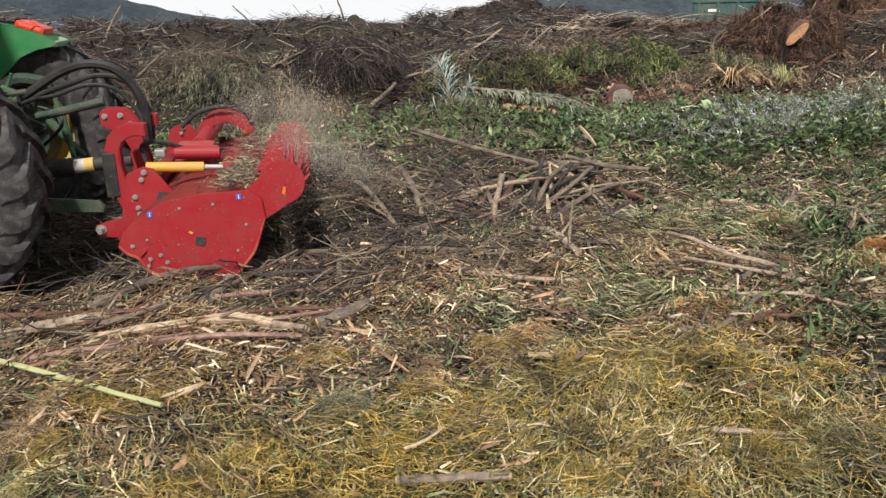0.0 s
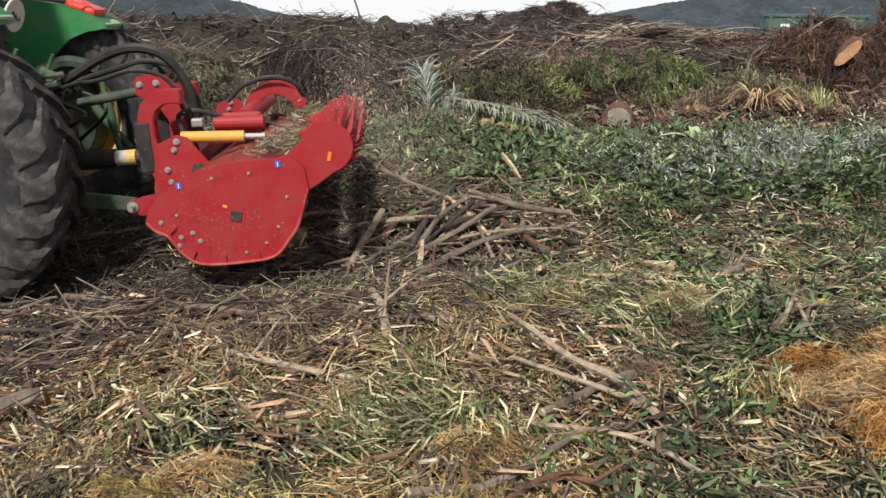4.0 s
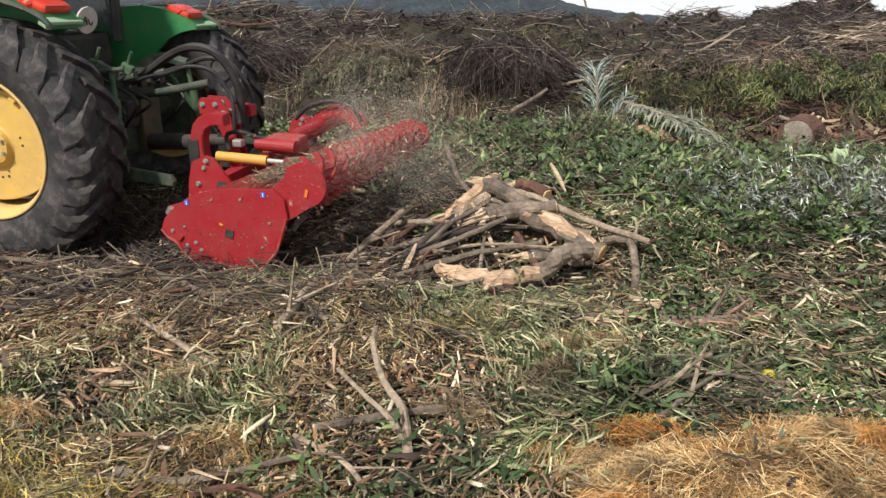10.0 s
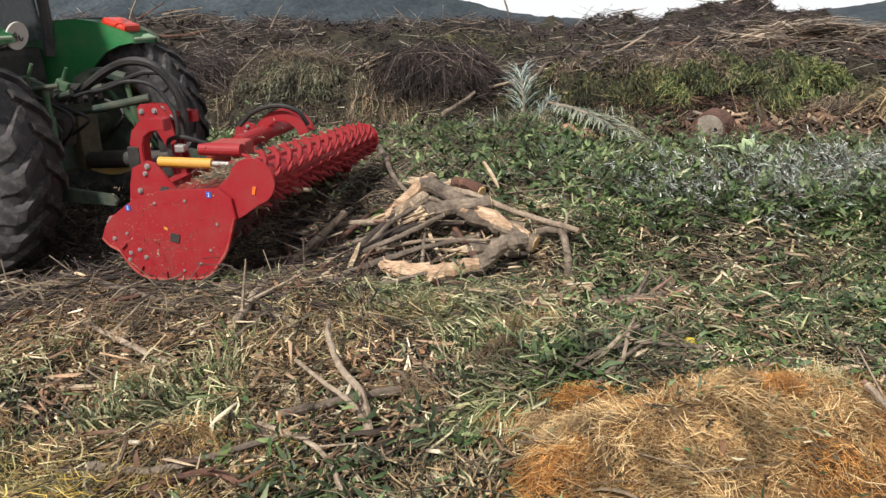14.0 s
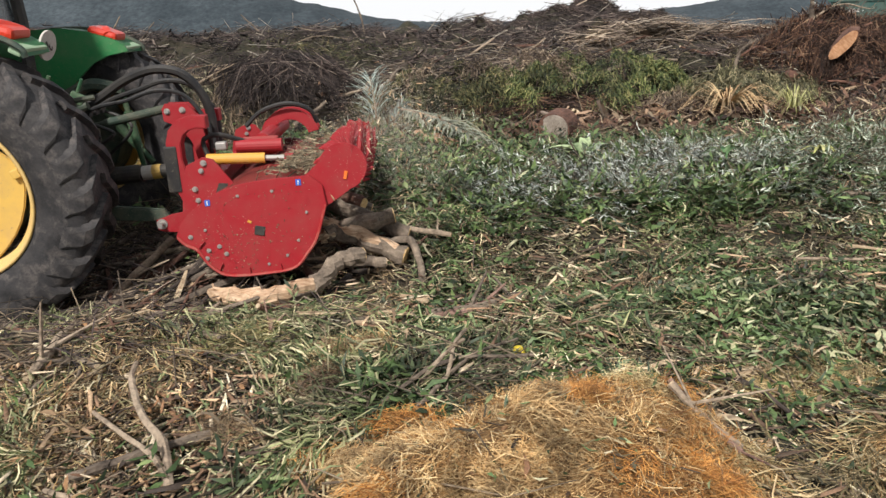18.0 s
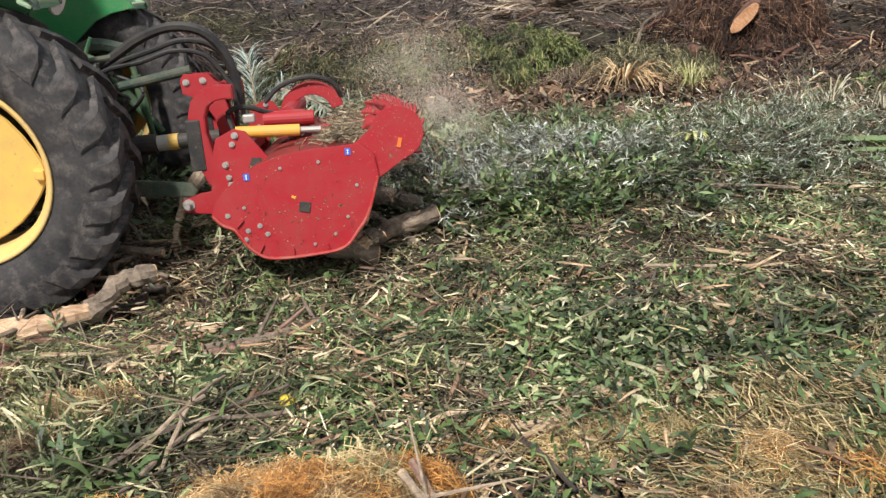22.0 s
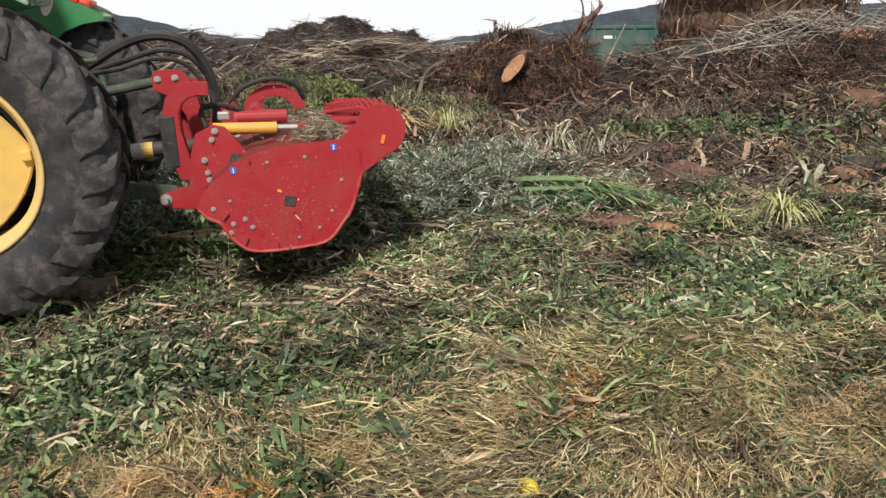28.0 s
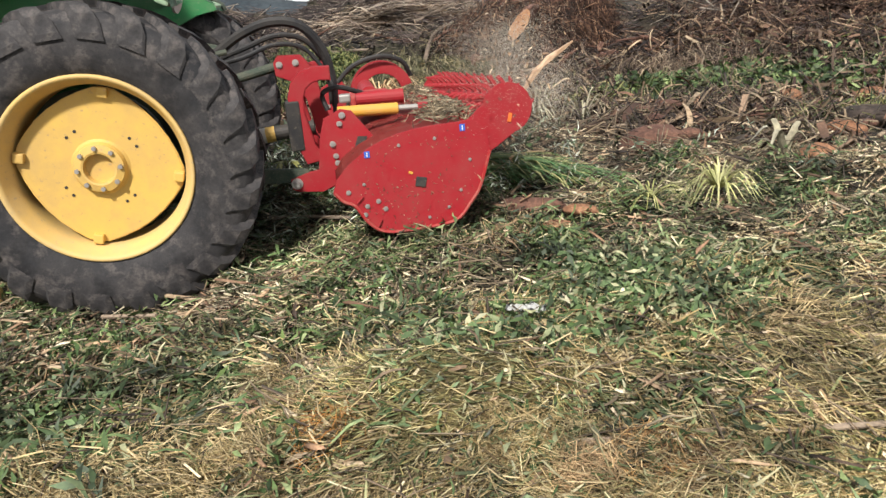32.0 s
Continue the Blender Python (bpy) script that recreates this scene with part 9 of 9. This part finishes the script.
def motions():
    rows, trows = [], []
    for t, x, y, z, yaw, pitch, roll in MUL:
        m = pose(x, y, z) @ Matrix.Rotation(radians(yaw), 4, "Z") @ Matrix.Rotation(radians(pitch), 4, "Y") @ Matrix.Rotation(radians(roll), 4, "X")
        rows.append((t, m))
    walk(MULCHER, rows)
    wr = ([], [])
    for t, x, y, z, yaw, pitch, roll in MUL:
        c, s = math.cos(radians(yaw)), math.sin(radians(yaw))
        gap = float(np.interp(t, (8, 20, 24, 29), (1.545, 1.535, 1.52, 1.49)))
        tx, ty = x - gap * c - 1.12 * s, y - gap * s + 1.12 * c
        rise = float(np.interp(tx, (-6, -3.5, -2, -1.2, -0.8, 2), (-0.12, -0.105, -0.07, 0.02, 0.08, 0.09)))
        rise += float(np.interp(t, (28, 29, 32), (0.0, 0.02, -0.05)))
        trows.append((t, pose(tx, ty, rise) @ Matrix.Rotation(radians(yaw), 4, "Z")))
        for k, w in enumerate(WHEELS):
            wr[k].append((t, pose(-0.085, (-0.98, 0.98)[k], 0.69) @ Matrix.Rotation(tx / 0.70 + WHEEL_START, 4, "Y")))
    walk(TRACTOR, trows)
    for w, r in zip(WHEELS, wr):
        walk(w, r)
    # logs: under the mulcher, thrown out on the pile, later pushed on and left behind
    for key, (hx, hy), t_out, t_push, (ex, ey, ez), turn in LOGS:
        ob = PILE[key]
        rest = ob.matrix_basis.copy()
        lr = []
        for t in (0.0, 1.0, 2.0, 3.0, 4.0, 5.0, t_out):
            x, y, z, yaw = glide(t)[:4]
            lr.append((t, pose(x + hx, y + hy, gz(x + hx, y + hy) + 0.02) @ rest.to_3x3().to_4x4()))
        lr.append((t_out + 0.5, rest))
        lr.append((t_push, rest))
        for k in range(1, 5):
            f = k / 4
            m = rest.copy()
            m.translation = rest.translation.lerp(Vector((ex, ey, gz(ex, ey) + ez)), f)
            m = m @ Matrix.Rotation(radians(turn) * f, 4, "Z")
            lr.append((t_push + (24.2 - t_push) * f, m))
        lr.append((32.0, lr[-1][1]))
        walk(ob, lr)
    # dust and chips rise from the roller and fall while it bites
    for k, ob in enumerate(CLOUDS):
        cr = []
        for i in range(129):
            t = i * 0.25
            x, y, z, yaw, pitch, roll = glide(t)
            on = any(a <= t <= b for a, b in BITES)
            f = (t / 1.1 + k / 7) % 1.0
            if on:
                px, py, pz = x + 0.56 + 0.42 * f, y + 0.25 + 0.26 * k, z + 0.20 + 1.5 * f - 1.75 * f * f
            else:
                px, py, pz = x + 0.02, y + 0.35 + 0.26 * k, z - 0.02
            cr.append((t, pose(px, py, pz, 0, 0, 35 * math.sin(t * 1.7 + k))))
        walk(ob, cr)
    # fine dust hangs beside the roller while it bites hard
    where = ((0.62, 0.35, 0.48), (0.85, 0.75, 0.30), (1.02, 1.15, 0.16), (0.78, 1.55, 0.58), (0.48, 0.95, 0.62))
    for k, ob in enumerate(PUFFS):
        cr = []
        for i in range(129):
            t = i * 0.25
            x, y, z = glide(t)[:3]
            dx, dy, dz = where[k]
            if any(a <= t <= b for a, b in DUSTY):
                cr.append((t, pose(x + dx + 0.07 * math.sin(t * 2.1 + k), y + dy, z + dz + 0.06 * math.sin(t * 1.3 + 2 * k), 0, 0, 40 * math.sin(t * 0.9 + k))))
            else:
                cr.append((t, pose(x - 0.02, y + 0.4 + 0.4 * k, z - 0.02, 0, 0, 40 * math.sin(t * 0.9 + k))))
        walk(ob, cr)
    # a torn branch carried under the hood, thrown out and left lying
    tb = []
    for i in range(22):
        x, y, z = glide(i)[:3]
        tb.append((float(i), pose(x - 0.40, y + 0.9, z - 0.02, 0, 0, 20)))
    tb += [(22.1, pose(-0.15, 1.45, 0.28, 0, -14, 4)), (22.5, pose(0.22, 1.38, 0.16, 0, -24, 0)), (23.0, pose(0.52, 1.40, 0.22, 0, -22, 0)), (23.3, pose(1.10, 1.70, 0.20, 0, -6, -10)),
           (23.5, pose(1.25, 1.80, gz(1.6, 1.75) + 0.12, 0, 0, -12)), (32.0, pose(1.25, 1.80, gz(1.6, 1.75) + 0.12, 0, 0, -12))]
    walk(TORN, tb)
    # a short log spat out early, carried on to the pile and pushed along later
    sl = []
    for i in range(5):
        x, y, z = glide(i)[:3]
        sl.append((float(i), pose(x - 0.30, y + 0.9, z - 0.02, 0, 0, 50)))
    sl += [(4.6, pose(-2.05, 1.2, 0.30, 0, -20, 55)), (5.1, pose(-1.59, 0.64, 0.09, 0, -24, 66)), (6.1, pose(-1.59, 0.64, 0.09, 0, -24, 66)), (6.6, pose(-1.52, 1.30, 0.14, 0, -18, 35)),
           (7.2, pose(-1.45, 1.38, 0.16, 0, -6, 20)), (16.5, pose(-1.45, 1.38, 0.16, 0, -6, 20)), (19.0, pose(-0.62, 1.42, 0.10, 0, -20, 10)), (20.0, pose(-0.36, 1.42, 0.08, 0, -30, 20)),
           (22.0, pose(0.30, 1.45, 0.06, 0, -12, 20)), (24.0, pose(0.62, 1.30, 0.02, 0, 0, 15)), (32.0, pose(0.62, 1.30, 0.02, 0, 0, 15))]
    walk(SPAT, sl)
    # a branch flung out on the pile, and a strip caught by the roller
    fl = []
    for t in (0.0, 1.0, 2.0, 3.0, 4.0, 5.0, 6.2):
        x, y = glide(t)[:2]
        fl.append((t, pose(x - 0.45, y + 1.1, gz(x, y + 1) + 0.05, 0, 0, 10)))
    fl += [(6.6, pose(-1.5, 1.7, 0.75, 0, 20, -40)), (7.0, pose(-0.97, 1.5, 0.75, 0, 45, -42)), (7.3, pose(-0.95, 1.5, 0.72, 0, 42, -42)), (7.7, pose(-1.05, 1.55, 0.50, 0, 28, -35)),
           (8.2, pose(-1.35, 1.70, 0.26, 0, 10, -20)), (16.6, pose(-1.35, 1.70, 0.26, 0, 10, -20)), (20.0, pose(-0.6, 1.9, 0.10, 0, 4, 10)), (24.0, pose(0.1, 2.0, 0.06, 0, 0, 30)), (32.0, pose(0.1, 2.0, 0.06, 0, 0, 30))]
    walk(FLUNG, fl)
    sp = []
    for i in range(65):
        t = i * 0.5
        x, y, z = glide(t)[:3]
        if t < 30.4:
            sp.append((t, pose(x - 0.1, y + 0.6, z + 0.02, 0, 0, 0)))
        else:
            sp.append((t, pose(x + 0.66, y + 0.45, z + 0.32, 0, -42 + 6 * math.sin(t * 5), 0)))
    walk(STRIP, sp)
    spinning = []
    for i in range(65):
        t = i * 0.5
        spinning.append((t, pose(0.492, 0, 0.335, -4.5) @ Matrix.Rotation(radians(38 * i), 4, "Y")))
    walk(ROLLER, spinning)


# times of thick dust
DUSTY = [(0.0, 2.5), (5.0, 6.75), (9.25, 10.25), (16.25, 17.75), (21.25, 23.75), (31.5, 32.0)]
# times at which the roller bites into wood
BITES = [(0.0, 7.0), (9.25, 10.0), (16.5, 18.0), (20.75, 25.25), (30.4, 32.0)]
# log, hiding place beside the mulcher's origin, time thrown out, time pushed on, where it ends, turn
LOGS = [
    ("top", (-0.42, 1.0), 6.2, 16.6, (0.30, 1.75, 0.03), 60),
    ("stripped", (-0.35, 0.8), 6.3, 16.9, (0.25, 1.30, 0.03), 35),
    ("back", (-0.3, 1.2), 6.1, 16.5, (0.52, 1.25, 0.03), 25),
    ("hook", (-0.2, 1.0), 6.6, 17.4, (0.75, 1.6, 0.03), 80),
    ("split", (-0.25, 0.9), 6.2, 16.6, (-0.35, 1.9, 0.02), 40),
    ("slab", (-0.3, 1.1), 6.2, 16.5, (0.1, 1.9, 0.02), 50),
    ("short", (-0.4, 1.2), 6.3, 16.6, (0.45, 1.7, 0.03), 40),
    ("end", (-0.3, 0.9), 6.1, 16.9, (0.35, 1.45, 0.03), 30),
    ("curved", (-0.55, 0.8), 6.0, 16.0, (-1.60, 0.92, 0.0), 0),
]
WHEEL_START = radians(45.8)
motions()
